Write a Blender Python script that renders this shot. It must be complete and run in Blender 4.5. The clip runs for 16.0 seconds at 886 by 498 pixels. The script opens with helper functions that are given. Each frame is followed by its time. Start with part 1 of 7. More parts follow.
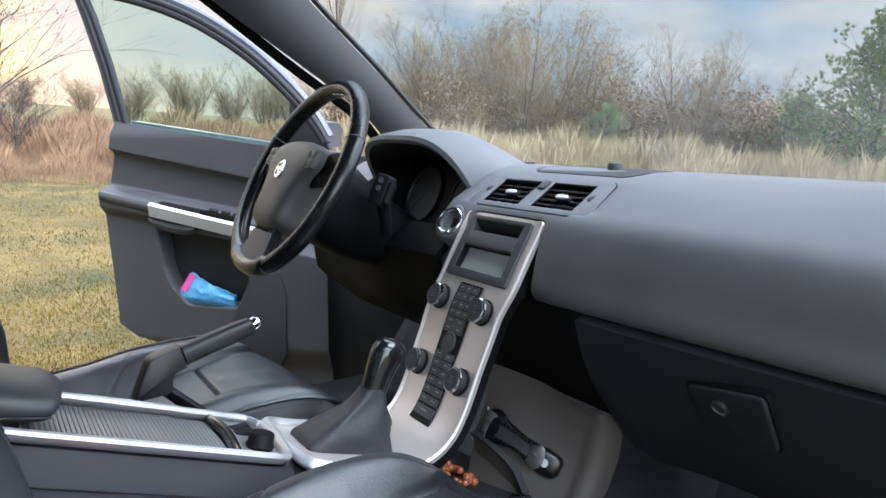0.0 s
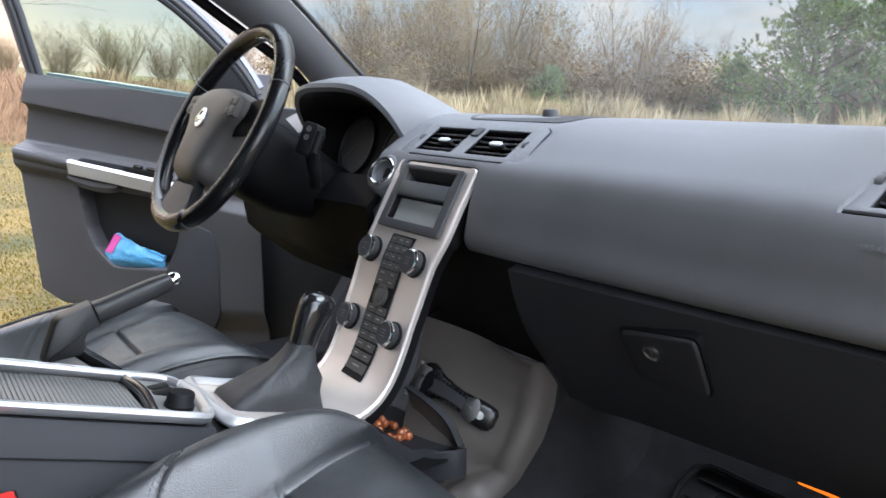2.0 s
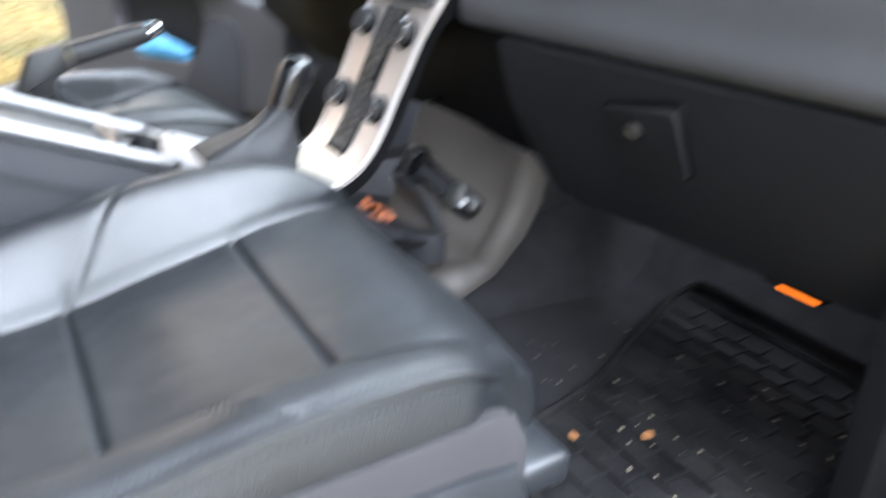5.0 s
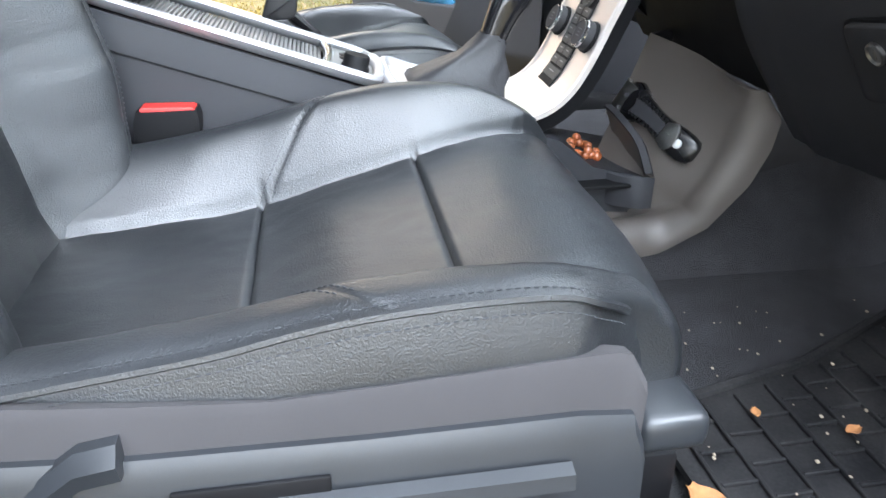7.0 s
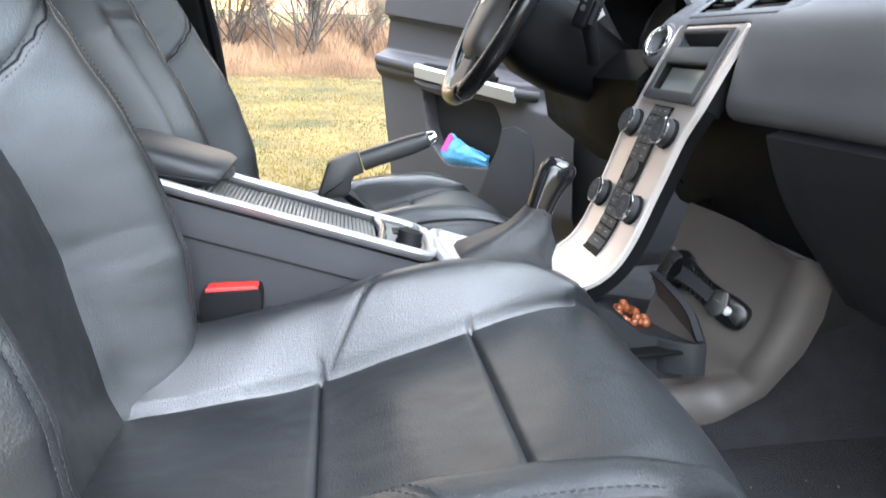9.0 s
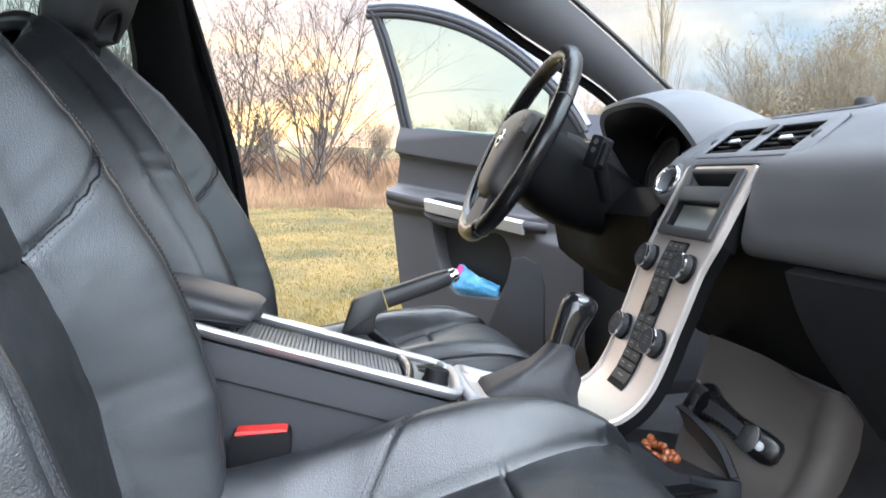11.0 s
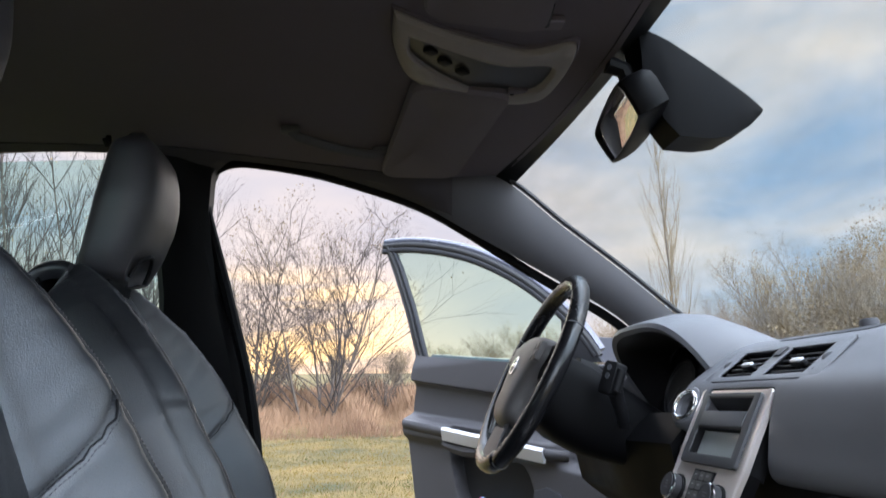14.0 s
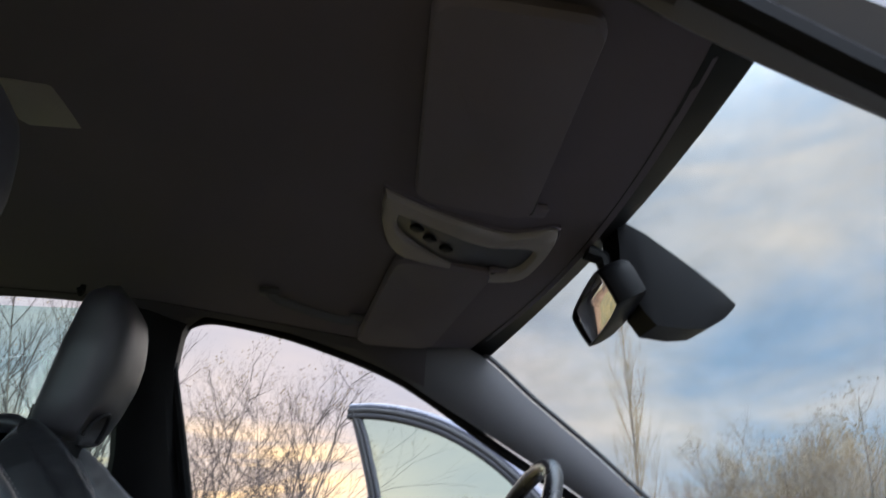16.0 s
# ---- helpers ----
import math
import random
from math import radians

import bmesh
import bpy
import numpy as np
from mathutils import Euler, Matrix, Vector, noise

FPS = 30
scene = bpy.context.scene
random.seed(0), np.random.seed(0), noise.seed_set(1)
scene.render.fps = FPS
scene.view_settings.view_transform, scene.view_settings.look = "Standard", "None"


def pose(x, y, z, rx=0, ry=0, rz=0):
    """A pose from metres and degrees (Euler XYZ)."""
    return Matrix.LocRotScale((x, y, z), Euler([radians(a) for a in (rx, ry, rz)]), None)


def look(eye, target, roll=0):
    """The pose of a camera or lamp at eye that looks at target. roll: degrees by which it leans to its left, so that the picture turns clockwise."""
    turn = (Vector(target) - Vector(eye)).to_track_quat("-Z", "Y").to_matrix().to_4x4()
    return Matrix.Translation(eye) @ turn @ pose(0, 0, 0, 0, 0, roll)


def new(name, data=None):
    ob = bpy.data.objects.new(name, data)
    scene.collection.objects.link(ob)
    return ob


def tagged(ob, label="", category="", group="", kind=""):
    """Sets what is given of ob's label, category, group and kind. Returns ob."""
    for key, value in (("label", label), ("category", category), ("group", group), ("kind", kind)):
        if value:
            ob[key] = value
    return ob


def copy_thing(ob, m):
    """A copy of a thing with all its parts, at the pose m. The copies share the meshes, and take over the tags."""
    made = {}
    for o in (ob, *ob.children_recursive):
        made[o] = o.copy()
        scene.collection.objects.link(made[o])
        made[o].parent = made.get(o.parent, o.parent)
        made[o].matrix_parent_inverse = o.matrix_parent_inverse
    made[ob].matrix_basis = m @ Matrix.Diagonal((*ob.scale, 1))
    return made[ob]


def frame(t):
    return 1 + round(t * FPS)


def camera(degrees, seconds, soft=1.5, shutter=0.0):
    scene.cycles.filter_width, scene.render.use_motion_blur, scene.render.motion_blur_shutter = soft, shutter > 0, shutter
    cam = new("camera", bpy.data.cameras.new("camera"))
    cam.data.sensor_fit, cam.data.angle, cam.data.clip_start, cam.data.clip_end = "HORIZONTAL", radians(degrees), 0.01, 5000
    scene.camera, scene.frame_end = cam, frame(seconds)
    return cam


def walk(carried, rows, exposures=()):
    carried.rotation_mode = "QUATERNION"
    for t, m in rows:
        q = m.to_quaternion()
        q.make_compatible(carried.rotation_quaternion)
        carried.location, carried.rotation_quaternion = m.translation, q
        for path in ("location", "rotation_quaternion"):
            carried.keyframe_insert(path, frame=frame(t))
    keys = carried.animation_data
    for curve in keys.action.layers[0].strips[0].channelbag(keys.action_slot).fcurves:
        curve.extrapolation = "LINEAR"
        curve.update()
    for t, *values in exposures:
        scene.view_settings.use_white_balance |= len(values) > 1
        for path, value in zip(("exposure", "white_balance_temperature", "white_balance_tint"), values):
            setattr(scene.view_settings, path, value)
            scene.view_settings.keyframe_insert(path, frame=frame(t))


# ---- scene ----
cam = camera(62.7, 16.0, shutter=0.6)
PATH = [
    (0, (0.917, -0.711, 0.977), (-0.741, 0.363, 0.664), 0.2),
    (0.5, (0.905, -0.703, 0.967), (-0.735, 0.389, 0.627), 0.1),
    (1, (0.902, -0.692, 0.961), (-0.716, 0.427, 0.6), 0.2),
    (1.5, (0.901, -0.683, 0.958), (-0.69, 0.466, 0.571), 0.2),
    (2, (0.901, -0.674, 0.951), (-0.656, 0.512, 0.539), 0.3),
    (2.5, (0.9, -0.659, 0.943), (-0.624, 0.558, 0.498), 0.2),
    (3, (0.905, -0.642, 0.934), (-0.579, 0.609, 0.451), 0.3),
    (3.5, (0.905, -0.627, 0.921), (-0.539, 0.651, 0.388), 0.5),
    (4, (0.905, -0.61, 0.902), (-0.506, 0.676, 0.308), 0.8),
    (4.5, (0.908, -0.597, 0.887), (-0.482, 0.68, 0.225), 1.7),
    (5, (0.951, -0.573, 0.84), (-0.59, 0.421, 0.041), 3.8),
    (5.2, (0.979, -0.541, 0.813), (-0.657, 0.198, -0.068), 3.6),
    (7.3, (0.977, -0.467, 0.794), (-0.797, -0.206, -0.092), -0.5),
    (7.5, (0.98, -0.47, 0.793), (-0.82, -0.216, -0.041), -0.8),
    (8, (0.976, -0.484, 0.809), (-0.87, -0.241, 0.078), -1.1),
    (8.5, (0.968, -0.495, 0.822), (-0.911, -0.251, 0.183), -1.3),
    (9, (0.971, -0.5, 0.833), (-0.936, -0.25, 0.285), -1.4),
    (9.2, (0.971, -0.506, 0.839), (-0.944, -0.252, 0.323), -1.4),
    (11.3, (0.98, -0.534, 0.854), (-0.998, -0.278, 0.699), -2.3),
    (11.5, (0.978, -0.529, 0.851), (-1.003, -0.282, 0.735), -2.3),
    (12, (0.979, -0.53, 0.852), (-1.006, -0.288, 0.832), -2.6),
    (12.5, (0.981, -0.532, 0.855), (-1.003, -0.293, 0.937), -2.9),
    (13, (0.985, -0.53, 0.858), (-0.992, -0.29, 1.046), -3.2),
    (13.5, (0.99, -0.531, 0.861), (-0.972, -0.286, 1.159), -3.4),
    (14, (0.996, -0.53, 0.864), (-0.948, -0.281, 1.261), -3.8),
    (14.5, (0.998, -0.532, 0.866), (-0.922, -0.277, 1.364), -4.1),
    (15, (0.999, -0.535, 0.869), (-0.89, -0.268, 1.469), -3.9),
    (15.5, (1.0, -0.539, 0.876), (-0.849, -0.259, 1.585), -3.6),
    (16, (0.998, -0.547, 0.884), (-0.798, -0.213, 1.698), -1.2),
]
EXPOSURES = [(0, 0.97, 6450, 10), (1.5, 1.05, 6600, 11), (2.5, 1.28, 6850, 12), (3.5, 1.54, 6900, 12), (5, 1.95, 6700, 10), (7.3, 1.92, 6750, 9), (9.2, 1.78, 6750, 10), (11.3, 1.34, 6650, 10), (12.5, 1.04, 6500, 11), (14.5, 0.86, 6400, 12), (16, 0.72, 6350, 12)]
walk(cam, [(t, look(eye, target, roll)) for t, eye, target, roll in PATH], EXPOSURES)

# ---------------------------------------------------------------- sky and sun
SUN_AZ, SUN_EL = -93.0, 6.0                       # degrees from straight ahead of the car (left is minus), and above the horizon
world = bpy.data.worlds.new("evening_sky")
world.use_nodes = True
scene.world = world
wn = world.node_tree
wn.nodes.clear()
w_out = wn.nodes.new("ShaderNodeOutputWorld")
w_bg = wn.nodes.new("ShaderNodeBackground")
w_sky = wn.nodes.new("ShaderNodeTexSky")
w_sky.sky_type, w_sky.sun_disc = "NISHITA", False
w_sky.sun_elevation, w_sky.sun_rotation = radians(SUN_EL), radians(SUN_AZ)
w_sky.air_density, w_sky.dust_density = 1.0, 1.5
w_tc = wn.nodes.new("ShaderNodeTexCoord")
w_map = wn.nodes.new("ShaderNodeMapping")
w_map.inputs["Scale"].default_value = (1.0, 1.0, 3.2)
wn.links.new(w_tc.outputs["Generated"], w_map.inputs["Vector"])
w_noise = wn.nodes.new("ShaderNodeTexNoise")
w_noise.inputs["Scale"].default_value, w_noise.inputs["Detail"].default_value, w_noise.inputs["Roughness"].default_value = 2.3, 7.0, 0.55
w_noise.inputs["Distortion"].default_value = 0.35
wn.links.new(w_map.outputs["Vector"], w_noise.inputs["Vector"])
w_cover = wn.nodes.new("ShaderNodeValToRGB")       # cloud tones: slate blue to pale grey
w_cover.color_ramp.elements[0].position, w_cover.color_ramp.elements[1].position = 0.34, 0.68
w_cover.color_ramp.elements[0].color = (0.30, 0.49, 0.71, 1)
w_cover.color_ramp.elements[1].color = (1.0, 0.91, 0.80, 1)
wn.links.new(w_noise.outputs["Fac"], w_cover.inputs["Fac"])
w_dot = wn.nodes.new("ShaderNodeVectorMath")       # towards the low sun the clouds turn warm
w_dot.operation = "DOT_PRODUCT"
w_dot.inputs[1].default_value = (math.sin(radians(SUN_AZ)) * math.cos(radians(SUN_EL)), math.cos(radians(SUN_AZ)) * math.cos(radians(SUN_EL)), math.sin(radians(SUN_EL)))
wn.links.new(w_tc.outputs["Generated"], w_dot.inputs[0])
w_near = wn.nodes.new("ShaderNodeMapRange")
w_near.inputs["From Min"].default_value, w_near.inputs["From Max"].default_value = 0.86, 1.0
w_near.inputs["To Max"].default_value = 0.72
wn.links.new(w_dot.outputs["Value"], w_near.inputs["Value"])
w_warm = wn.nodes.new("ShaderNodeMix")
w_warm.data_type = "RGBA"
w_warm.inputs[7].default_value = (0.57, 0.53, 0.61, 1)
wn.links.new(w_near.outputs["Result"], w_warm.inputs[0])
wn.links.new(w_cover.outputs["Color"], w_warm.inputs[6])
# bright yellow breaks between the cloud layers, low over the horizon on the sun's side
w_flat = wn.nodes.new("ShaderNodeMapping")
w_flat.inputs["Scale"].default_value = (1.6, 1.6, 17.0)
wn.links.new(w_tc.outputs["Generated"], w_flat.inputs["Vector"])
w_gap = wn.nodes.new("ShaderNodeTexNoise")
w_gap.inputs["Scale"].default_value, w_gap.inputs["Detail"].default_value = 2.0, 5.0
wn.links.new(w_flat.outputs["Vector"], w_gap.inputs["Vector"])
w_cut = wn.nodes.new("ShaderNodeMapRange")
w_cut.inputs["From Min"].default_value, w_cut.inputs["From Max"].default_value = 0.47, 0.56
wn.links.new(w_gap.outputs["Fac"], w_cut.inputs["Value"])
w_lowz = wn.nodes.new("ShaderNodeSeparateXYZ")
wn.links.new(w_tc.outputs["Generated"], w_lowz.inputs[0])
w_low = wn.nodes.new("ShaderNodeMapRange")
w_low.inputs["From Min"].default_value, w_low.inputs["From Max"].default_value = 0.19, 0.12
wn.links.new(w_lowz.outputs["Z"], w_low.inputs["Value"])
w_side = wn.nodes.new("ShaderNodeMapRange")
w_side.inputs["From Min"].default_value, w_side.inputs["From Max"].default_value = 0.968, 0.990
w_set = wn.nodes.new("ShaderNodeVectorMath")        # where the sun has just gone behind the cloud bank
w_set.operation = "DOT_PRODUCT"
w_set.inputs[1].default_value = (math.sin(radians(-99)) * math.cos(radians(7)), math.cos(radians(-99)) * math.cos(radians(7)), math.sin(radians(7)))
wn.links.new(w_tc.outputs["Generated"], w_set.inputs[0])
wn.links.new(w_set.outputs["Value"], w_side.inputs["Value"])
w_m1 = wn.nodes.new("ShaderNodeMath")
w_m1.operation = "MULTIPLY"
wn.links.new(w_cut.outputs["Result"], w_m1.inputs[0])
wn.links.new(w_low.outputs["Result"], w_m1.inputs[1])
w_m2 = wn.nodes.new("ShaderNodeMath")
w_m2.operation = "MULTIPLY"
wn.links.new(w_m1.outputs[0], w_m2.inputs[0])
wn.links.new(w_side.outputs["Result"], w_m2.inputs[1])
w_break = wn.nodes.new("ShaderNodeMix")
w_break.data_type = "RGBA"
w_break.inputs[7].default_value = (2.5, 1.62, 0.72, 1)
wn.links.new(w_m2.outputs[0], w_break.inputs[0])
wn.links.new(w_warm.outputs[2], w_break.inputs[6])
w_scale = wn.nodes.new("ShaderNodeVectorMath")
w_scale.operation = "SCALE"
w_scale.inputs["Scale"].default_value = 0.12
wn.links.new(w_sky.outputs["Color"], w_scale.inputs[0])
w_mix = wn.nodes.new("ShaderNodeMix")
w_mix.data_type = "RGBA"
w_mix.inputs[0].default_value = 0.9
wn.links.new(w_scale.outputs["Vector"], w_mix.inputs[6])
wn.links.new(w_break.outputs[2], w_mix.inputs[7])
w_sep = wn.nodes.new("ShaderNodeSeparateXYZ")       # an overcast sky is brighter overhead than at the horizon
wn.links.new(w_tc.outputs["Generated"], w_sep.inputs[0])
w_up = wn.nodes.new("ShaderNodeMapRange")
w_up.interpolation_type = "SMOOTHSTEP"
w_up.inputs["From Min"].default_value = 0.43
w_up.inputs["To Min"].default_value, w_up.inputs["To Max"].default_value = 0.62, 5.0
wn.links.new(w_sep.outputs["Z"], w_up.inputs["Value"])
w_cie = wn.nodes.new("ShaderNodeVectorMath")
w_cie.operation = "SCALE"
w_high = wn.nodes.new("ShaderNodeMapRange")        # overhead the cloud cover is closed and grey
w_high.inputs["From Min"].default_value, w_high.inputs["From Max"].default_value = 0.52, 0.85
w_high.inputs["To Max"].default_value = 0.85
wn.links.new(w_sep.outputs["Z"], w_high.inputs["Value"])
w_grey = wn.nodes.new("ShaderNodeMix")
w_grey.data_type = "RGBA"
w_grey.inputs[7].default_value = (0.60, 0.68, 0.79, 1)
wn.links.new(w_high.outputs["Result"], w_grey.inputs[0])
wn.links.new(w_mix.outputs[2], w_grey.inputs[6])
wn.links.new(w_grey.outputs[2], w_cie.inputs[0])
wn.links.new(w_up.outputs["Result"], w_cie.inputs["Scale"])
w_east = wn.nodes.new("ShaderNodeVectorMath")       # unseen low sky ahead and on the passenger's side, brightened to light the cabin
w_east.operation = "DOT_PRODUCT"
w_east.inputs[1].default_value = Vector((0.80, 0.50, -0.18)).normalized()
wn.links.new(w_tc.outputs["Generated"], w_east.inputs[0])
w_fill = wn.nodes.new("ShaderNodeMapRange")
w_fill.interpolation_type = "SMOOTHSTEP"
w_fill.inputs["From Min"].default_value, w_fill.inputs["From Max"].default_value = 0.12, 0.86
w_fill.inputs["To Min"].default_value, w_fill.inputs["To Max"].default_value = 1.0, 8.3
wn.links.new(w_east.outputs["Value"], w_fill.inputs["Value"])
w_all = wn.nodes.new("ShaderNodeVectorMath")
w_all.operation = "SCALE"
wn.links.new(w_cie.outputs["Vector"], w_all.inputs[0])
wn.links.new(w_fill.outputs["Result"], w_all.inputs["Scale"])
w_cool = wn.nodes.new("ShaderNodeVectorMath")      # a cool evening
w_cool.operation = "MULTIPLY"
w_cool.inputs[1].default_value = (0.985, 0.995, 1.045)
wn.links.new(w_all.outputs["Vector"], w_cool.inputs[0])
wn.links.new(w_cool.outputs["Vector"], w_bg.inputs["Color"])
w_bg.inputs["Strength"].default_value = 1.0
wn.links.new(w_bg.outputs["Background"], w_out.inputs["Surface"])

sun = new("sun", bpy.data.lights.new("sun", "SUN"))
sun.data.energy, sun.data.angle, sun.data.color = 0.4, radians(40), (1.0, 0.86, 0.70)
_s = Vector((math.sin(radians(SUN_AZ)) * math.cos(radians(14)), math.cos(radians(SUN_AZ)) * math.cos(radians(14)), math.sin(radians(14))))
sun.matrix_world = look(_s * 60, (0, 0, 0))

# ---------------------------------------------------------------- small helpers
UP = Vector((0.0382, 0.0547, 0.9978)).normalized()      # the meadow leans a little against the car
OUT = Vector((0, 0, 1)).rotation_difference(UP).to_matrix().to_4x4()


def finish(name, bm, mat, parent=None, label="", sharp=35):
    me = bpy.data.meshes.new(name)
    bmesh.ops.recalc_face_normals(bm, faces=bm.faces)
    for f in bm.faces:
        f.smooth = True
    bm.to_mesh(me)
    bm.free()
    me.set_sharp_from_angle(angle=radians(sharp))
    me.materials.append(mat)
    ob = new(name, me)
    if parent is not None:
        ob.parent = parent
    if label:
        tagged(ob, label)
    return ob


def part(name, bm, mat, parent, label="", sharp=35):
    return finish(name, bm, mat, parent, label, sharp)


def thing(name, label, category, group="", kind="", at=(0, 0, 0)):
    ob = new(name)
    ob.empty_display_size = 0.05
    ob.location = at
    return tagged(ob, label, category, group, kind)


def merge(*bms):
    out = bmesh.new()
    for b in bms:
        me = bpy.data.meshes.new("tmp")
        b.to_mesh(me)
        b.free()
        out.from_mesh(me)
        bpy.data.meshes.remove(me)
    return out


def moved(bm, m):
    bmesh.ops.transform(bm, matrix=m, verts=bm.verts)
    return bm


def box(c, s, bev=0.003, m=None, seg=2):
    bm = bmesh.new()
    bmesh.ops.create_cube(bm, size=1.0)
    bmesh.ops.transform(bm, matrix=Matrix.Diagonal((*s, 1)), verts=bm.verts)
    if bev > 0:
        bmesh.ops.bevel(bm, geom=list(bm.edges), offset=min(bev, min(s) * 0.45), segments=seg, affect="EDGES", profile=0.5)
    bmesh.ops.transform(bm, matrix=Matrix.Translation(c) if m is None else m @ Matrix.Translation(c), verts=bm.verts)
    return bm


def extr(poly, depth, m=None, bev=0.0, seg=2):
    """A flat outline (x, y), given thickness along z, from z = 0 down to -depth, with a rounded front edge."""
    bm = bmesh.new()
    vs = [bm.verts.new((x, y, 0)) for x, y in poly]
    f = bm.faces.new(vs)
    bm.normal_update()
    if f.normal.z < 0:
        f.normal_flip()
    r = bmesh.ops.extrude_face_region(bm, geom=[f])
    top = [v for v in r["geom"] if isinstance(v, bmesh.types.BMVert)]
    for v in vs:
        v.co.z = -depth
    if bev > 0:
        es = [e for e in bm.edges if all(abs(v.co.z) < 1e-9 for v in e.verts)]
        bmesh.ops.bevel(bm, geom=es, offset=bev, segments=seg, affect="EDGES", profile=0.5)
    if m is not None:
        moved(bm, m)
    return bm


def plate(outer, holes, depth, m=None, bev=0.0):
    """A flat plate with openings, front face at z = 0, thickness down to -depth."""
    bm = bmesh.new()
    for loop in [outer] + holes:
        vs = [bm.verts.new((x, y, 0)) for x, y in loop]
        for a, b in zip(vs, vs[1:] + vs[:1]):
            bm.edges.new((a, b))
    bmesh.ops.triangle_fill(bm, use_beauty=True, use_dissolve=False, edges=list(bm.edges), normal=(0, 0, 1))
    r = bmesh.ops.extrude_face_region(bm, geom=list(bm.faces))
    for v in [v for v in r["geom"] if isinstance(v, bmesh.types.BMVert)]:
        v.co.z = -depth
    if bev > 0:
        bm.normal_update()
        es = [e for e in bm.edges if all(abs(v.co.z) < 1e-9 for v in e.verts) and len(e.link_faces) == 2 and any(abs(f.normal.z) < 0.1 for f in e.link_faces)]
        bmesh.ops.bevel(bm, geom=es, offset=bev, segments=2, affect="EDGES", profile=0.5)
    return moved(bm, m) if m is not None else bm


def dashes(pts, r, step=0.0062, share=0.66):
    """A row of single stitches along a line."""
    pts = [Vector(p) for p in pts]
    arc = [0.0]
    for a, b in zip(pts, pts[1:]):
        arc.append(arc[-1] + (b - a).length)
    co = [[p[i] for p in pts] for i in range(3)]
    bms = []
    for k in range(max(int(arc[-1] / step), 1)):
        a, b = [Vector([table(arc, c, q) for c in co]) for q in (k * step, (k + share) * step)]
        bms.append(sweep([a, (a + b) / 2, b], [r * 0.5, r, r * 0.5], 5))
    return merge(*bms)


def loft(rings, closed=True, cap=True):
    bm = bmesh.new()
    rows = [[bm.verts.new(p) for p in r] for r in rings]
    n = len(rows[0])
    for a, b in zip(rows, rows[1:]):
        for i in range(n if closed else n - 1):
            j = (i + 1) % n
            bm.faces.new((a[i], a[j], b[j], b[i]))
    if cap and closed:
        bm.faces.new(rows[0][::-1])
        bm.faces.new(rows[-1])
    return bm


def sheet(fn, nu, nv, thick=0.0):
    """A surface fn(u, v) -> point, u and v from 0 to 1, thickened away from its normal."""
    bm = bmesh.new()
    rows = [[bm.verts.new(fn(i / nu, j / nv)) for j in range(nv + 1)] for i in range(nu + 1)]
    for i in range(nu):
        for j in range(nv):
            bm.faces.new((rows[i][j], rows[i + 1][j], rows[i + 1][j + 1], rows[i][j + 1]))
    if thick:
        bm.normal_update()
        back = [[bm.verts.new(v.co - v.normal * thick) for v in row] for row in rows]
        for i in range(nu):
            for j in range(nv):
                bm.faces.new((back[i][j], back[i][j + 1], back[i + 1][j + 1], back[i + 1][j]))
        for i in range(nu):
            bm.faces.new((rows[i][0], back[i][0], back[i + 1][0], rows[i + 1][0]))
            bm.faces.new((rows[i][nv], rows[i + 1][nv], back[i + 1][nv], back[i][nv]))
        for j in range(nv):
            bm.faces.new((rows[0][j], rows[0][j + 1], back[0][j + 1], back[0][j]))
            bm.faces.new((rows[nu][j], back[nu][j], back[nu][j + 1], rows[nu][j + 1]))
    return bm


def catmull(pts, n):
    """n points along a smooth curve through pts."""
    p = [Vector(q) for q in pts]
    p = [2 * p[0] - p[1]] + p + [2 * p[-1] - p[-2]]
    k = len(p) - 3
    out = []
    for i in range(n):
        s = i / (n - 1) * k
        j = min(int(s), k - 1)
        t = s - j
        a, b, c, d = p[j:j + 4]
        out.append(0.5 * (2 * b + (c - a) * t + (2 * a - 5 * b + 4 * c - d) * t * t + (3 * b - a - 3 * c + d) * t ** 3))
    return out


def curve2(pts, n):
    return [(v.x, v.y) for v in catmull([(a, b, 0) for a, b in pts], n)]


def sweep(pts, r, n=8, closed=False, flat=1.0):
    """A tube along pts; r is a number or one for each point; flat squeezes it across its second axis."""
    pts = [Vector(p) for p in pts]
    k = len(pts)
    rad = r if isinstance(r, (list, tuple)) else [r] * k
    rings = []
    side = None
    for i, p in enumerate(pts):
        a = pts[(i - 1) % k] if closed or i else p
        b = pts[(i + 1) % k] if closed or i < k - 1 else p
        d = (b - a).normalized()
        if side is None:
            side = d.orthogonal().normalized()
        side = (side - d * side.dot(d)).normalized()
        other = d.cross(side)
        rings.append([p + rad[i] * (math.cos(2 * math.pi * q / n) * side + flat * math.sin(2 * math.pi * q / n) * other) for q in range(n)])
    if closed:
        bm = loft(rings + [rings[0]], True, False)
        bmesh.ops.remove_doubles(bm, verts=bm.verts, dist=1e-6)
        return bm
    return loft(rings)


def lathe(prof, m=None, n=24):
    """A turned body: (radius, height) along local z."""
    rings = [[(max(r, 1e-4) * math.cos(2 * math.pi * i / n), max(r, 1e-4) * math.sin(2 * math.pi * i / n), h) for i in range(n)] for r, h in prof]
    bm = loft(rings)
    return moved(bm, m) if m is not None else bm


def basis(o, x, y, z):
    m = Matrix((Vector(x), Vector(y), Vector(z))).transposed().to_4x4()
    m.translation = o
    return m


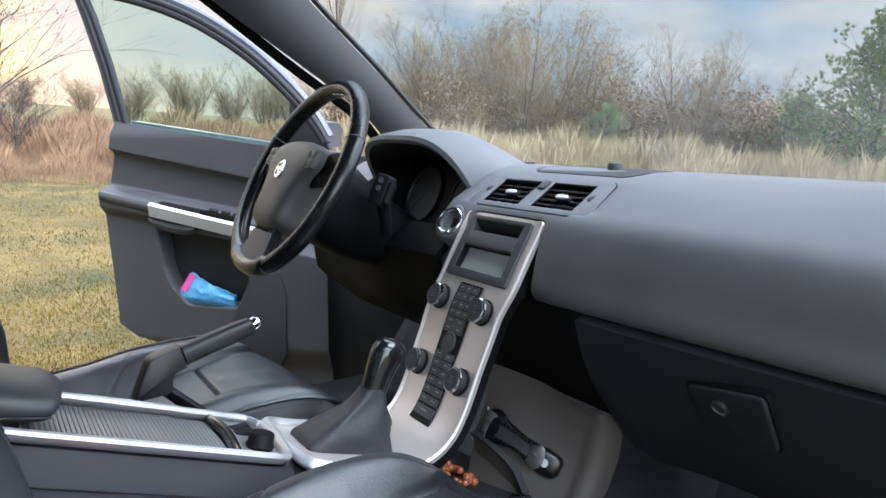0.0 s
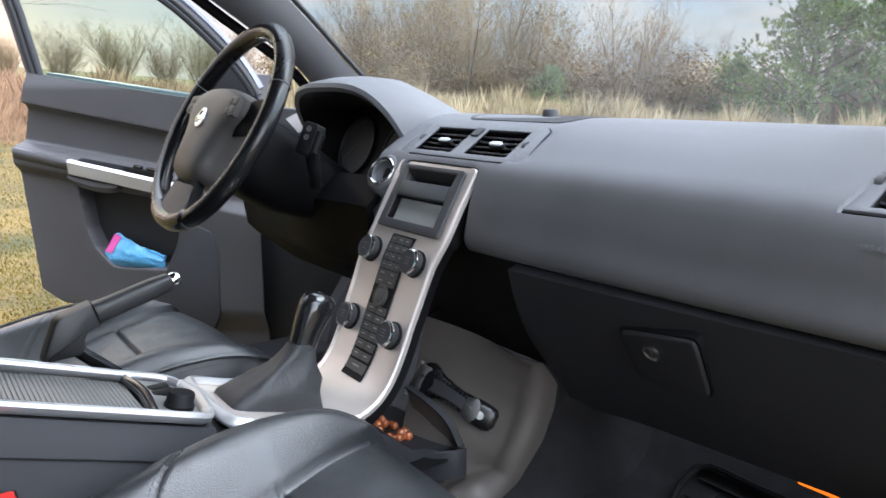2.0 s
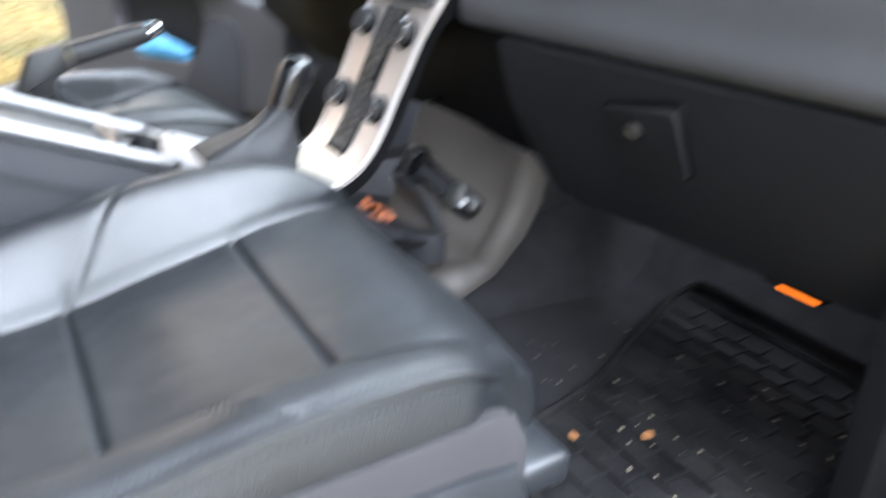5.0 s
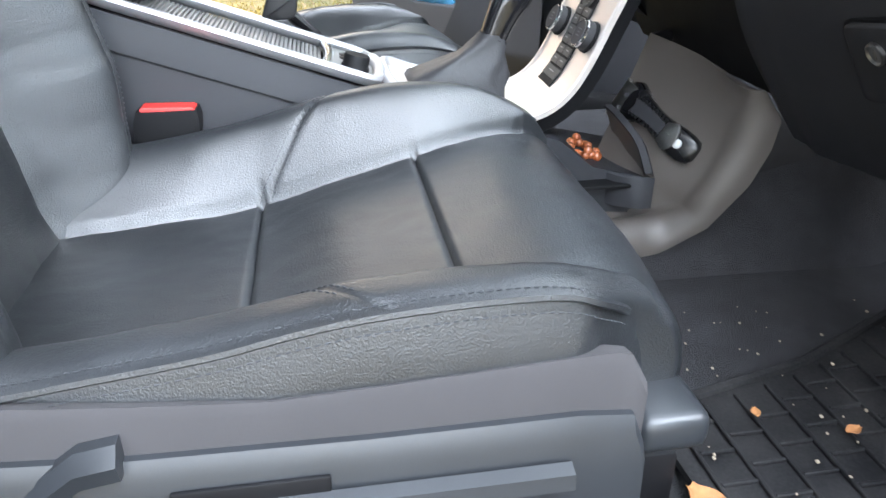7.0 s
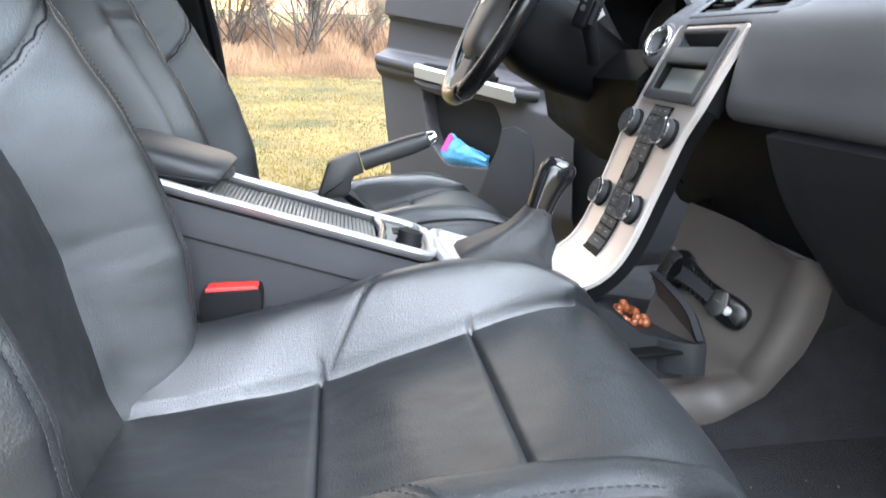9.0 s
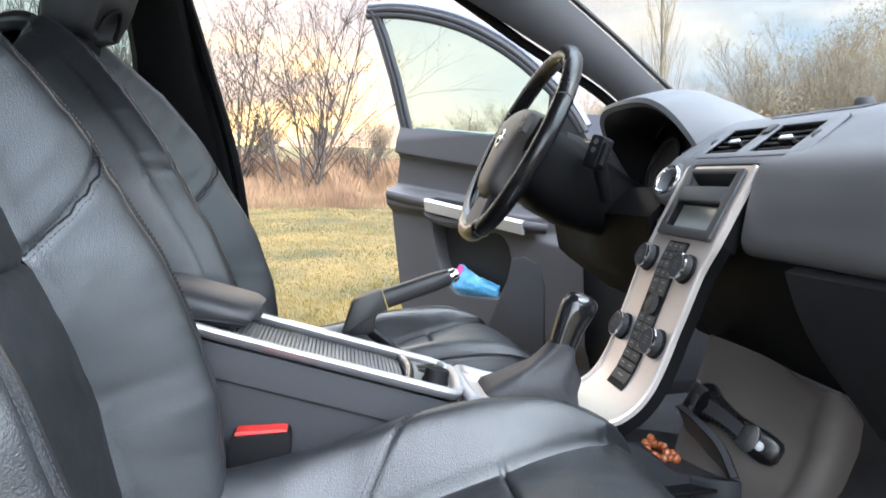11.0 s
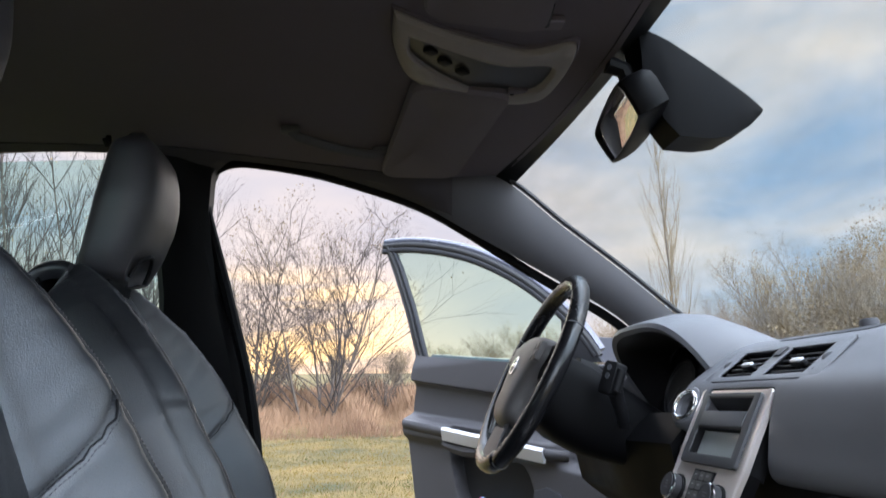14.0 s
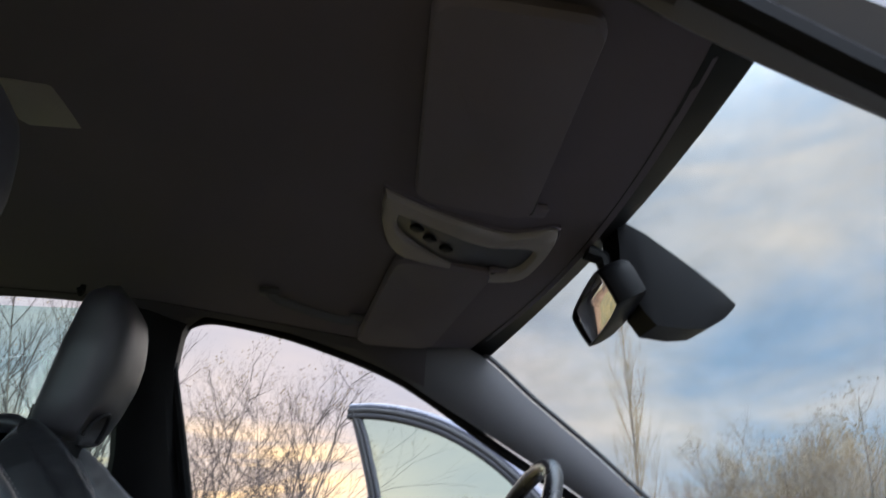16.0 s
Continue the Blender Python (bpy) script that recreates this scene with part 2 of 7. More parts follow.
def facing(o, normal, upish=(0, 0, 1)):
    """A frame at o: local z along the normal, local y as near upish as it can be."""
    z = Vector(normal).normalized()
    x = Vector(upish).cross(z).normalized()
    return basis(o, x, z.cross(x), z)


def rrect(w, h, r, n=5, cx=0.0, cy=0.0):
    out = []
    for sx, sy, a0 in ((1, 1, 0), (-1, 1, 90), (-1, -1, 180), (1, -1, 270)):
        for i in range(n + 1):
            a = radians(a0 + 90 * i / n)
            out.append((cx + sx * (w / 2 - r) + r * math.cos(a), cy + sy * (h / 2 - r) + r * math.sin(a)))
    return out


def lerp(a, b, t):
    return a + (b - a) * t


def smooth(a, b, x):
    t = min(max((x - a) / (b - a), 0), 1)
    return t * t * (3 - 2 * t)


def table(xs, ys, x):
    return float(np.interp(x, xs, ys))


# ---------------------------------------------------------------- materials
def material(name, base, rough=0.5, metal=0.0, grain=0.0, scale=400.0, dist=0.001, vary=0.15, blot=6.0, detail=3.0, kind="NOISE", stretch=(1, 1, 1), coat=0.0, rvary=0.08, spec=0.5, second=None, seed=0.0):
    """Principled surface with two scales of variation and fine relief, in object coordinates."""
    mat = bpy.data.materials.new(name)
    mat.use_nodes = True
    nt = mat.node_tree
    b = nt.nodes["Principled BSDF"]
    b.inputs["Metallic"].default_value = metal
    b.inputs["Specular IOR Level"].default_value = spec
    if coat:
        b.inputs["Coat Weight"].default_value = coat
        b.inputs["Coat Roughness"].default_value = 0.12 if rough < 0.3 else 0.3
    tc = nt.nodes.new("ShaderNodeTexCoord")
    mp = nt.nodes.new("ShaderNodeMapping")
    mp.inputs["Scale"].default_value = stretch
    mp.inputs["Location"].default_value = (seed, seed * 1.7, seed * 0.6)
    nt.links.new(tc.outputs["Object"], mp.inputs["Vector"])
    big = nt.nodes.new("ShaderNodeTexNoise")
    big.inputs["Scale"].default_value, big.inputs["Detail"].default_value = blot, 4.0
    nt.links.new(mp.outputs["Vector"], big.inputs["Vector"])
    fine = nt.nodes.new("ShaderNodeTexNoise")
    fine.inputs["Scale"].default_value, fine.inputs["Detail"].default_value = scale, detail
    nt.links.new(mp.outputs["Vector"], fine.inputs["Vector"])
    add = nt.nodes.new("ShaderNodeMath")
    add.operation = "MULTIPLY_ADD"
    add.inputs[1].default_value = 0.4
    nt.links.new(fine.outputs["Fac"], add.inputs[0])
    nt.links.new(big.outputs["Fac"], add.inputs[2])
    ramp = nt.nodes.new("ShaderNodeValToRGB")
    lo = [c * (1 - vary) for c in base]
    hi = [min(c * (1 + vary), 1) for c in base] if second is None else second
    ramp.color_ramp.elements[0].position, ramp.color_ramp.elements[1].position = 0.5, 0.95
    ramp.color_ramp.elements[0].color, ramp.color_ramp.elements[1].color = (*lo, 1), (*hi, 1)
    nt.links.new(add.outputs[0], ramp.inputs["Fac"])
    nt.links.new(ramp.outputs["Color"], b.inputs["Base Color"])
    rr = nt.nodes.new("ShaderNodeMapRange")
    rr.inputs["From Min"].default_value, rr.inputs["From Max"].default_value = 0.3, 0.7
    rr.inputs["To Min"].default_value, rr.inputs["To Max"].default_value = max(rough - rvary, 0.02), min(rough + rvary, 1)
    nt.links.new(big.outputs["Fac"], rr.inputs["Value"])
    nt.links.new(rr.outputs["Result"], b.inputs["Roughness"])
    if grain:
        if kind == "VORONOI":
            tex = nt.nodes.new("ShaderNodeTexVoronoi")
            tex.inputs["Scale"].default_value = scale
            tex.feature = "DISTANCE_TO_EDGE"
            nt.links.new(mp.outputs["Vector"], tex.inputs["Vector"])
            out = tex.outputs["Distance"]
        else:
            out = fine.outputs["Fac"]
        bp = nt.nodes.new("ShaderNodeBump")
        bp.inputs["Strength"].default_value, bp.inputs["Distance"].default_value = grain, dist
        nt.links.new(out, bp.inputs["Height"])
        nt.links.new(bp.outputs["Normal"], b.inputs["Normal"])
    return mat


def wrinkled(mat, strength=0.25, scale=14.0, dist=0.004):
    """Adds soft creases under the fine grain of a leather."""
    nt = mat.node_tree
    b = nt.nodes["Principled BSDF"]
    old = b.inputs["Normal"].links[0].from_node
    tc = next(n for n in nt.nodes if n.type == "TEX_COORD")
    no = nt.nodes.new("ShaderNodeTexNoise")
    no.inputs["Scale"].default_value, no.inputs["Detail"].default_value, no.inputs["Distortion"].default_value = scale, 5.0, 1.2
    nt.links.new(tc.outputs["Object"], no.inputs["Vector"])
    bp = nt.nodes.new("ShaderNodeBump")
    bp.inputs["Strength"].default_value, bp.inputs["Distance"].default_value = strength, dist
    nt.links.new(no.outputs["Fac"], bp.inputs["Height"])
    nt.links.new(bp.outputs["Normal"], old.inputs["Normal"])
    ml = nt.nodes.new("ShaderNodeMapping")
    ml.inputs["Rotation"].default_value, ml.inputs["Scale"].default_value = (0.2, 0.1, 0.7), (1.0, 3.2, 1.6)
    nt.links.new(tc.outputs["Object"], ml.inputs["Vector"])
    fine = nt.nodes.new("ShaderNodeTexNoise")
    fine.inputs["Scale"].default_value, fine.inputs["Detail"].default_value, fine.inputs["Distortion"].default_value = scale * 1.8, 4.0, 2.2
    nt.links.new(ml.outputs["Vector"], fine.inputs["Vector"])
    b2 = nt.nodes.new("ShaderNodeBump")
    b2.inputs["Strength"].default_value, b2.inputs["Distance"].default_value = strength * 0.9, dist * 0.4
    nt.links.new(fine.outputs["Fac"], b2.inputs["Height"])
    nt.links.new(b2.outputs["Normal"], bp.inputs["Normal"])
    return mat


def glass(name, tint, dust_haze=0.0):
    mat = bpy.data.materials.new(name)
    mat.use_nodes = True
    nt = mat.node_tree
    nt.nodes.clear()
    o = nt.nodes.new("ShaderNodeOutputMaterial")
    mx = nt.nodes.new("ShaderNodeMixShader")
    tr = nt.nodes.new("ShaderNodeBsdfTransparent")
    tr.inputs["Color"].default_value = (*tint, 1)
    gl = nt.nodes.new("ShaderNodeBsdfGlossy")
    gl.inputs["Roughness"].default_value = 0.01
    lw = nt.nodes.new("ShaderNodeLayerWeight")
    lw.inputs["Blend"].default_value = 0.5
    pw = nt.nodes.new("ShaderNodeMath")
    pw.operation = "POWER"
    pw.inputs[1].default_value = 5.0
    nt.links.new(lw.outputs["Facing"], pw.inputs[0])
    ma = nt.nodes.new("ShaderNodeMath")
    ma.operation = "MULTIPLY_ADD"
    ma.inputs[1].default_value, ma.inputs[2].default_value = 0.28, 0.02
    nt.links.new(pw.outputs[0], ma.inputs[0])
    nt.links.new(ma.outputs[0], mx.inputs[0])
    nt.links.new(tr.outputs[0], mx.inputs[1])
    nt.links.new(gl.outputs[0], mx.inputs[2])
    # milky diffuse layer: thin dust, raised to paint in the reflection haze
    if dust_haze:
        df = nt.nodes.new("ShaderNodeBsdfDiffuse")
        df.inputs["Color"].default_value = (0.6, 0.58, 0.54, 1)
        no = nt.nodes.new("ShaderNodeTexNoise")
        no.inputs["Scale"].default_value, no.inputs["Detail"].default_value = 9.0, 8.0
        mr = nt.nodes.new("ShaderNodeMapRange")
        mr.inputs["From Min"].default_value, mr.inputs["From Max"].default_value = 0.3, 0.75
        mr.inputs["To Min"].default_value, mr.inputs["To Max"].default_value = dust_haze * 0.5, dust_haze * 1.6
        nt.links.new(no.outputs["Fac"], mr.inputs["Value"])
        m2 = nt.nodes.new("ShaderNodeMixShader")
        nt.links.new(mr.outputs["Result"], m2.inputs[0])
        nt.links.new(mx.outputs[0], m2.inputs[1])
        nt.links.new(df.outputs[0], m2.inputs[2])
        nt.links.new(m2.outputs[0], o.inputs[0])
    else:
        nt.links.new(mx.outputs[0], o.inputs[0])
    return mat


def glowing(name, colour, strength):
    mat = bpy.data.materials.new(name)
    mat.use_nodes = True
    b = mat.node_tree.nodes["Principled BSDF"]
    b.inputs["Base Color"].default_value = (*colour, 1)
    b.inputs["Emission Color"].default_value = (*colour, 1)
    b.inputs["Emission Strength"].default_value = strength
    return mat


# black trim below BLACK in tone: the cabin's shade is put into the colour
DARKTRIM = material("black_shaded_trim", (0.0030, 0.0030, 0.0034), 0.5, grain=0.1, scale=1200, dist=0.0003, spec=0.07)
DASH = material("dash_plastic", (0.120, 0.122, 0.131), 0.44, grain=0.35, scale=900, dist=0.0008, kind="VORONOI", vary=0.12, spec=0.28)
# darker than DASH: the light's fall down the dashboard is partly in this colour
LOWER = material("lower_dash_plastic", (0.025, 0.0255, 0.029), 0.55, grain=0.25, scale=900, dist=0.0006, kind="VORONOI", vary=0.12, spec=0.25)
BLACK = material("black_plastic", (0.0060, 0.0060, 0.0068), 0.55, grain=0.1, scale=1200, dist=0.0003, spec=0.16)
GLOSS = material("gloss_black", (0.008, 0.008, 0.009), 0.13, coat=0.5, vary=0.2, rvary=0.05)
RIM = material("rim_leather", (0.006, 0.006, 0.0068), 0.24, grain=0.12, scale=700, dist=0.0004, kind="VORONOI", rvary=0.1)
LEATHER = wrinkled(material("seat_leather", (0.0120, 0.0132, 0.0148), 0.36, grain=0.6, scale=620, dist=0.0011, vary=0.15, rvary=0.06, second=(0.0185, 0.0205, 0.0232), spec=0.75, coat=0.12), 0.13, 16.0)
LEATHER_SOFT = wrinkled(material("armrest_leather", (0.026, 0.026, 0.029), 0.5, grain=0.25, scale=600, dist=0.0005, kind="VORONOI"), 0.1)
GAITER = wrinkled(material("gaiter_leather", (0.021, 0.021, 0.023), 0.5, spec=0.4, grain=0.25, scale=600, dist=0.0005, kind="VORONOI"), 0.4, 22.0)
# darker twig copy: the shade of bushes against bright sky is painted in
TWIGBACKLIT = material("backlit_twigs", (0.055, 0.043, 0.038), 0.9, vary=0.35, blot=1.5, scale=10)
THREAD = material("thread", (0.10, 0.104, 0.112), 0.6, grain=0.3, scale=2000)
SEAM = material("seat_thread", (0.038, 0.040, 0.044), 0.8, grain=0.3, scale=2000, spec=0.1)
VALANCE = material("valance_cloth", (0.032, 0.030, 0.032), 0.9, grain=0.5, scale=1800, dist=0.0006, vary=0.2)
SIDE = material("side_plastic", (0.019, 0.021, 0.024), 0.42, grain=0.15, scale=900, dist=0.0004)
# the warm tint is painted reflection: what the panel mirrors of seats and grass
ALU = material("satin_aluminium", (0.76, 0.69, 0.645), 0.36, metal=0.75, grain=0.05, scale=700, dist=0.0002, stretch=(1, 1, 0.06), vary=0.05, rvary=0.04)
SILVER = material("silver_trim", (0.48, 0.48, 0.49), 0.42, metal=0.7, grain=0.04, scale=900, dist=0.0002, vary=0.06)
CHROME = material("chrome", (0.85, 0.85, 0.86), 0.1, metal=1.0, vary=0.04, rvary=0.04)
DOORTRIM = material("door_trim_plastic", (0.062, 0.059, 0.063), 0.55, grain=0.25, scale=900, dist=0.0005, kind="VORONOI", vary=0.1)
PILLAR = material("pillar_trim", (0.052, 0.050, 0.053), 0.75, grain=0.3, scale=1500, dist=0.0004, vary=0.08)
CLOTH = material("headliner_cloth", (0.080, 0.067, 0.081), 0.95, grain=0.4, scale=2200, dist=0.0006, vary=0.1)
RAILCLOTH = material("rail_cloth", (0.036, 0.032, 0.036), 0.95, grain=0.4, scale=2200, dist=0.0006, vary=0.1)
VISOR = material("visor_vinyl", (0.088, 0.074, 0.086), 0.8, grain=0.3, scale=1500, dist=0.0005)
CREAM = material("lamp_console_plastic", (0.18, 0.16, 0.15), 0.6, grain=0.15, scale=1200)
PAINT = material("grey_car_paint", (0.07, 0.075, 0.1), 0.3, metal=0.4, coat=0.8, vary=0.05)
SEAL = material("door_seal_rubber", (0.012, 0.012, 0.013), 0.65, grain=0.2, scale=800)
CARPET = material("carpet", (0.036, 0.035, 0.039), 0.97, grain=1.0, scale=600, dist=0.006, vary=0.35, blot=20)
BRAKE = material("brake_grip_leather", (0.010, 0.010, 0.011), 0.42, grain=0.15, scale=700, dist=0.0004, kind="VORONOI")
KNOB = material("knob_rubber", (0.022, 0.022, 0.024), 0.5, grain=0.1, scale=900, dist=0.0003)
SLAT = material("vent_slat_plastic", (0.045, 0.046, 0.050), 0.45, grain=0.1, scale=900, dist=0.0003)
MAT = material("rubber_mat", (0.006, 0.006, 0.008), 0.75, grain=0.5, scale=300, dist=0.001, vary=0.4, blot=14, second=(0.026, 0.025, 0.025), spec=0.2)
TUNNEL = material("tunnel_plastic", (0.080, 0.069, 0.062), 0.38, grain=0.15, scale=900, dist=0.0004, vary=0.08)
SHUTTER = material("shutter_plastic", (0.15, 0.15, 0.148), 0.45, grain=0.15, scale=900, dist=0.0003, vary=0.08)
KEY = material("key_rubber", (0.055, 0.052, 0.050), 0.5, grain=0.1, scale=900)
LEGEND = material("key_print", (0.30, 0.30, 0.30), 0.6)
WHITE = material("white_print", (0.6, 0.6, 0.6), 0.6)
DIAL = material("dial_face", (0.02, 0.02, 0.022), 0.5)
SCREEN = material("lcd_screen", (0.34, 0.36, 0.35), 0.16, coat=1.0, vary=0.08, rvary=0.03)
GREY = material("mid_grey_plastic", (0.04, 0.04, 0.044), 0.6, grain=0.1, scale=900, spec=0.3)
HUB = material("hub_vinyl", (0.078, 0.071, 0.069), 0.48, grain=0.15, scale=900, dist=0.0004, vary=0.08)
STEEL = material("steel", (0.30, 0.29, 0.28), 0.32, metal=1.0, grain=0.1, scale=300)
RED = material("red_plastic", (0.62, 0.03, 0.025), 0.4, vary=0.05)
BLUEBAG = wrinkled(material("blue_film", (0.09, 0.42, 0.75), 0.3, grain=0.2, scale=200, vary=0.25, second=(0.2, 0.55, 0.85)), 0.6, 30.0)
PINK = material("pink_film", (0.75, 0.1, 0.38), 0.35, vary=0.15)
AMBER = material("amber_beads", (0.34, 0.09, 0.03), 0.2, coat=0.6, vary=0.4, blot=60)
LEAFBROWN = material("dead_leaf", (0.33, 0.14, 0.05), 0.8, grain=0.3, scale=200, vary=0.3)
MIRROR = material("mirror_glass", (0.9, 0.9, 0.9), 0.02, metal=1.0, vary=0.01, rvary=0.0)
ORANGE = glowing("orange_lamp", (1.0, 0.20, 0.015), 0.6)
LENS = material("lamp_lens", (0.02, 0.02, 0.022), 0.4)
WINDSCREEN = glass("windscreen_glass", (0.96, 0.98, 0.97), 0.12)
TINTED = glass("tinted_glass", (0.80, 0.90, 0.87))
GRASS = material("meadow_soil", (0.066, 0.065, 0.013), 0.95, grain=1.0, scale=45, dist=0.03, vary=0.45, blot=2.2, second=(0.185, 0.120, 0.036))
BLADE = material("grass_blades", (0.068, 0.084, 0.010), 0.9, vary=0.45, blot=1.6, scale=14, second=(0.205, 0.132, 0.024), spec=0.12)
STRAW = material("dry_grass", (0.22, 0.115, 0.062), 0.85, vary=0.4, blot=0.8, scale=6, second=(0.33, 0.20, 0.115))
REED = material("tan_grass", (0.36, 0.28, 0.16), 0.85, vary=0.35, blot=0.3, scale=5, second=(0.42, 0.33, 0.20))
BARK = material("bark", (0.10, 0.08, 0.065), 0.9, grain=0.8, scale=40, dist=0.01, vary=0.3, stretch=(1, 1, 0.3))
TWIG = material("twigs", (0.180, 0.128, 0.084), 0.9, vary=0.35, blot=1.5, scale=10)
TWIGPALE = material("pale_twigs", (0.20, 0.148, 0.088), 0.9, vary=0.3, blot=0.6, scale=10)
DRYLEAF = material("last_leaves", (0.20, 0.135, 0.06), 0.8, vary=0.4, blot=1.5, scale=8, second=(0.30, 0.215, 0.10))
NEEDLE = material("pine_needles", (0.06, 0.115, 0.04), 0.7, vary=0.45, blot=1.2, scale=6, second=(0.17, 0.23, 0.07))
SAND = material("sandy_track", (0.36, 0.30, 0.22), 0.95, grain=0.5, scale=30, dist=0.01, vary=0.2)

# ---------------------------------------------------------------- the car's shell: floor, roof, pillars, screens
def roof_z(x, y):
    zc = table([-2.0, -1.7, -1.3, -0.9, -0.6, -0.33, -0.12], [1.40, 1.45, 1.475, 1.455, 1.408, 1.364, 1.350], y)
    return zc - lerp(0.004, 0.028, smooth(-0.16, -0.5, y)) * (abs(x) / 0.56) ** 2.2


def header_y(x):
    return -0.125 - 0.06 * (abs(x) / 0.58) ** 2


def roof_pt(u, v):
    x = lerp(-0.57, 0.57, u)
    y = lerp(header_y(x), -1.95, v)
    return (x, y, roof_z(x, y))


tagged(finish("ceiling", sheet(roof_pt, 40, 50, 0.02), CLOTH), "dark grey woven cloth headliner under the car roof", "headliner", kind="structure")
tagged(finish("roof_panel", sheet(lambda u, v: (lerp(-0.60, 0.60, u), lerp(-0.20, -1.97, v), roof_z(lerp(-0.6, 0.6, u), lerp(-0.16, -1.97, v)) + 0.045), 30, 30, -0.004), PAINT),
       "grey painted steel roof skin of the car", "car roof", kind="structure")

# driver's opening, seen from inside: y and z of its upper edge
OPEN_TOP = [(-0.858, 1.340), (-0.845, 1.392), (-0.790, 1.420), (-0.700, 1.410), (-0.610, 1.390), (-0.527, 1.364), (-0.40, 1.316), (-0.30, 1.262)]
PIL_IN = [(-0.579, -0.187, 1.347), (-0.600, -0.048, 1.235), (-0.630, 0.089, 1.133), (-0.660, 0.226, 1.023), (-0.700, 0.400, 0.890)]
PIL_LOW = [(-0.612, -0.300, 1.255), (-0.640, -0.105, 1.142), (-0.680, 0.080, 1.034), (-0.712, 0.170, 0.960), (-0.735, 0.260, 0.860)]


def side_rail(sgn):
    rings = []
    low = catmull([(-0.615, y, z) for y, z in [(-1.9, 1.35), (-1.55, 1.425), (-1.25, 1.452), (-0.96, 1.436)] + OPEN_TOP[1:]], 60)
    for p in low:
        y = min(p.y, -0.19)
        zt = roof_z(0.565, y) + 0.004
        z = p.z
        rings.append([(sgn * q[0], q[1], q[2]) for q in ((-0.545, p.y, zt - 0.004), (-0.575, p.y, lerp(zt, z, 0.35) - 0.012), (-0.600, p.y, z + 0.006), (-0.617, p.y, z), (-0.640, p.y, z + 0.004), (-0.640, p.y, z + 0.07), (-0.57, p.y, zt + 0.03))])
    return loft(rings)


for sgn, nm in ((-1, "left"), (1, "right")):
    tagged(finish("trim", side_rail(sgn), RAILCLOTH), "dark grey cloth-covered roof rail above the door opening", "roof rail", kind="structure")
    pin, plow = catmull([(-0.578, -0.30, 1.366)] + PIL_IN, 28), catmull([(-0.626, -0.41, 1.336)] + PIL_LOW, 28)
    rings = []
    for a, b in zip(pin, plow):
        mid = (a + b) / 2
        n = Vector((0.9, -0.25, -0.25)).normalized()
        ring = [a, lerp(a, b, 0.18) + n * 0.012, mid + n * 0.019, lerp(a, b, 0.82) + n * 0.013, b, b + Vector((-0.05, 0.03, 0.03)), a + Vector((-0.05, 0.010, 0.010))]
        rings.append([(-sgn * q.x, q.y, q.z) for q in ring])
    tagged(finish("trim", loft(rings), PILLAR), "smooth grey windscreen pillar trim", "pillar trim", kind="structure")
    # black seal between the pillar trim and the glass, and along the door opening
    edge = [Vector((-sgn * (p.x - 0.004), p.y + 0.012, p.z + 0.004)) for p in pin]
    tagged(finish("trim", sweep(edge[6:], 0.006, 6), SEAL), "black rubber seal along the windscreen edge", "seal", kind="structure")
    door_edge = [(sgn * 0.645, y, z) for y, z in [(-0.742, 0.40), (-0.742, 0.60), (-0.757, 0.869), (-0.808, 1.121)] + OPEN_TOP] + [(sgn * (-p[0] + 0.028), p[1], p[2] - 0.008) for p in PIL_LOW[1:]]
    tagged(finish("trim", sweep(catmull(door_edge, 70), 0.012, 8), DARKTRIM), "black rubber door seal round the opening", "door seal", kind="structure")
    # middle pillar
    rings = []
    for z, yf, yr, x in ((0.30, -0.745, -0.99, 0.70), (0.60, -0.748, -0.985, 0.695), (0.87, -0.765, -0.965, 0.68), (1.12, -0.815, -0.955, 0.655), (1.30, -0.845, -0.965, 0.63), (1.38, -0.835, -0.98, 0.615), (1.45, -0.80, -1.0, 0.60)):
        rings.append([(sgn * q[0], q[1], z) for q in ((x, yf, 0), (x - 0.02, yf - 0.02, 0), (x - 0.028, (yf + yr) / 2, 0), (x - 0.02, yr + 0.015, 0), (x, yr, 0), (x + 0.05, yr, 0), (x + 0.05, yf, 0))])
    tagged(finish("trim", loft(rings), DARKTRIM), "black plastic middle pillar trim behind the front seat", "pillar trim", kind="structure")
    # rear door panel and rear quarter, below and behind the rear side window
    tagged(finish("wall_rear_door", box((sgn * 0.71, -1.38, 0.62), (0.08, 0.78, 0.66), 0.02), LOWER), "dark rear door inner panel", "door panel", kind="structure")
    rings = [[(sgn * 0.60, -1.55, 1.42), (sgn * 0.60, -1.95, 1.30), (sgn * 0.66, -1.95, 1.30), (sgn * 0.66, -1.55, 1.42)], [(sgn * 0.66, -1.72, 0.93), (sgn * 0.66, -1.95, 0.93), (sgn * 0.72, -1.95, 0.93), (sgn * 0.72, -1.72, 0.93)]]
    tagged(finish("trim", loft(rings), PILLAR), "grey rear pillar trim", "pillar trim", kind="structure")
    pane = finish("window_rear_pane", loft([[(sgn * 0.675, -0.93, 0.92), (sgn * 0.675, -1.78, 0.92), (sgn * 0.679, -1.78, 0.92), (sgn * 0.679, -0.93, 0.92)], [(sgn * 0.625, -0.93, 1.43), (sgn * 0.625, -1.6, 1.43), (sgn * 0.629, -1.6, 1.43), (sgn * 0.629, -0.93, 1.43)]]), TINTED)
    pane.visible_shadow = False
    tagged(pane, "lightly tinted rear side window", "window", kind="structure")
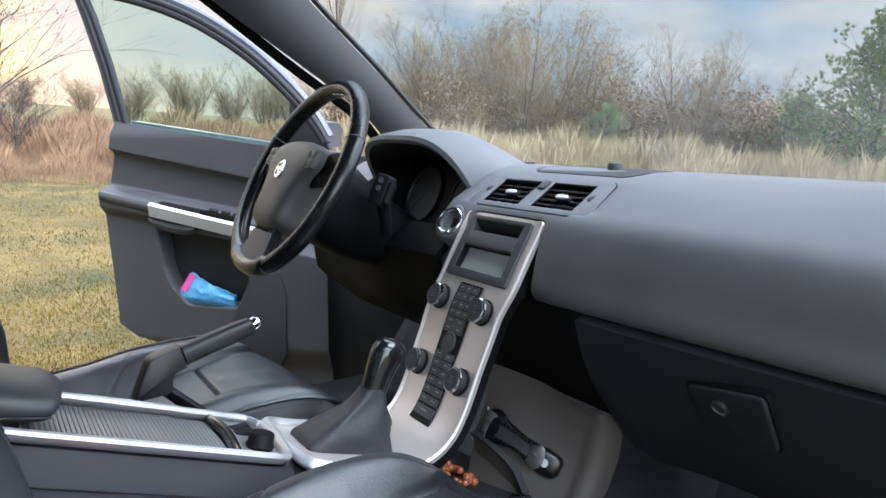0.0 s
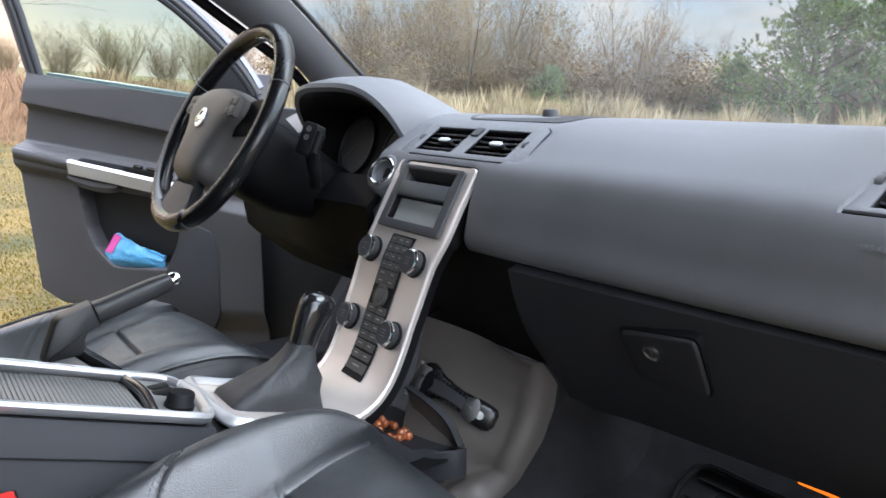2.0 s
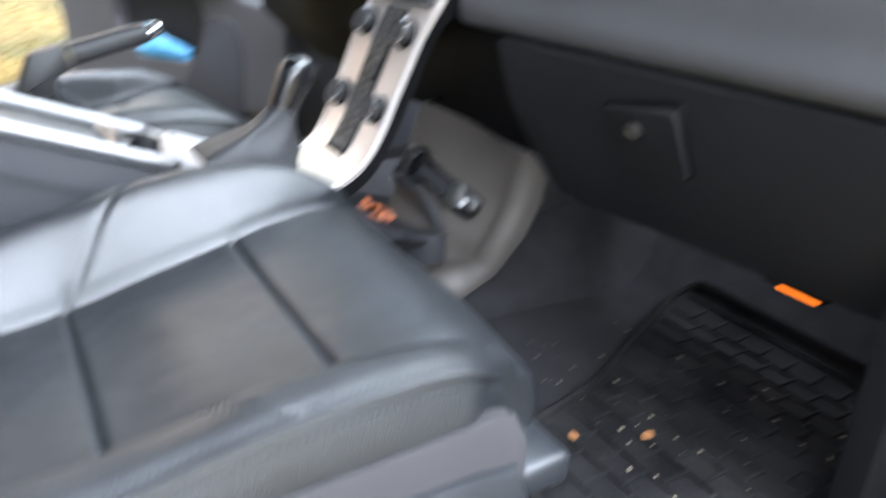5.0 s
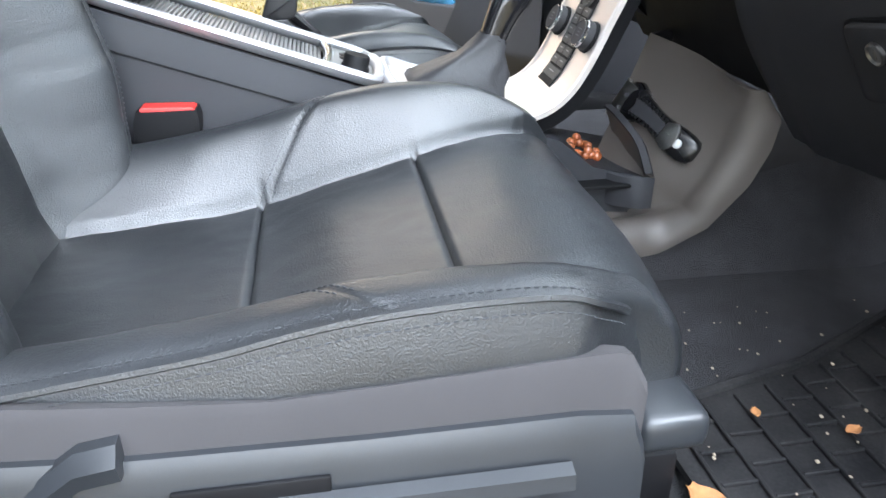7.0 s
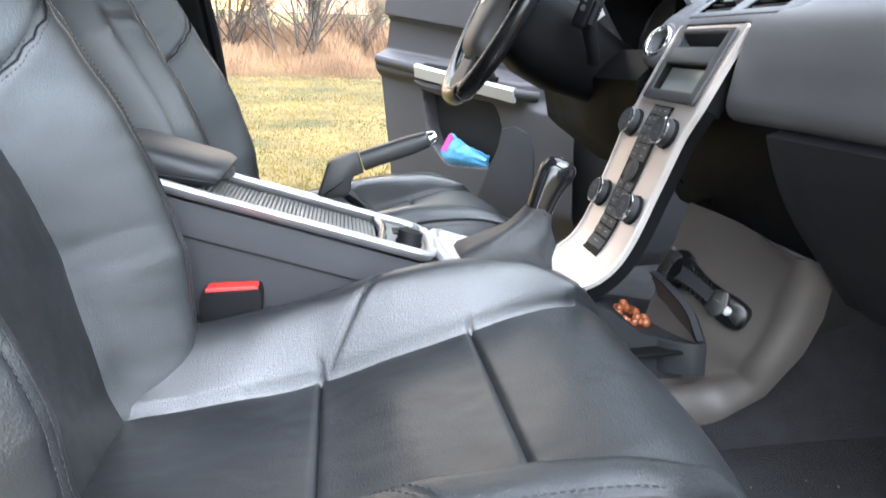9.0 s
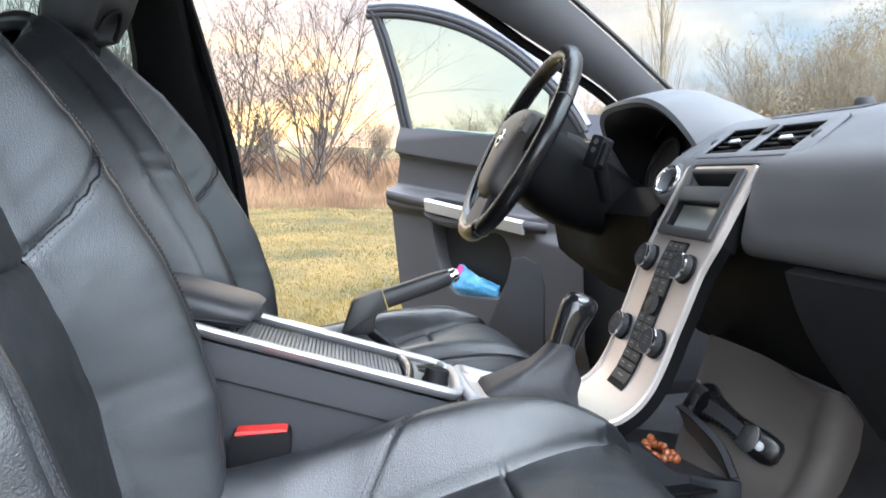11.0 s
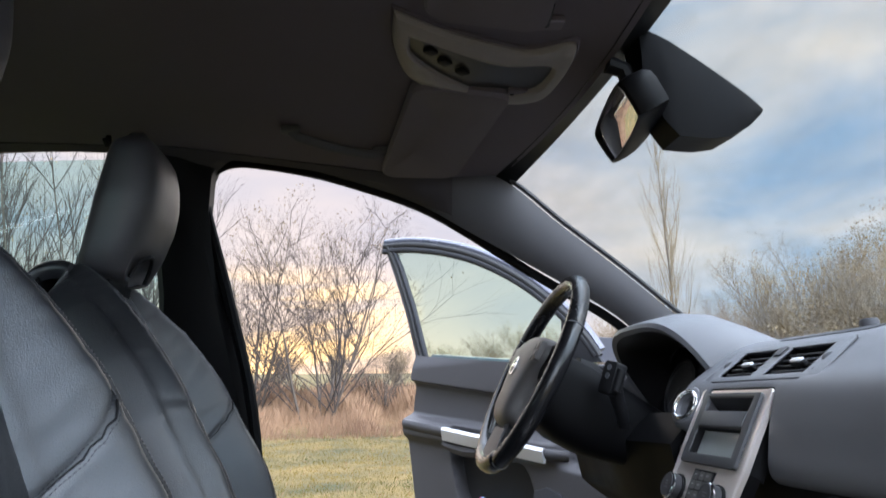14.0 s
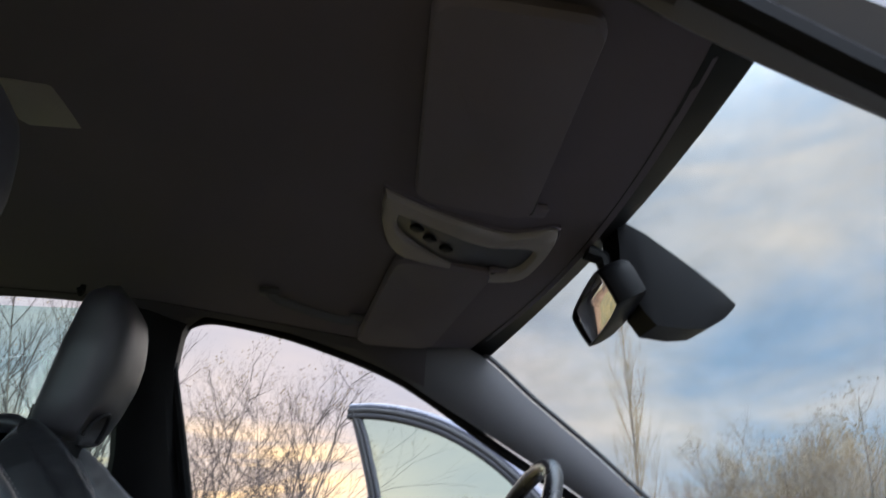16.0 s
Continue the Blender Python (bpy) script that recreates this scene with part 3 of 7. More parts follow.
    # sill with its tread strip, and the lower front pillar
    tagged(finish("trim", box((sgn * 0.735, -0.21, 0.255), (0.17, 1.25, 0.15), 0.025), BLACK), "black plastic door sill cover", "door sill", kind="structure")
    tagged(finish("wall_kick_panel", loft([[(sgn * x, y, z) for x, y in ((0.69, 0.12 + dy), (0.665, 0.18 + dy), (0.665, 0.62), (0.732, 0.62), (0.732, 0.12 + dy))] for z, dy in ((0.28, 0.03), (0.42, 0.07), (0.56, 0.17), (0.90, 0.24))]), LOWER), "dark kick panel of the lower front pillar", "kick panel", kind="structure")

# rear wall and parcel shelf close the cabin
tagged(finish("wall_rear", box((0, -1.93, 0.78), (1.36, 0.06, 0.62), 0.02), LOWER), "dark rear bulkhead of the cabin", "bulkhead", kind="structure")
pane = finish("window_back_pane", loft([[(-0.6, -1.95, 1.08), (0.6, -1.95, 1.08), (0.6, -1.955, 1.08), (-0.6, -1.955, 1.08)], [(-0.55, -1.93, 1.34), (0.55, -1.93, 1.34), (0.55, -1.935, 1.34), (-0.55, -1.935, 1.34)]]), TINTED)
pane.visible_shadow = False
tagged(pane, "tinted rear window", "window", kind="structure")


def screen_pt(u, v):
    s = 2 * u - 1
    x = lerp(0.625, 0.775, v) * s
    bow = (1 - s * s)
    return (x, lerp(-0.185, 0.50, v) + bow * lerp(0.085, 0.17, v), lerp(1.352, 0.80, v) + bow * lerp(0.055, 0.006, v))


pane = finish("windscreen", sheet(screen_pt, 24, 12, 0.004), WINDSCREEN)
pane.visible_shadow = False
tagged(pane, "clear raked windscreen under a milky haze of dirt and reflections", "windscreen", kind="structure")
# black printed border of the windscreen: top band, both sides
band = [screen_pt(i / 24, 0.02) for i in range(25)]
tagged(finish("trim", sweep([(x, y + 0.004, z + 0.002) for x, y, z in band], 0.010, 6, flat=0.5), SEAL), "black border along the top of the windscreen", "seal", kind="structure")

# dark cloth-covered header between the headliner's front edge and the glass
head_rows = []
for i in range(25):
    x, y, z = screen_pt(i / 24, 0.03)
    hy = header_y(min(max(x, -0.57), 0.57))
    head_rows.append([(x * 0.985, hy - 0.012, roof_z(x * 0.985, hy - 0.012) - 0.001), (x, y + 0.004, z - 0.006), (x, y + 0.010, z + 0.030), (x * 0.985, hy - 0.012, z + 0.040)])
tagged(finish("trim", loft(head_rows), DARKTRIM), "black header strip along the top of the windscreen", "trim", kind="structure")

# floor: flat pan, toe board rising to the bulkhead, central tunnel
def floor_pt(u, v):
    x = lerp(-0.70, 0.70, u)
    y = lerp(-1.9, 0.70, v)
    z = 0.285 + 0.36 * smooth(0.30, 0.72, y) + 0.01 * math.sin(9 * x + 4 * y)
    return (x, y, z)


tagged(finish("floor", sheet(floor_pt, 40, 60, 0.02), CARPET), "dark grey carpeted car floor rising to the toe board", "carpet", kind="structure")
tagged(finish("wall_front", box((0, 0.74, 0.55), (1.42, 0.05, 0.50), 0.02), BLACK), "black front bulkhead behind the dashboard", "bulkhead", kind="structure")
tagged(finish("tunnel_carpet", loft([[(x, y, z) for x, z in ((-0.17, 0.27), (-0.15, 0.32), (-0.09, zt), (0.09, zt), (0.15, 0.32), (0.17, 0.27))] for y, zt in ((-1.9, 0.40), (-0.8, 0.38), (-0.1, 0.37), (0.15, 0.42), (0.72, 0.55))]), CARPET),
       "dark carpet over the transmission tunnel", "carpet", kind="structure")

# ---------------------------------------------------------------- dashboard
dashboard = thing("dashboard", "dark grey soft-touch dashboard with vents and glovebox, slightly dusty", "dashboard")
DASH_PROF = [(0.06, 0.722), (0.012, 0.724), (-0.012, 0.731), (-0.020, 0.748), (-0.016, 0.775), (-0.007, 0.812), (0.010, 0.8505), (0.045, 0.8760), (0.088, 0.9025), (0.125, 0.9155), (0.17, 0.9200), (0.26, 0.9170), (0.40, 0.905), (0.60, 0.885), (0.62, 0.80)]
PROF = curve2(DASH_PROF, 100)


def dash_row(x):
    return [pad_point(x, y, z) for y, z in PROF]


def pad_point(x, y, z):
    """The pad's skin: it bows away from the centre, swells towards the windscreen and is cut out at the vents."""
    bow = 0.031 * (max(abs(x) - 0.05, 0) / 0.65) ** 1.6 * (1 - 0.88 * smooth(0.75, 0.85, z)) * (1 - smooth(0.1, 0.4, y))
    drop = 0.014 * smooth(0.12, 0.66, x) * smooth(0.86, 0.93, z) * (1 - smooth(0.08, 0.20, y))
    swell = 0.001 * smooth(0.10, 0.26, x) * smooth(0.08, 0.28, y) * (1 - smooth(0.34, 0.52, y))
    seat_v = 0.009 * smooth(-0.134, -0.122, x) * (1 - smooth(0.148, 0.160, x)) * smooth(0.020, 0.032, y) * (1 - smooth(0.080, 0.090, y))
    seat_v += 0.015 * smooth(0.594 + 0.36 * (z - 0.849), 0.601 + 0.36 * (z - 0.849), x) * smooth(0.849, 0.853, z) * (1 - smooth(0.895, 0.899, z)) * (1 - smooth(0.10, 0.12, y))
    d = 0.0
    if y < 0.15:
        d = 0.030 * smooth(-0.106, -0.100, x) * (1 - smooth(0.124, 0.130, x)) * smooth(0.859, 0.863, z) * (1 - smooth(0.899, 0.902, z))
        d += 0.030 * smooth(0.617, 0.623, x) * (1 - smooth(0.682, 0.686, x)) * smooth(0.853, 0.857, z) * (1 - smooth(0.890, 0.894, z))
    if abs(x) < 0.105 and y < 0.06:
        y += (0.034 * (1 - smooth(0.078, 0.084, abs(x))) + 0.007 * (1 - smooth(0.086, 0.093, abs(x)))) * (1 - smooth(0.838, 0.850, z))
    return (x, y + bow + 0.6 * d, z - drop + swell - seat_v - 0.8 * d)


def fold_x(z):
    return lerp(0.669, 0.693, min(max((z - 0.738) / 0.13, 0), 1.15))


xs_pad = sorted(list(np.linspace(-0.70, 0.655, 58)) + [-0.094, -0.090, -0.086, -0.082, -0.078, 0.078, 0.082, 0.086, 0.090, 0.094, -0.107, -0.105, -0.103, -0.101, -0.099, 0.123, 0.125, 0.127, 0.129, 0.131, 0.592, 0.595, 0.598, 0.601, 0.604, 0.607, 0.610, 0.613, 0.616, 0.618, 0.620, 0.622, 0.624])
part("left_pad", loft([dash_row(x) for x in np.linspace(-0.70, -0.552, 8)], True, True), DASH, dashboard)
rows = [dash_row(x) for x in xs_pad if x > -0.185]
rows += [[pad_point(lerp(0.655, fold_x(z) - 0.002, k), y, z) for y, z in PROF] for k in (0.5, 1.0)]
edge_row = [pad_point(fold_x(z), y, z) for y, z in PROF]
rows.append([(x + 0.0015, y + 0.0015, z) for x, y, z in edge_row])
# the right-hand end of the pad turns back to the side panel
rows.append([(0.7060, max(y + 0.04, lerp(0.062, 0.125, min(max((z - 0.733) / 0.108, 0), 2))), z - 0.003) for x, y, z in edge_row])
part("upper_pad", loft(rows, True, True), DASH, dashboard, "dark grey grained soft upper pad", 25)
# black plastic on a grey panel: its shade is put into the colour
side = part("side_panel", extr([(0.085, 0.30), (0.060, 0.72), (0.066, 0.742), (0.125, 0.841), (0.16, 0.895), (0.30, 0.915), (0.6, 0.87), (0.6, 0.30)], 0.03, basis((0.7095, 0, 0), (0, 1, 0), (0, 0, 1), (1, 0, 0)), 0.004), BLACK, dashboard, "dark grey side panel facing the open door, blackened for shade")

# centre part behind the floating console: dark body and lower driver's panel
part("centre_body", loft([[(x, y, z) for y, z in ((0.03, 0.845), (0.00, 0.73), (0.02, 0.64), (0.07, 0.56), (0.30, 0.55), (0.30, 0.86))] for x in (-0.20, -0.08, 0.08, 0.186)]), BLACK, dashboard, "black dashboard body behind the console panel")


def low_panel(u, v):
    x = lerp(-0.69, -0.14, u)
    return (x, table([0, 0.15, 0.6, 1], [0.02, -0.03, -0.015, 0.10], v) - 0.03 * math.exp(-((x + 0.37) / 0.13) ** 2) * (1 - v), lerp(0.80, 0.575, v))


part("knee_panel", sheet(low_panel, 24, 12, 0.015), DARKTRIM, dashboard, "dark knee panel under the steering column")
part("knee_strip", sweep([low_panel(u, 0.93) for u in np.linspace(0.05, 0.98, 14)], 0.004, 6), GREY, dashboard)

# glovebox
def glove_pt(u, v):
    top = Vector((lerp(0.186, 0.692, u), lerp(-0.018, 0.022, u ** 1.4), 0.7195))
    xb = lerp(0.172, 0.690, u)
    zb = table([0.172, 0.20, 0.235, 0.35, 0.58, 0.682], [0.560, 0.508, 0.497, 0.505, 0.514, 0.521], xb)
    bot = Vector((xb, table([0.172, 0.21, 0.30, 0.682], [0.075, 0.110, 0.122, 0.130], xb), zb))
    p = top.lerp(bot, v)
    p.y -= 0.012 * math.sin(math.pi * v)
    return p


glovebox = part("glovebox_lid", sheet(glove_pt, 36, 18, -0.018), LOWER, dashboard, "dark grained glovebox lid, toned down for shade, scuffed")
gm = facing(glove_pt(0.40, 0.30), (0, -0.83, -0.52))
li = gm.inverted()
corners = [li @ Vector(p) + Vector((-0.012, 0.013, 0)) for p in ((0.372, 0.011, 0.662), (0.483, 0.000, 0.680), (0.478, 0.049, 0.601), (0.374, 0.057, 0.590))]
mid = sum(corners, Vector()) / 4


def latch_outline(k):
    pts = [mid + (c - mid) * k for c in corners]
    out = []
    for i, c in enumerate(pts):
        a, b = pts[i - 1], pts[(i + 1) % 4]
        for q in (0, 0.5, 1):
            out.append(tuple(((c + (a - c) * 0.10) * (1 - q) ** 2 + c * 2 * q * (1 - q) + (c + (b - c) * 0.10) * q ** 2)[:2]))
    return out


lock_at = li @ Vector((0.416, 0.022, 0.645)) + Vector((-0.012, 0.014, 0))
part("latch_gap", extr(latch_outline(1.06), 0.01, gm @ Matrix.Translation((0, 0, 0.0005)), 0), BLACK, glovebox)
part("latch", extr(latch_outline(1.0), 0.012, gm @ Matrix.Translation((0, 0, 0.0055)), 0.0035, 3), LOWER, glovebox, "black glovebox pull")
part("lock", merge(lathe([(0.0115, -0.002), (0.0115, 0.003), (0.0098, 0.004), (0.008, 0.002), (0.0, 0.002)], gm @ Matrix.Translation((lock_at.x, lock_at.y, 0.006))), box((lock_at.x, lock_at.y, 0.0085), (0.002, 0.009, 0.001), 0, gm)), STEEL, glovebox, "round key lock")
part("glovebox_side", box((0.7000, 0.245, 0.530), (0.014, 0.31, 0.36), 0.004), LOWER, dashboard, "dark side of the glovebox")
part("kick_cover", loft([[(x, y, z) for y, z in ((0.11, 0.545), (0.14, 0.528), (0.45, 0.535), (0.45, 0.57))] for x in (0.18, 0.69)]), BLACK, dashboard, "black cover under the glovebox")
part("footwell_lamp", box((0.538, 0.184, 0.4825), (0.052, 0.010, 0.004), 0.0015), ORANGE, dashboard, "glowing orange footwell lamp")
part("lamp_housing", box((0.530, 0.206, 0.498), (0.080, 0.05, 0.034), 0.004), BLACK, dashboard)


# ---- air vents
def vent(c, normal, w, h, lab, slats=5, tab=0.0):
    m = facing(c, normal)
    v = part("air_vent", merge(*[box((0, sy * (h / 2 + 0.001), -0.012), (w + 0.004, 0.002, 0.022), 0, m) for sy in (1, -1)], *[box((sx * (w / 2 + 0.001), 0, -0.012), (0.002, h, 0.022), 0, m) for sx in (1, -1)]), BLACK, dashboard, lab)
    part("duct", box((0, 0, -0.022), (w + 0.004, h + 0.004, 0.003), 0, m), BLACK, v, "black duct")
    for i in range(slats):
        y = (i - (slats - 1) / 2) * h / slats - 0.002
        part("slat", box((0, 0, 0), (w, 0.0028, 0.013), 0.0009, m @ Matrix.Translation((0, y, -0.0085)) @ Matrix.Rotation(radians(48), 4, "X")), SLAT, v)
    for k in (-0.3, 0.0, 0.3):
        part("guide_fin", box((k * w, 0, -0.018), (0.0016, h, 0.008), 0, m), BLACK, v)
    part("thumb_tab", merge(extr(rrect(0.026, 0.0095, 0.004), 0.012, m @ Matrix.Translation((tab, -0.002, 0.003)), 0.002)), SILVER, v, "silver thumb tab")
    part("tab_foot", box((tab + 0.004, -0.004, -0.004), (0.032, 0.0085, 0.010), 0.003, m), BLACK, v)
    return v


VN = Vector((0, -0.55, 0.83)).normalized()
vm = facing((0.013, 0.053, 0.8800), VN)
CENTRE_V = [(-0.137, -0.040), (0.137, -0.040), (0.149, -0.033), (0.142, 0.040), (0.134, 0.046), (-0.134, 0.046), (-0.142, 0.040), (-0.149, -0.033)]
holes = [[(dx + sx * 0.048, sy * 0.031 + 0.003) for sx, sy in ((-1, -1), (1, -1), (1, 1), (-1, 1))] for dx in (-0.065, 0.062)]
part("vent_surround", plate(CENTRE_V, holes, 0.005, vm @ Matrix.Translation((0, 0, 0.0012)), 0.0012), DASH, dashboard, "dark grey centre vent surround")
part("vent_gap", plate([(x * 1.012, y * 1.035) for x, y in CENTRE_V], holes, 0.006, vm @ Matrix.Translation((0, 0, -0.0006))), BLACK, dashboard)
for dx in (-0.065, 0.062):
    vent(vm @ Vector((dx, 0.003, 0.000)), VN, 0.096, 0.062, "air vent with five slats and a silver tab")
part("vent_button", box((0, 0, 0), (0.018, 0.020, 0.003), 0.001, vm @ Matrix.Translation((-0.0015, 0.024, 0.0030))), GREY, dashboard)
for sx in (-1, 1):
    part("thumb_wheel", lathe([(0.0105, -0.003), (0.0112, 0), (0.0105, 0.003)], vm @ Matrix.Translation((sx * 0.125 - 0.0015, 0.004, -0.0062)) @ Matrix.Rotation(radians(90), 4, "Y"), 24), SLAT, dashboard, "ribbed thumb wheel")
    part("wheel_mark", box((sx * 0.125 - 0.0015, -0.022, 0.0026), (0.003, 0.003, 0.0004), 0, vm @ Matrix.Translation((0, 0, -0.0012))), THREAD, dashboard)
_pz = [z for y, z in PROF if y < 0.12][20:]
_py = [y for y, z in PROF if y < 0.12][20:]
p_lo, p_hi = (Vector(pad_point(0.585, table(_pz, _py, z), z)) for z in (0.842, 0.907))
PN = Vector((0, p_lo.z - p_hi.z, p_hi.y - p_lo.y)).normalized()
pm = facing(((p_lo + p_hi) / 2 + Vector((0.063, 0, 0))), PN)
SIDE_V = [(-0.055, -0.042), (-0.02, -0.042), (0.040, -0.042), (0.042, -0.040), (0.043, 0.040), (0.041, 0.042), (-0.030, 0.042), (-0.038, 0.041), (-0.043, 0.037), (-0.0585, -0.030), (-0.060, -0.037), (-0.059, -0.040)]
holes = [[(-0.030, -0.034), (0.035, -0.034), (0.036, 0.034), (-0.026, 0.034)]]
part("vent_surround", plate(SIDE_V, holes, 0.006, pm @ Matrix.Translation((0, 0, 0.0040)), 0.0015), DASH, dashboard, "dark grey side vent surround")
part("vent_gap", plate([(x * 1.025, y * 1.045) for x, y in SIDE_V], holes, 0.006, pm @ Matrix.Translation((0, 0, 0.0024))), BLACK, dashboard)
vent(pm @ Vector((0.004, 0.0, 0.0022)), PN, 0.064, 0.068, "side air vent with slats and a silver tab", 5, 0.002)
part("thumb_wheel", lathe([(0.0115, -0.0035), (0.0122, 0), (0.0115, 0.0035)], pm @ Matrix.Translation((-0.037, 0.008, -0.004)) @ Matrix.Rotation(radians(90), 4, "Y"), 24), SLAT, dashboard, "ribbed thumb wheel")
part("wheel_mark", lathe([(0.0024, 0), (0.0024, 0.0003), (0.0, 0.0003)], pm @ Matrix.Translation((-0.045, -0.020, 0.0040)), 14), THREAD, dashboard)

# side airbag switch on the end of the dashboard
sw = basis((0.7115, 0.128, 0.685), (0, 1, 0), (0, 0, 1), (1, 0, 0))
part("end_speaker", lathe([(0.040, -0.002), (0.041, 0.006), (0.038, 0.010), (0.031, 0.011), (0.028, 0.006), (0.0, 0.007)], sw, 48), GREY, dashboard, "round black end cover")
notice = part("airbag_plate", extr(rrect(0.085, 0.055, 0.012), 0.004, basis((0.7135, 0.172, 0.612), (0, 1, 0), (0, 0, 1), (1, 0, 0)), 0.001), BLACK, dashboard, "black airbag notice plate")
for k in range(3):
    part("notice_bar", box((0, 0, 0), (0.008, 0.006, 0.001), 0, basis((0.7147, 0.154 + 0.018 * k, 0.624), (0, 1, 0), (0, 0, 1), (1, 0, 0))), RED if k < 1 else WHITE, notice)


def words(text, m, size, mat, parent, name="lettering", depth=0.0003):
    cu = bpy.data.curves.new(name, "FONT")
    cu.body, cu.size, cu.align_x, cu.align_y, cu.extrude = text, size, "CENTER", "CENTER", depth
    tmp = new("tmp_text", cu)
    me = bpy.data.meshes.new_from_object(tmp.evaluated_get(bpy.context.evaluated_depsgraph_get()))
    bpy.data.objects.remove(tmp)
    me.transform(m)
    me.materials.clear()
    me.materials.append(mat)
    ob = new(name, me)
    ob.parent = parent
    return ob


words("PASS AIRBAG", basis((0.7138, 0.172, 0.600), (0, 1, 0), (0, 0, 1), (1, 0, 0)), 0.0105, WHITE, notice)
am = facing((0.595, -0.004, 0.812), (0, -0.86, 0.42))
words("SRS AIRBAG", am @ Matrix.Translation((0.048, 0.012, -0.0010)), 0.0078, DASH, dashboard, "embossed_words", 0.0002)

# ---- instrument hood
def arch(k, sx, sz, x0=-0.36, z0=0.80):
    """Half outline of the hood from its right foot over the top to the left foot, k from 0 to 1."""
    a = math.pi * k
    c, s = math.cos(a), math.sin(a)
    return (x0 + sx * math.copysign(abs(c) ** 0.6, c), z0 + sz * s ** 0.52)


N_ARCH = 40
st = [(0.120, 0.160, 0.130), (0.035, 0.176, 0.140), (0.004, 0.183, 0.158), (-0.004, 0.188, 0.166), (0.000, 0.195, 0.174), (0.020, 0.199, 0.180), (0.060, 0.204, 0.187), (0.10, 0.206, 0.184), (0.16, 0.205, 0.160), (0.24, 0.200, 0.122), (0.30, 0.19, 0.105)]


def hood_pt(y, sx, sz, k):
    x, z = arch(k, sx, sz)
    lean = 0.10 * (1 - (z - 0.80) / max(sz, 0.01)) * (1 - smooth(0.02, 0.20, y))         # the rim falls back towards its feet
    return (x, y + lean, z)


# inner rings of the hood in black: the shade of the recess is painted
part("hood_shade", loft([[hood_pt(y, sx, sz, i / N_ARCH) for i in range(N_ARCH + 1)] for y, sx, sz in st[:3]], False, False), BLACK, dashboard, "inner side of the hood, blackened for its shade")
part("instrument_hood", loft([[hood_pt(y, sx, sz, i / N_ARCH) for i in range(N_ARCH + 1)] for y, sx, sz in st[2:]], False, False), DASH, dashboard, "curved dark hood over the instruments")
bin_m = facing((-0.36, 0.125, 0.845), (0, -0.93, 0.37))
part("instrument_panel", extr(rrect(0.36, 0.20, 0.05), 0.01, bin_m, 0.0), BLACK, dashboard, "black instrument recess")
for dx in (-0.085, 0.085):
    g = part("gauge", lathe([(0.062, -0.004), (0.064, 0.004), (0.058, 0.005), (0.056, 0.001), (0.0, 0.001)], bin_m @ Matrix.Translation((dx, 0.0, 0.004)), 40), DIAL, dashboard, "round dial with pale ticks")
    for i in range(31):
        a = radians(225 - 270 * i / 30)
        part("tick", box((0.050, 0, 0.0018), (0.008 if i % 5 == 0 else 0.004, 0.0011, 0.0006), 0, bin_m @ Matrix.Translation((dx, 0, 0.004)) @ Matrix.Rotation(a, 4, "Z")), THREAD, g)
    part("needle", box((0.02, 0, 0.004), (0.045, 0.002, 0.001), 0, bin_m @ Matrix.Translation((dx, 0, 0.004)) @ Matrix.Rotation(radians(225), 4, "Z")), THREAD, g)

# ---- dash-top speaker grille with its small sensor dome
grille = extr(rrect(0.24, 0.105, 0.03), 0.004)
for v in grille.verts:
    x, y, top = v.co.x + 0.045, v.co.y + 0.165, v.co.z > -0.001
    v.co = (x, y, pad_point(x, y, table([p[0] for p in PROF if 0.05 < p[0] < 0.5], [p[1] for p in PROF if 0.05 < p[0] < 0.5], y))[2] + (0.0012 if top else -0.004))
part("speaker_grille", grille, LOWER, dashboard, "flat dark speaker grille on the dashboard")
part("sensor_dome", lathe([(0.013, -0.006), (0.0125, 0.005), (0.0105, 0.009), (0.0, 0.010)], Matrix.Translation((0.072, 0.170, 0.922)), 20), GREY, dashboard, "small black sun sensor")

# ---- ignition slot with its chrome ring
im = facing((-0.139, -0.012, 0.826), (0.22, -0.82, 0.53))
ign = part("ignition_slot", lathe([(0.046, -0.07), (0.040, -0.03), (0.036, -0.008), (0.031, -0.001), (0.0265, 0.0), (0.0205, -0.001), (0.0195, -0.008), (0.0, -0.008)], im, 48), DASH, dashboard, "ignition slot boss")
part("chrome_ring", sweep([im @ Vector((0.0232 * math.cos(a), 0.0232 * math.sin(a), 0.001)) for a in [2 * math.pi * i / 48 for i in range(48)]], 0.0032, 10, closed=True), CHROME, ign, "bright chrome ring")
part("key_slot", box((0.006, 0, -0.0065), (0.012, 0.020, 0.004), 0.002, im), BLACK, ign, "dark key slot")

# ---------------------------------------------------------------- floating centre stack
stack = thing("centre_stack", "thin curved brushed aluminium control panel floating between the seats and dashboard", "control panel")
SP = catmull([(0, 0.010, 0.846), (0, -0.028, 0.782), (0, -0.064, 0.715), (0, -0.098, 0.640), (0, -0.128, 0.578), (0, -0.155, 0.540), (0, -0.190, 0.518), (0, -0.235, 0.514), (0, -0.300, 0.530), (0, -0.375, 0.552)], 60)
ARC = [0.0]
for a, b in zip(SP, SP[1:]):
    ARC.append(ARC[-1] + (b - a).length)


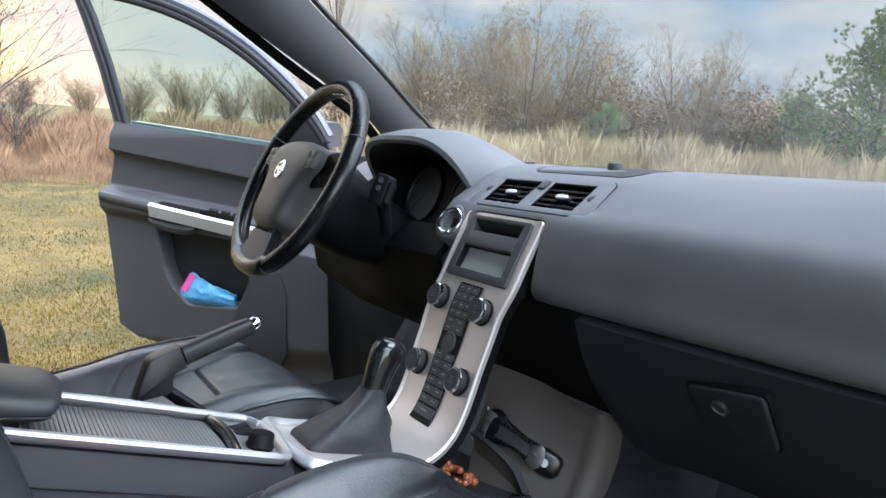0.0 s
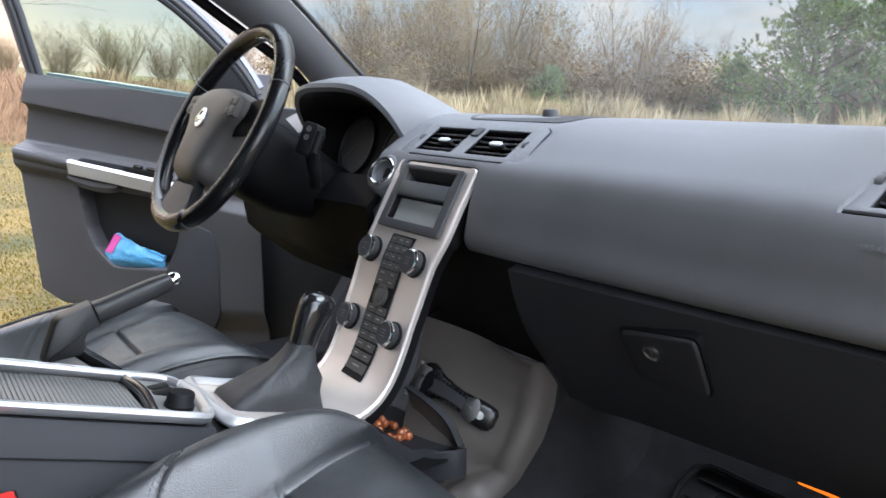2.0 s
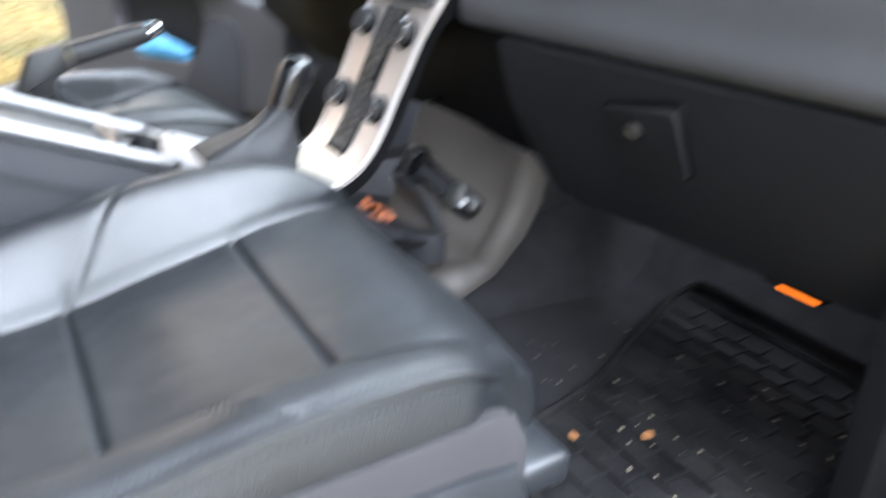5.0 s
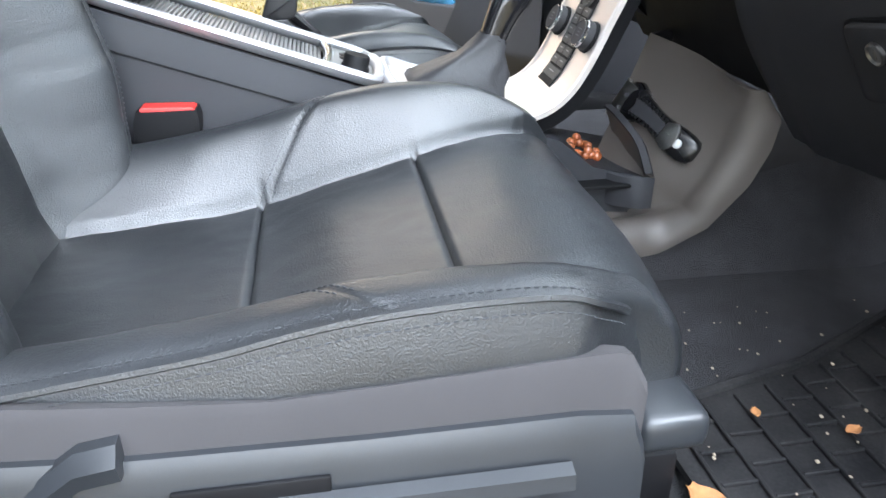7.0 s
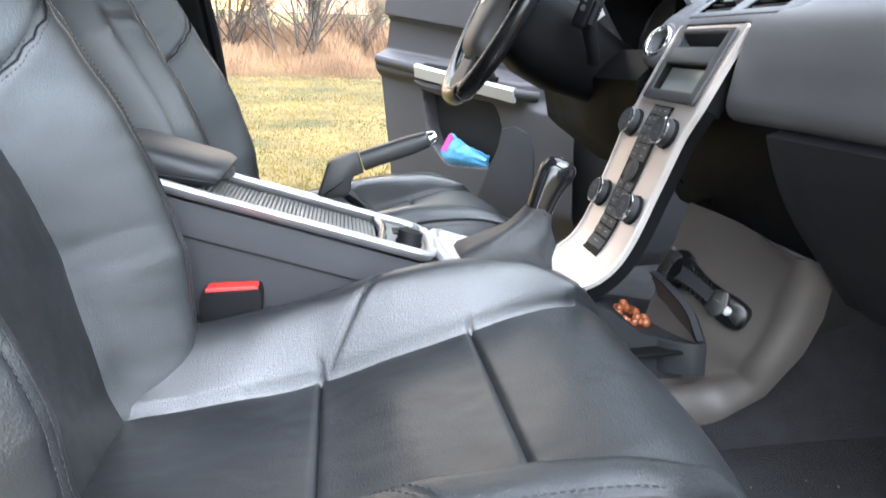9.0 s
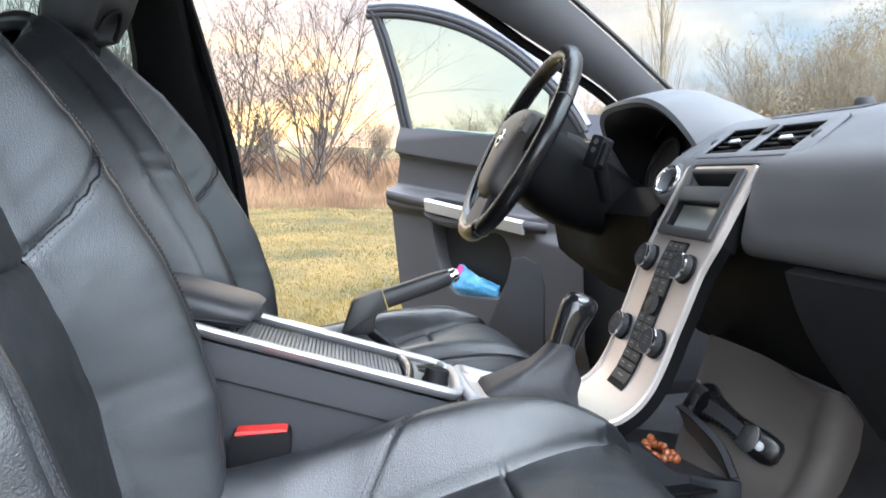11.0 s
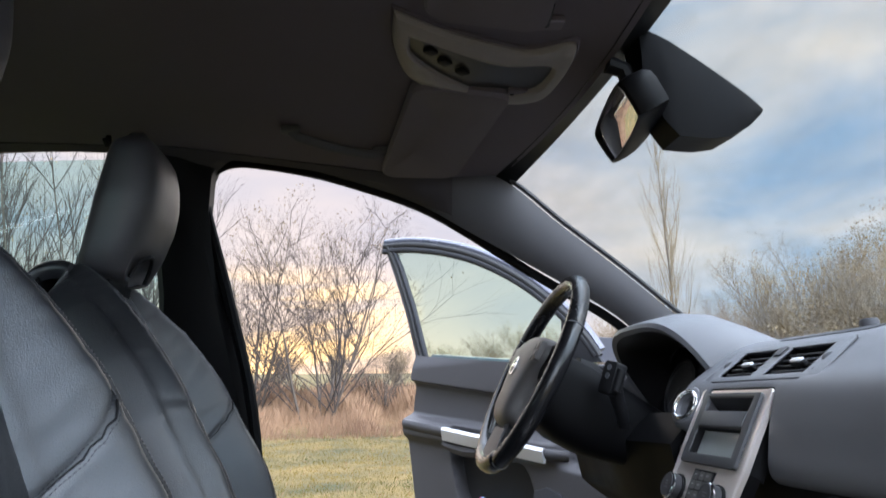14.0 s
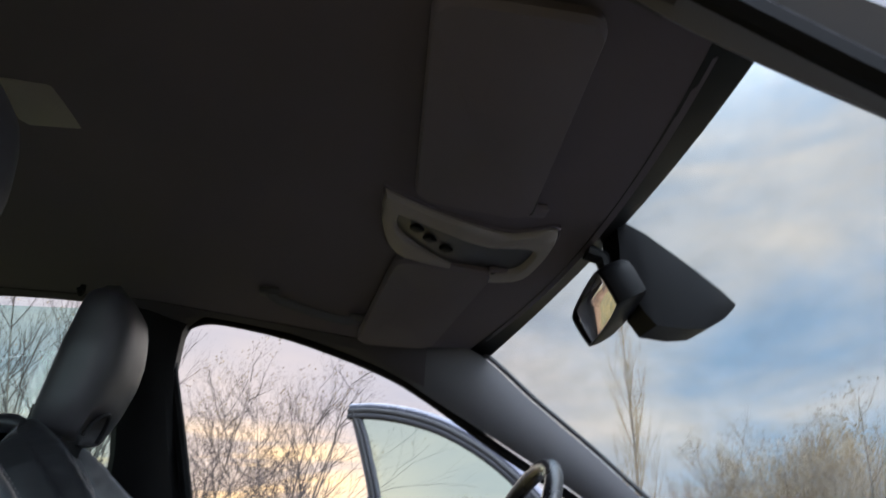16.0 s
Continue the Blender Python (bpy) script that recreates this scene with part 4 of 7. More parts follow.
def on_stack(x, s, h=0.0):
    """A frame on the panel: x across, s metres down its curve, h proud of it."""
    y = table(ARC, [p.y for p in SP], s)
    z = table(ARC, [p.z for p in SP], s)
    d = Vector((0, table(ARC, [p.y for p in SP], s + 0.004) - table(ARC, [p.y for p in SP], s - 0.004), table(ARC, [p.z for p in SP], s + 0.004) - table(ARC, [p.z for p in SP], s - 0.004))).normalized()
    n = Vector((1, 0, 0)).cross(-d)
    x += table([0, 0.12, 0.16, 0.25, 0.36, 0.6], [-0.011, -0.011, -0.017, -0.013, -0.002, 0], s)     # the panel leans a little to the driver
    return basis(Vector((x, y, z)) + n * h, (1, 0, 0), -d, n)


def half_width(s):
    return table([0, 0.10, 0.25, 0.36, 0.50], [0.100, 0.100, 0.093, 0.090, 0.094], s)


def ribbon(s0, s1, f0, f1, h0, h1, n=40):
    rows = []
    for i in range(n + 1):
        s = lerp(s0, s1, i / n)
        w = half_width(s)
        rows.append([on_stack(f * w, s, h).translation for f, h in ((f0, h0), (f0, h1), (f1, h1), (f1, h0))])
    return loft(rows)


S_END = ARC[-1]


def panel_piece(s0, s1, cuts, n):
    rows = []
    for i in range(n + 1):
        s = lerp(s0, s1, i / n)
        w = half_width(s)
        r = 0.007
        if s < r:
            w -= r - math.sqrt(max(r * r - (r - s) ** 2, 0))
        rows.append([on_stack(f * w, s, h).translation for f, h in cuts])
    return loft(rows)


RIM_L = [(-1, -0.006), (-1, 0.0005), (-0.975, 0.0028), (-0.93, 0.0030), (-0.90, 0.0)]
RIM_R = [(-f, h) for f, h in RIM_L[::-1]]
part("panel", merge(panel_piece(0, 0.0105, RIM_L + RIM_R, 8), panel_piece(0.117, S_END, RIM_L + RIM_R, 60), panel_piece(0.0105, 0.117, RIM_L + [(-0.78, 0.0), (-0.78, -0.006)], 14), panel_piece(0.0105, 0.117, [(0.78, -0.006), (0.78, 0.0)] + RIM_R, 14)), ALU, stack, "brushed aluminium panel with raised rim")
back_rows = []
for i in range(51):
    s = lerp(0.116, S_END * 0.80, i / 50)
    w = half_width(s) * 0.96
    back_rows.append([on_stack(f * w, s, h).translation for f, h in ((-1, -0.007), (1, -0.007), (0.93, -0.028), (-0.93, -0.028))])
fr = on_stack(0, 0.0635, 0.002)
part("backing", merge(loft(back_rows), box((0, 0.002, -0.034), (0.176, 0.112, 0.004), 0, fr), *[box((sx * 0.083, 0.002, -0.021), (0.010, 0.112, 0.024), 0, fr) for sx in (-1, 1)], box((0, 0.055, -0.020), (0.17, 0.006, 0.026), 0, fr)), BLACK, stack, "black back shell")

# display block: a frame with two deep openings
disp = part("display_frame", plate(rrect(0.160, 0.110, 0.005, 4, 0, 0.0015), [[(-0.062, 0.028), (0.062, 0.028), (0.064, 0.0505), (-0.064, 0.0505)], [(-0.063, -0.0385), (0.063, -0.0385), (0.063, 0.002), (-0.063, 0.002)]], 0.005, fr @ Matrix.Translation((0, 0, 0.0035)), 0.0012), SLAT, stack, "dark grey frame of the display and slot")
part("slot_hood", loft([[fr @ Vector((x, y, h)) for x, y in ((-0.065, y0), (0.065, y0), (0.065, y0 - 0.003), (-0.065, y0 - 0.003))] for y0, h in ((0.0515, 0.002), (0.0400, -0.020))]), GREY, disp, "sloping grey roof of the slot")
part("slot_floor", box((0, 0.0275, -0.010), (0.126, 0.002, 0.022), 0, fr), GREY, disp)
part("slot", box((0, 0.034, -0.022), (0.126, 0.016, 0.002), 0, fr), BLACK, disp, "black disc slot")
part("bar_face", extr(rrect(0.124, 0.024, 0.002), 0.004, fr @ Matrix.Translation((0, 0.0150, 0.0048)), 0.001), SLAT, disp, "smooth bar between slot and display")
part("screen", box((0, -0.0185, -0.0095), (0.122, 0.038, 0.002), 0, fr), SCREEN, disp, "pale grey-green display, switched off")
part("screen_wall", merge(*[box((sx * 0.0635, -0.018, -0.005), (0.002, 0.042, 0.014), 0, fr) for sx in (-1, 1)], *[box((0, y, -0.005), (0.126, 0.002, 0.014), 0, fr) for y in (0.003, -0.0395)]), BLACK, disp)

# knobs
for x, z in ((-0.063, 0.709), (0.058, 0.706), (-0.062, 0.606), (0.056, 0.605)):
    s = table([-p.z for p in SP[:40]], ARC[:40], -z)
    km = on_stack(x, s)
    k = part("rotary_knob", lathe([(0.0190, 0.0), (0.0196, 0.0135), (0.0188, 0.0142)], km, 36), KNOB, stack, "round dark knob with silver ring and grey cap")
    part("collar", lathe([(0.0212, 0.0), (0.0212, 0.004), (0.020, 0.0045)], km, 36), BLACK, k)
    part("grip", lathe([(0.0190, 0.0138), (0.0197, 0.0146), (0.0195, 0.0170), (0.0178, 0.0184)], km, 36), CHROME, k, "bright metal ring")
    part("cap", lathe([(0.0178, 0.018), (0.0165, 0.0195), (0.0160, 0.0190), (0.0, 0.0190)], km, 36), GREY, k, "dark grey cap")
    for j in range(3):
        part("marking_bar", box((0, 0.005 - 0.0045 * j, 0.0192), (0.012 if j != 1 else 0.008, 0.0012, 0.0004), 0, km), THREAD, k)

# key strip: rows of small keys, a ring pad, and the seated-figure shaped flow keys
strip = part("key_strip", ribbon(0.124, 0.354, -0.30, 0.30, -0.001, 0.0022, 30), BLACK, stack, "black rubber key strip")
rows_k = [(0.133, 3), (0.147, 3), (0.161, 3), (0.175, 3), (0.189, 2), (0.201, 2), (0.245, 2), (0.259, 2), (0.273, 2), (0.287, 2), (0.302, 2), (0.318, 2), (0.336, 1)]
for s, n in rows_k:
    for i in range(n):
        w = 0.053 / n
        km = on_stack((i - (n - 1) / 2) * w, s, 0.0022)
        key = part("key", extr(rrect(w - 0.0014, 0.0124 if s < 0.33 else 0.016, 0.0018, 3), 0.003, km @ Matrix.Translation((0, 0, 0.0016)), 0.0007, 1), KEY, strip)
        part("legend_bar", box((0, 0.0012, 0.0018), (w * 0.34, 0.0014, 0.0003), 0, km), LEGEND, key)
pm2 = on_stack(0, 0.223, 0.002)
part("ring_pad", lathe([(0.0175, 0), (0.0175, 0.003), (0.016, 0.0042), (0.012, 0.0036), (0.0105, 0.0046), (0.0, 0.0046)], pm2, 32), KEY, strip, "round four-way pad")

# ---------------------------------------------------------------- console between the seats
console = thing("centre_console", "dark plastic centre console with silver rails and ribbed shutter", "console")


def con_z(y):
    """Top of the console: a straight fall to the front, easing out at the armrest."""
    z = 0.568 - 0.345 * (y + 0.406)
    k = 1 - smooth(-0.90, -0.70, y)
    return lerp(z, 0.690, k) if y < -0.70 else z


ys = np.linspace(-0.95, -0.395, 24)
part("body", loft([[(x, y, z) for x, z in ((-0.098, 0.30), (-0.090, con_z(y) - 0.06), (-0.080, con_z(y) - 0.012), (0.078, con_z(y) - 0.012), (0.084, con_z(y) - 0.03), (0.094, con_z(y) - 0.06), (0.100, 0.30))] for y in ys]), LOWER, console, "dark grained console side")
part("front_body", loft([[(x, y, z) for x, z in ((-0.096, 0.30), (-0.090, zt), (0.090, zt), (0.098, 0.30))] for y, zt in ((-0.395, 0.545), (-0.34, 0.528), (-0.28, 0.512), (-0.21, 0.498), (-0.16, 0.48), (-0.11, 0.44), (-0.02, 0.42))]), LOWER, console, "dark console front")
part("side_seam", sweep([(0.0935, y, con_z(y) - 0.052) for y in np.linspace(-0.86, -0.40, 14)], 0.0011, 5), BLACK, console)
for x0, nm in ((0.079, "right"), (-0.074, "left")):
    part("rail", sweep(catmull([(x0, y, con_z(y)) for y in np.linspace(-0.80, -0.42, 12)] + [(x0 - math.copysign(0.006, x0), -0.404, 0.5665), (x0 - math.copysign(0.03, x0), -0.396, 0.5655)], 40), 0.0105, 10, flat=0.62), SILVER, console, "satin silver rail")
part("rail_bridge", sweep(catmull([(0.060, -0.397, 0.566), (0.0, -0.391, 0.566), (-0.050, -0.397, 0.566)], 12), 0.0095, 10, flat=0.7), SILVER, console, "satin silver front rail")
shut = part("shutter_bed", sheet(lambda u, v: (lerp(-0.066, 0.070, u), lerp(-0.72, -0.462, v), con_z(lerp(-0.72, -0.462, v)) - 0.010), 2, 20, 0.004), BLACK, console, "black shutter")
for i in range(48):
    y = lerp(-0.715, -0.468, i / 47)
    part("shutter_rib", box((0.002, y, con_z(y) - 0.0085), (0.134, 0.0044, 0.004), 0.0010), SHUTTER, shut)
part("shutter_grip", sweep(catmull([(-0.064, -0.462, con_z(-0.462) - 0.002), (0.0, -0.456, con_z(-0.456) + 0.001), (0.068, -0.462, con_z(-0.462) - 0.002)], 14), 0.0075, 10, flat=0.8), GLOSS, console, "black shutter grip")
part("front_tray", sheet(lambda u, v: (lerp(-0.066, 0.070, u), lerp(-0.458, -0.396, v), con_z(lerp(-0.458, -0.396, v)) - 0.002), 4, 6, 0.006), SHUTTER, console, "grey switch tray")
for kx in (-0.036, -0.016):
    part("tray_switch", box((kx, -0.430, con_z(-0.43) - 0.001), (0.017, 0.028, 0.006), 0.0015, None), BLACK, console, "black rocker switch")
part("socket_cover", lathe([(0.0175, -0.004), (0.0185, 0.003), (0.0165, 0.006), (0.0165, 0.016), (0.0150, 0.0185), (0.0, 0.0190)], facing((0.036, -0.424, con_z(-0.424)), (0, 0.25, 1), (0, 1, 0)), 28), BLACK, console, "round black power socket cover")
part("brake_slot", sweep(catmull([(-0.076, -0.62, con_z(-0.62) + 0.004), (-0.078, -0.55, con_z(-0.55) + 0.004), (-0.078, -0.50, con_z(-0.5) + 0.004)], 10), 0.006, 8, flat=0.5), CHROME, console, "thin bright strip beside the hand brake")

# gear lever plate: silver surround, gaiter, lever
part("gear_surround", sweep(catmull([(-0.088, -0.25, 0.520), (-0.090, -0.33, 0.541), (-0.084, -0.372, 0.556), (-0.05, -0.382, 0.560), (0.0, -0.384, 0.561), (0.05, -0.382, 0.560), (0.084, -0.372, 0.556), (0.090, -0.33, 0.541), (0.089, -0.25, 0.521)], 44), 0.0085, 10, flat=0.7), SILVER, console, "satin silver frame round the gear lever")

lever = thing("gear_lever", "gear lever with glossy black knob and soft leather gaiter", "gear lever")
base_o = (-0.014, -0.285, 0.532)
rings = []
for k, (w, d, dy, dz, fold) in enumerate(((0.044, 0.068, 0, -0.014, 0.0), (0.044, 0.068, 0, -0.004, 0.0), (0.043, 0.065, 0.002, 0.004, 0.0005), (0.040, 0.057, 0.010, 0.015, 0.003), (0.034, 0.045, 0.023, 0.028, 0.006), (0.027, 0.033, 0.035, 0.041, 0.008), (0.0215, 0.025, 0.044, 0.055, 0.005), (0.0195, 0.0205, 0.050, 0.066, 0.002), (0.0185, 0.0195, 0.053, 0.072, 0.0))):
    ring = []
    for i in range(48):
        a = 2 * math.pi * i / 48
        c, s = math.cos(a), math.sin(a)
        p = 0.22 if k < 3 else lerp(0.35, 0.9, (k - 3) / 5)
        f = 1 + fold * 16 * math.sin(3 * a + k * 0.9) + fold * 10 * math.sin(5 * a - k * 1.3) + fold * 4 * math.sin(9 * a + k * 2.0)
        ring.append((base_o[0] + w * f * math.copysign(abs(c) ** p, c), base_o[1] + dy + d * f * math.copysign(abs(s) ** p, s) * 0.98, base_o[2] + dz - 0.26 * (d * s) * (1 - dz / 0.12)))
    rings.append(ring)
part("gaiter", loft(rings, True, False), GAITER, lever, "soft black leather gaiter with folds")
ax = Vector((-0.02, 0.37, 0.925)).normalized()
km = basis((-0.014, -0.228, 0.607), (1, 0, 0), ax.cross(Vector((1, 0, 0))), ax)


def knob_ring(h, w, d, off):
    return [km @ Vector((w * math.copysign(abs(math.cos(a)) ** 0.8, math.cos(a)), off + d * math.copysign(abs(math.sin(a)) ** 0.8, math.sin(a)), h)) for a in [2 * math.pi * i / 32 for i in range(32)]]


part("knob", loft([knob_ring(h, w, d, o) for h, w, d, o in ((-0.010, 0.0180, 0.0188, 0), (0.0, 0.0184, 0.0194, 0), (0.015, 0.0192, 0.0206, 0), (0.030, 0.0204, 0.0226, 0.001), (0.044, 0.0216, 0.0250, 0.003), (0.054, 0.0218, 0.0256, 0.004), (0.062, 0.0198, 0.0232, 0.005), (0.0675, 0.0155, 0.0180, 0.005), (0.0700, 0.0100, 0.0115, 0.005), (0.0708, 0.003, 0.0035, 0.005))]), GLOSS, lever, "glossy black knob")
part("collar", loft([knob_ring(h, w, d, 0) for h, w, d in ((-0.013, 0.0190, 0.0200), (-0.0095, 0.0191, 0.0201), (-0.007, 0.0178, 0.0186))]), BLACK, lever)
part("shift_pattern", merge(*[box((dx, dy + 0.004, 0.0696), (0.0014, 0.007, 0.0012), 0, km) for dx in (-0.007, 0, 0.007) for dy in (-0.006, 0.007)], box((0, 0.005, 0.0706), (0.015, 0.0013, 0.001), 0, km)), CHROME, lever, "bright shift pattern")

# hand brake
brake = thing("hand_brake", "black cranked hand brake lever, pulled up", "hand brake")
def brake_ring(x, y, z, ty, tz, a, b):
    """A rounded section across the lever: a in the lever's plane, b sideways."""
    t = Vector((0, ty, tz)).normalized()
    nrm = Vector((0, -t.z, t.y))
    return [Vector((x, y, z)) + nrm * a * math.copysign(abs(math.sin(q)) ** 0.7, math.sin(q)) + Vector((1, 0, 0)) * b * math.copysign(abs(math.cos(q)) ** 0.7, math.cos(q)) for q in [2 * math.pi * i / 20 for i in range(20)]]


sec = [(-0.137, -0.372, 0.6905, -1, -0.27, 0.009, 0.009), (-0.137, -0.376, 0.6895, -1, -0.27, 0.0125, 0.0125), (-0.1355, -0.400, 0.683, -1, -0.27, 0.0145, 0.0135), (-0.132, -0.445, 0.671, -1, -0.27, 0.0145, 0.0135), (-0.130, -0.476, 0.6625, -1, -0.29, 0.0150, 0.014)]
part("grip", loft([brake_ring(*q) for q in sec]), BRAKE, brake, "smooth black grip")
part("elbow", extr([(-0.474, 0.6465), (-0.4825, 0.6785), (-0.516, 0.6680), (-0.5235, 0.6645), (-0.528, 0.6590), (-0.5465, 0.6110), (-0.5450, 0.6085), (-0.498, 0.6120), (-0.4955, 0.6145), (-0.4935, 0.6340), (-0.489, 0.6415)][::-1], 0.030, basis((-0.1145, 0, 0), (0, 1, 0), (0, 0, 1), (1, 0, 0)), 0.004), BRAKE, brake, "black plastic elbow")
part("shaft", sweep([(-0.124, -0.505, 0.618), (-0.118, -0.470, 0.586), (-0.112, -0.430, 0.548), (-0.108, -0.38, 0.49)], 0.0105, 10, flat=0.7), GLOSS, brake, "black metal shaft")
d = Vector((-0.003, 0.0375, 0.0105)).normalized()
part("button", lathe([(0.0105, -0.002), (0.0110, 0.004), (0.0085, 0.010), (0.0, 0.0125)], facing(Vector((-0.1372, -0.371, 0.6908)), d), 20), CHROME, brake, "chrome release button")

# armrest lid
armrest = thing("armrest", "padded black leather armrest lid on the centre console", "armrest")


def arm_ring(y, k, d):
    """A boxy section with a crowned top; k narrows it, d draws the rounded front end in."""
    zt = min(0.690 + 0.345 * (-0.655 - y), 0.728)
    zb = min(0.667 + 0.20 * (-0.664 - y), 0.690)
    zt, zb = zt - d, zb + d * 0.8
    half = [(0.050 * k, zb), (0.060 * k, zb + 0.002), (0.0655 * k, zb + 0.007), (0.0685 * k, lerp(zb, zt, 0.55)), (0.0675 * k, zt - 0.007), (0.0635 * k, zt - 0.001), (0.055 * k, zt + 0.003), (0.030 * k, zt + 0.007), (0.010 * k, zt + 0.008)]
    ring = [(-0.004 + x, z) for x, z in half] + [(-0.004 - x, z) for x, z in half[::-1]]
    return [(x, y - 0.011 * (1 - (z - zb) / max(zt - zb, 0.001)), z) for x, z in ring]


part("pad", loft([arm_ring(*q) for q in ((-1.0, 0.9, 0.006), (-0.985, 1, 0), (-0.90, 1, 0), (-0.82, 1, 0), (-0.76, 1, 0), (-0.70, 1, 0), (-0.668, 1, 0), (-0.659, 0.985, 0.0005), (-0.653, 0.96, 0.0025), (-0.650, 0.92, 0.0060))]), LEATHER_SOFT, armrest, "padded black leather", 50)
part("pad_seam", sweep([(-0.004 + 0.069 * sx, y, min(0.667 + 0.20 * (-0.664 - y), 0.690) + 0.0075) for sx, y in [(1, -0.95 + 0.29 * i / 12) for i in range(13)]], 0.0012, 5), SEAM, armrest)
part("hinge_body", box((-0.004, -0.83, 0.668), (0.110, 0.28, 0.03), 0.008), BLACK, armrest)
part("lid_latch", box((-0.030, -0.660, 0.670), (0.05, 0.016, 0.012), 0.003), GREY, armrest, "grey lid latch")

# ---------------------------------------------------------------- tunnel cover with storage, seen under the floating panel
cover = thing("tunnel_cover", "grey-brown plastic tunnel cover beside the footwell with an open tray", "tunnel cover")


def cover_turn(v):
    """How far the outer edge lies beyond the face's crest: forwards high up, downwards along the foot."""
    dn = smooth(0.55, 1.05, v)
    k = lerp(0.4, 1.0, smooth(0.0, 0.25, v))
    return Vector((0.030 * k, 0.050 * k * (1 - dn), -0.046 * dn))


COVER_V = [0, 0.2, 0.35, 0.55, 0.8, 1]


def cover_edge(v):
    return Vector((table(COVER_V, [0.177, 0.182, 0.181, 0.178, 0.168, 0.152], v), table(COVER_V, [0.066, 0.094, 0.089, 0.070, 0.028, -0.026], v), table(COVER_V, [0.562, 0.525, 0.485, 0.436, 0.374, 0.333], v)))


def cover_pt(u, v):
    """u from behind the panel to the crest beside the footwell, v from the top down."""
    top = Vector((lerp(-0.035, 0.170, u), lerp(0.006, 0.078, u), lerp(0.593, 0.558, u ** 1.3)))
    bot = Vector((lerp(0.022, 0.156, u), lerp(-0.094, -0.020, u), lerp(0.40, 0.335, smooth(0.2, 0.9, u))))
    p = top.lerp(bot, v)
    crest = cover_edge(v) - cover_turn(v)
    end = Vector((0.170, 0.078, 0.558)).lerp(Vector((0.156, -0.020, 0.335)), v)
    p += (crest - end) * smooth(0.40, 1.0, u)
    n = Vector((0.55, -0.75, 0.3)).normalized()
    return p + n * (0.012 * math.sin(math.pi * min(v, 1)) * math.sin(math.pi * min(u * 1.02, 1)) ** 0.8)


def cover_low(u, w):
    """The cover's foot, drawn back under the seat."""
    b = cover_pt(u, 1.0)
    e = Vector((lerp(0.090, 0.125, u), -0.42, 0.385 - 0.040 * u ** 1.4))
    p = b.lerp(e, w)
    p.x += 0.012 * math.sin(math.pi * min(w * 2, 1)) * (1 - u)
    return p


def cover_all(u, v):
    """Face, rounded outer side (u past 1) and foot in one skin."""
    k = min(u, 1.0)
    p = Vector(cover_pt(k, v / 0.6) if v <= 0.6 else cover_low(k, (v - 0.6) / 0.4))
    if u > 1:
        q = (u - 1) / 0.4 * math.pi / 2
        r = cover_turn(v / 0.6)
        p += Vector((r.x * math.sin(q), r.y * (1 - math.cos(q)), r.z * (1 - math.cos(q))))
    return p


# added black sheet: stands for the shaded gap between panel and cover
part("gap_shade", loft([[cover_pt(0, v), cover_pt(0, v) + Vector((-0.03, 0.05, 0)), cover_pt(0, v) + Vector((-0.03, 0.056, 0)), cover_pt(0, v) + Vector((0.002, 0.008, 0))] for v in np.linspace(0, 1, 9)]), BLACK, cover, "dark sheet for the shaded gap beside the panel")
part("face", sheet(lambda u, v: cover_all(u * 1.4, v), 42, 48, -0.006), TUNNEL, cover, "grey-brown satin plastic face", 80)
part("tray", box((0.040, -0.085, 0.420), (0.150, 0.10, 0.006), 0.002), BLACK, cover, "shallow black tray")
part("tray_front", loft([[(x, y, z) for y, z in ((y0, 0.434), (y0 - 0.005, 0.432), (y0 - 0.006, 0.388), (y0 + 0.006, 0.388), (y0 + 0.006, 0.432))] for x, y0 in ((-0.05, -0.170), (0.04, -0.122), (0.105, -0.075), (0.120, -0.050), (0.122, -0.040))]), LOWER, cover, "dark front wall of the tray")
LIP = catmull([(0.014, -0.070, 0.503), (0.056, -0.064, 0.494), (0.092, -0.050, 0.470), (0.114, -0.042, 0.434)], 24)
part("pocket_lip", loft([[p + Vector(q) for q in ((-0.002, -0.003, 0.0), (0.002, -0.004, 0.003), (0.006, 0.004, 0.005), (0.003, 0.008, 0.002))] for p in LIP]), LOWER, cover, "curved dark pocket lip")
part("pocket_wall", loft([[p, p.lerp(Vector((p.x, p.y + 0.014, 0.424)), 0.5) + Vector((0, 0.006, 0)), Vector((p.x, p.y + 0.014, 0.424))] for p in LIP], False, False), TUNNEL, cover, "grey pocket wall")

# ---------------------------------------------------------------- steering wheel and column
WC, WB, WR = Vector((-0.370, -0.203, 0.899)), 0.53, 0.188
WN = Vector((0, -math.cos(WB), math.sin(WB)))
wm = basis(WC, (1, 0, 0), (0, math.sin(WB), math.cos(WB)), WN)
wheel = thing("steering_wheel", "worn black leather steering wheel with grey hub and silver inserts", "steering wheel")


def ring_pts(a0, a1, n, r=WR, h=0.0):
    return [wm @ Vector((r * math.cos(radians(lerp(a0, a1, i / n))), r * math.sin(radians(lerp(a0, a1, i / n))), h)) for i in range(n + 1)]


part("rim", sweep(ring_pts(0, 360, 95)[:-1] + [ring_pts(0, 360, 96)[95]], 0.0165, 16, closed=True), RIM, wheel, "shiny worn black leather rim", 60)
part("rim_insert", sweep(ring_pts(244, 296, 24, WR, 0.004), [0.012] + [0.0158] * 23 + [0.012], 12), RIM, wheel, "worn glossy lower rim insert")
part("rim_edge", sweep(ring_pts(-68, 95, 60, WR - 0.014, 0.004), 0.0022, 6), CHROME, wheel, "thin bright inner edge")
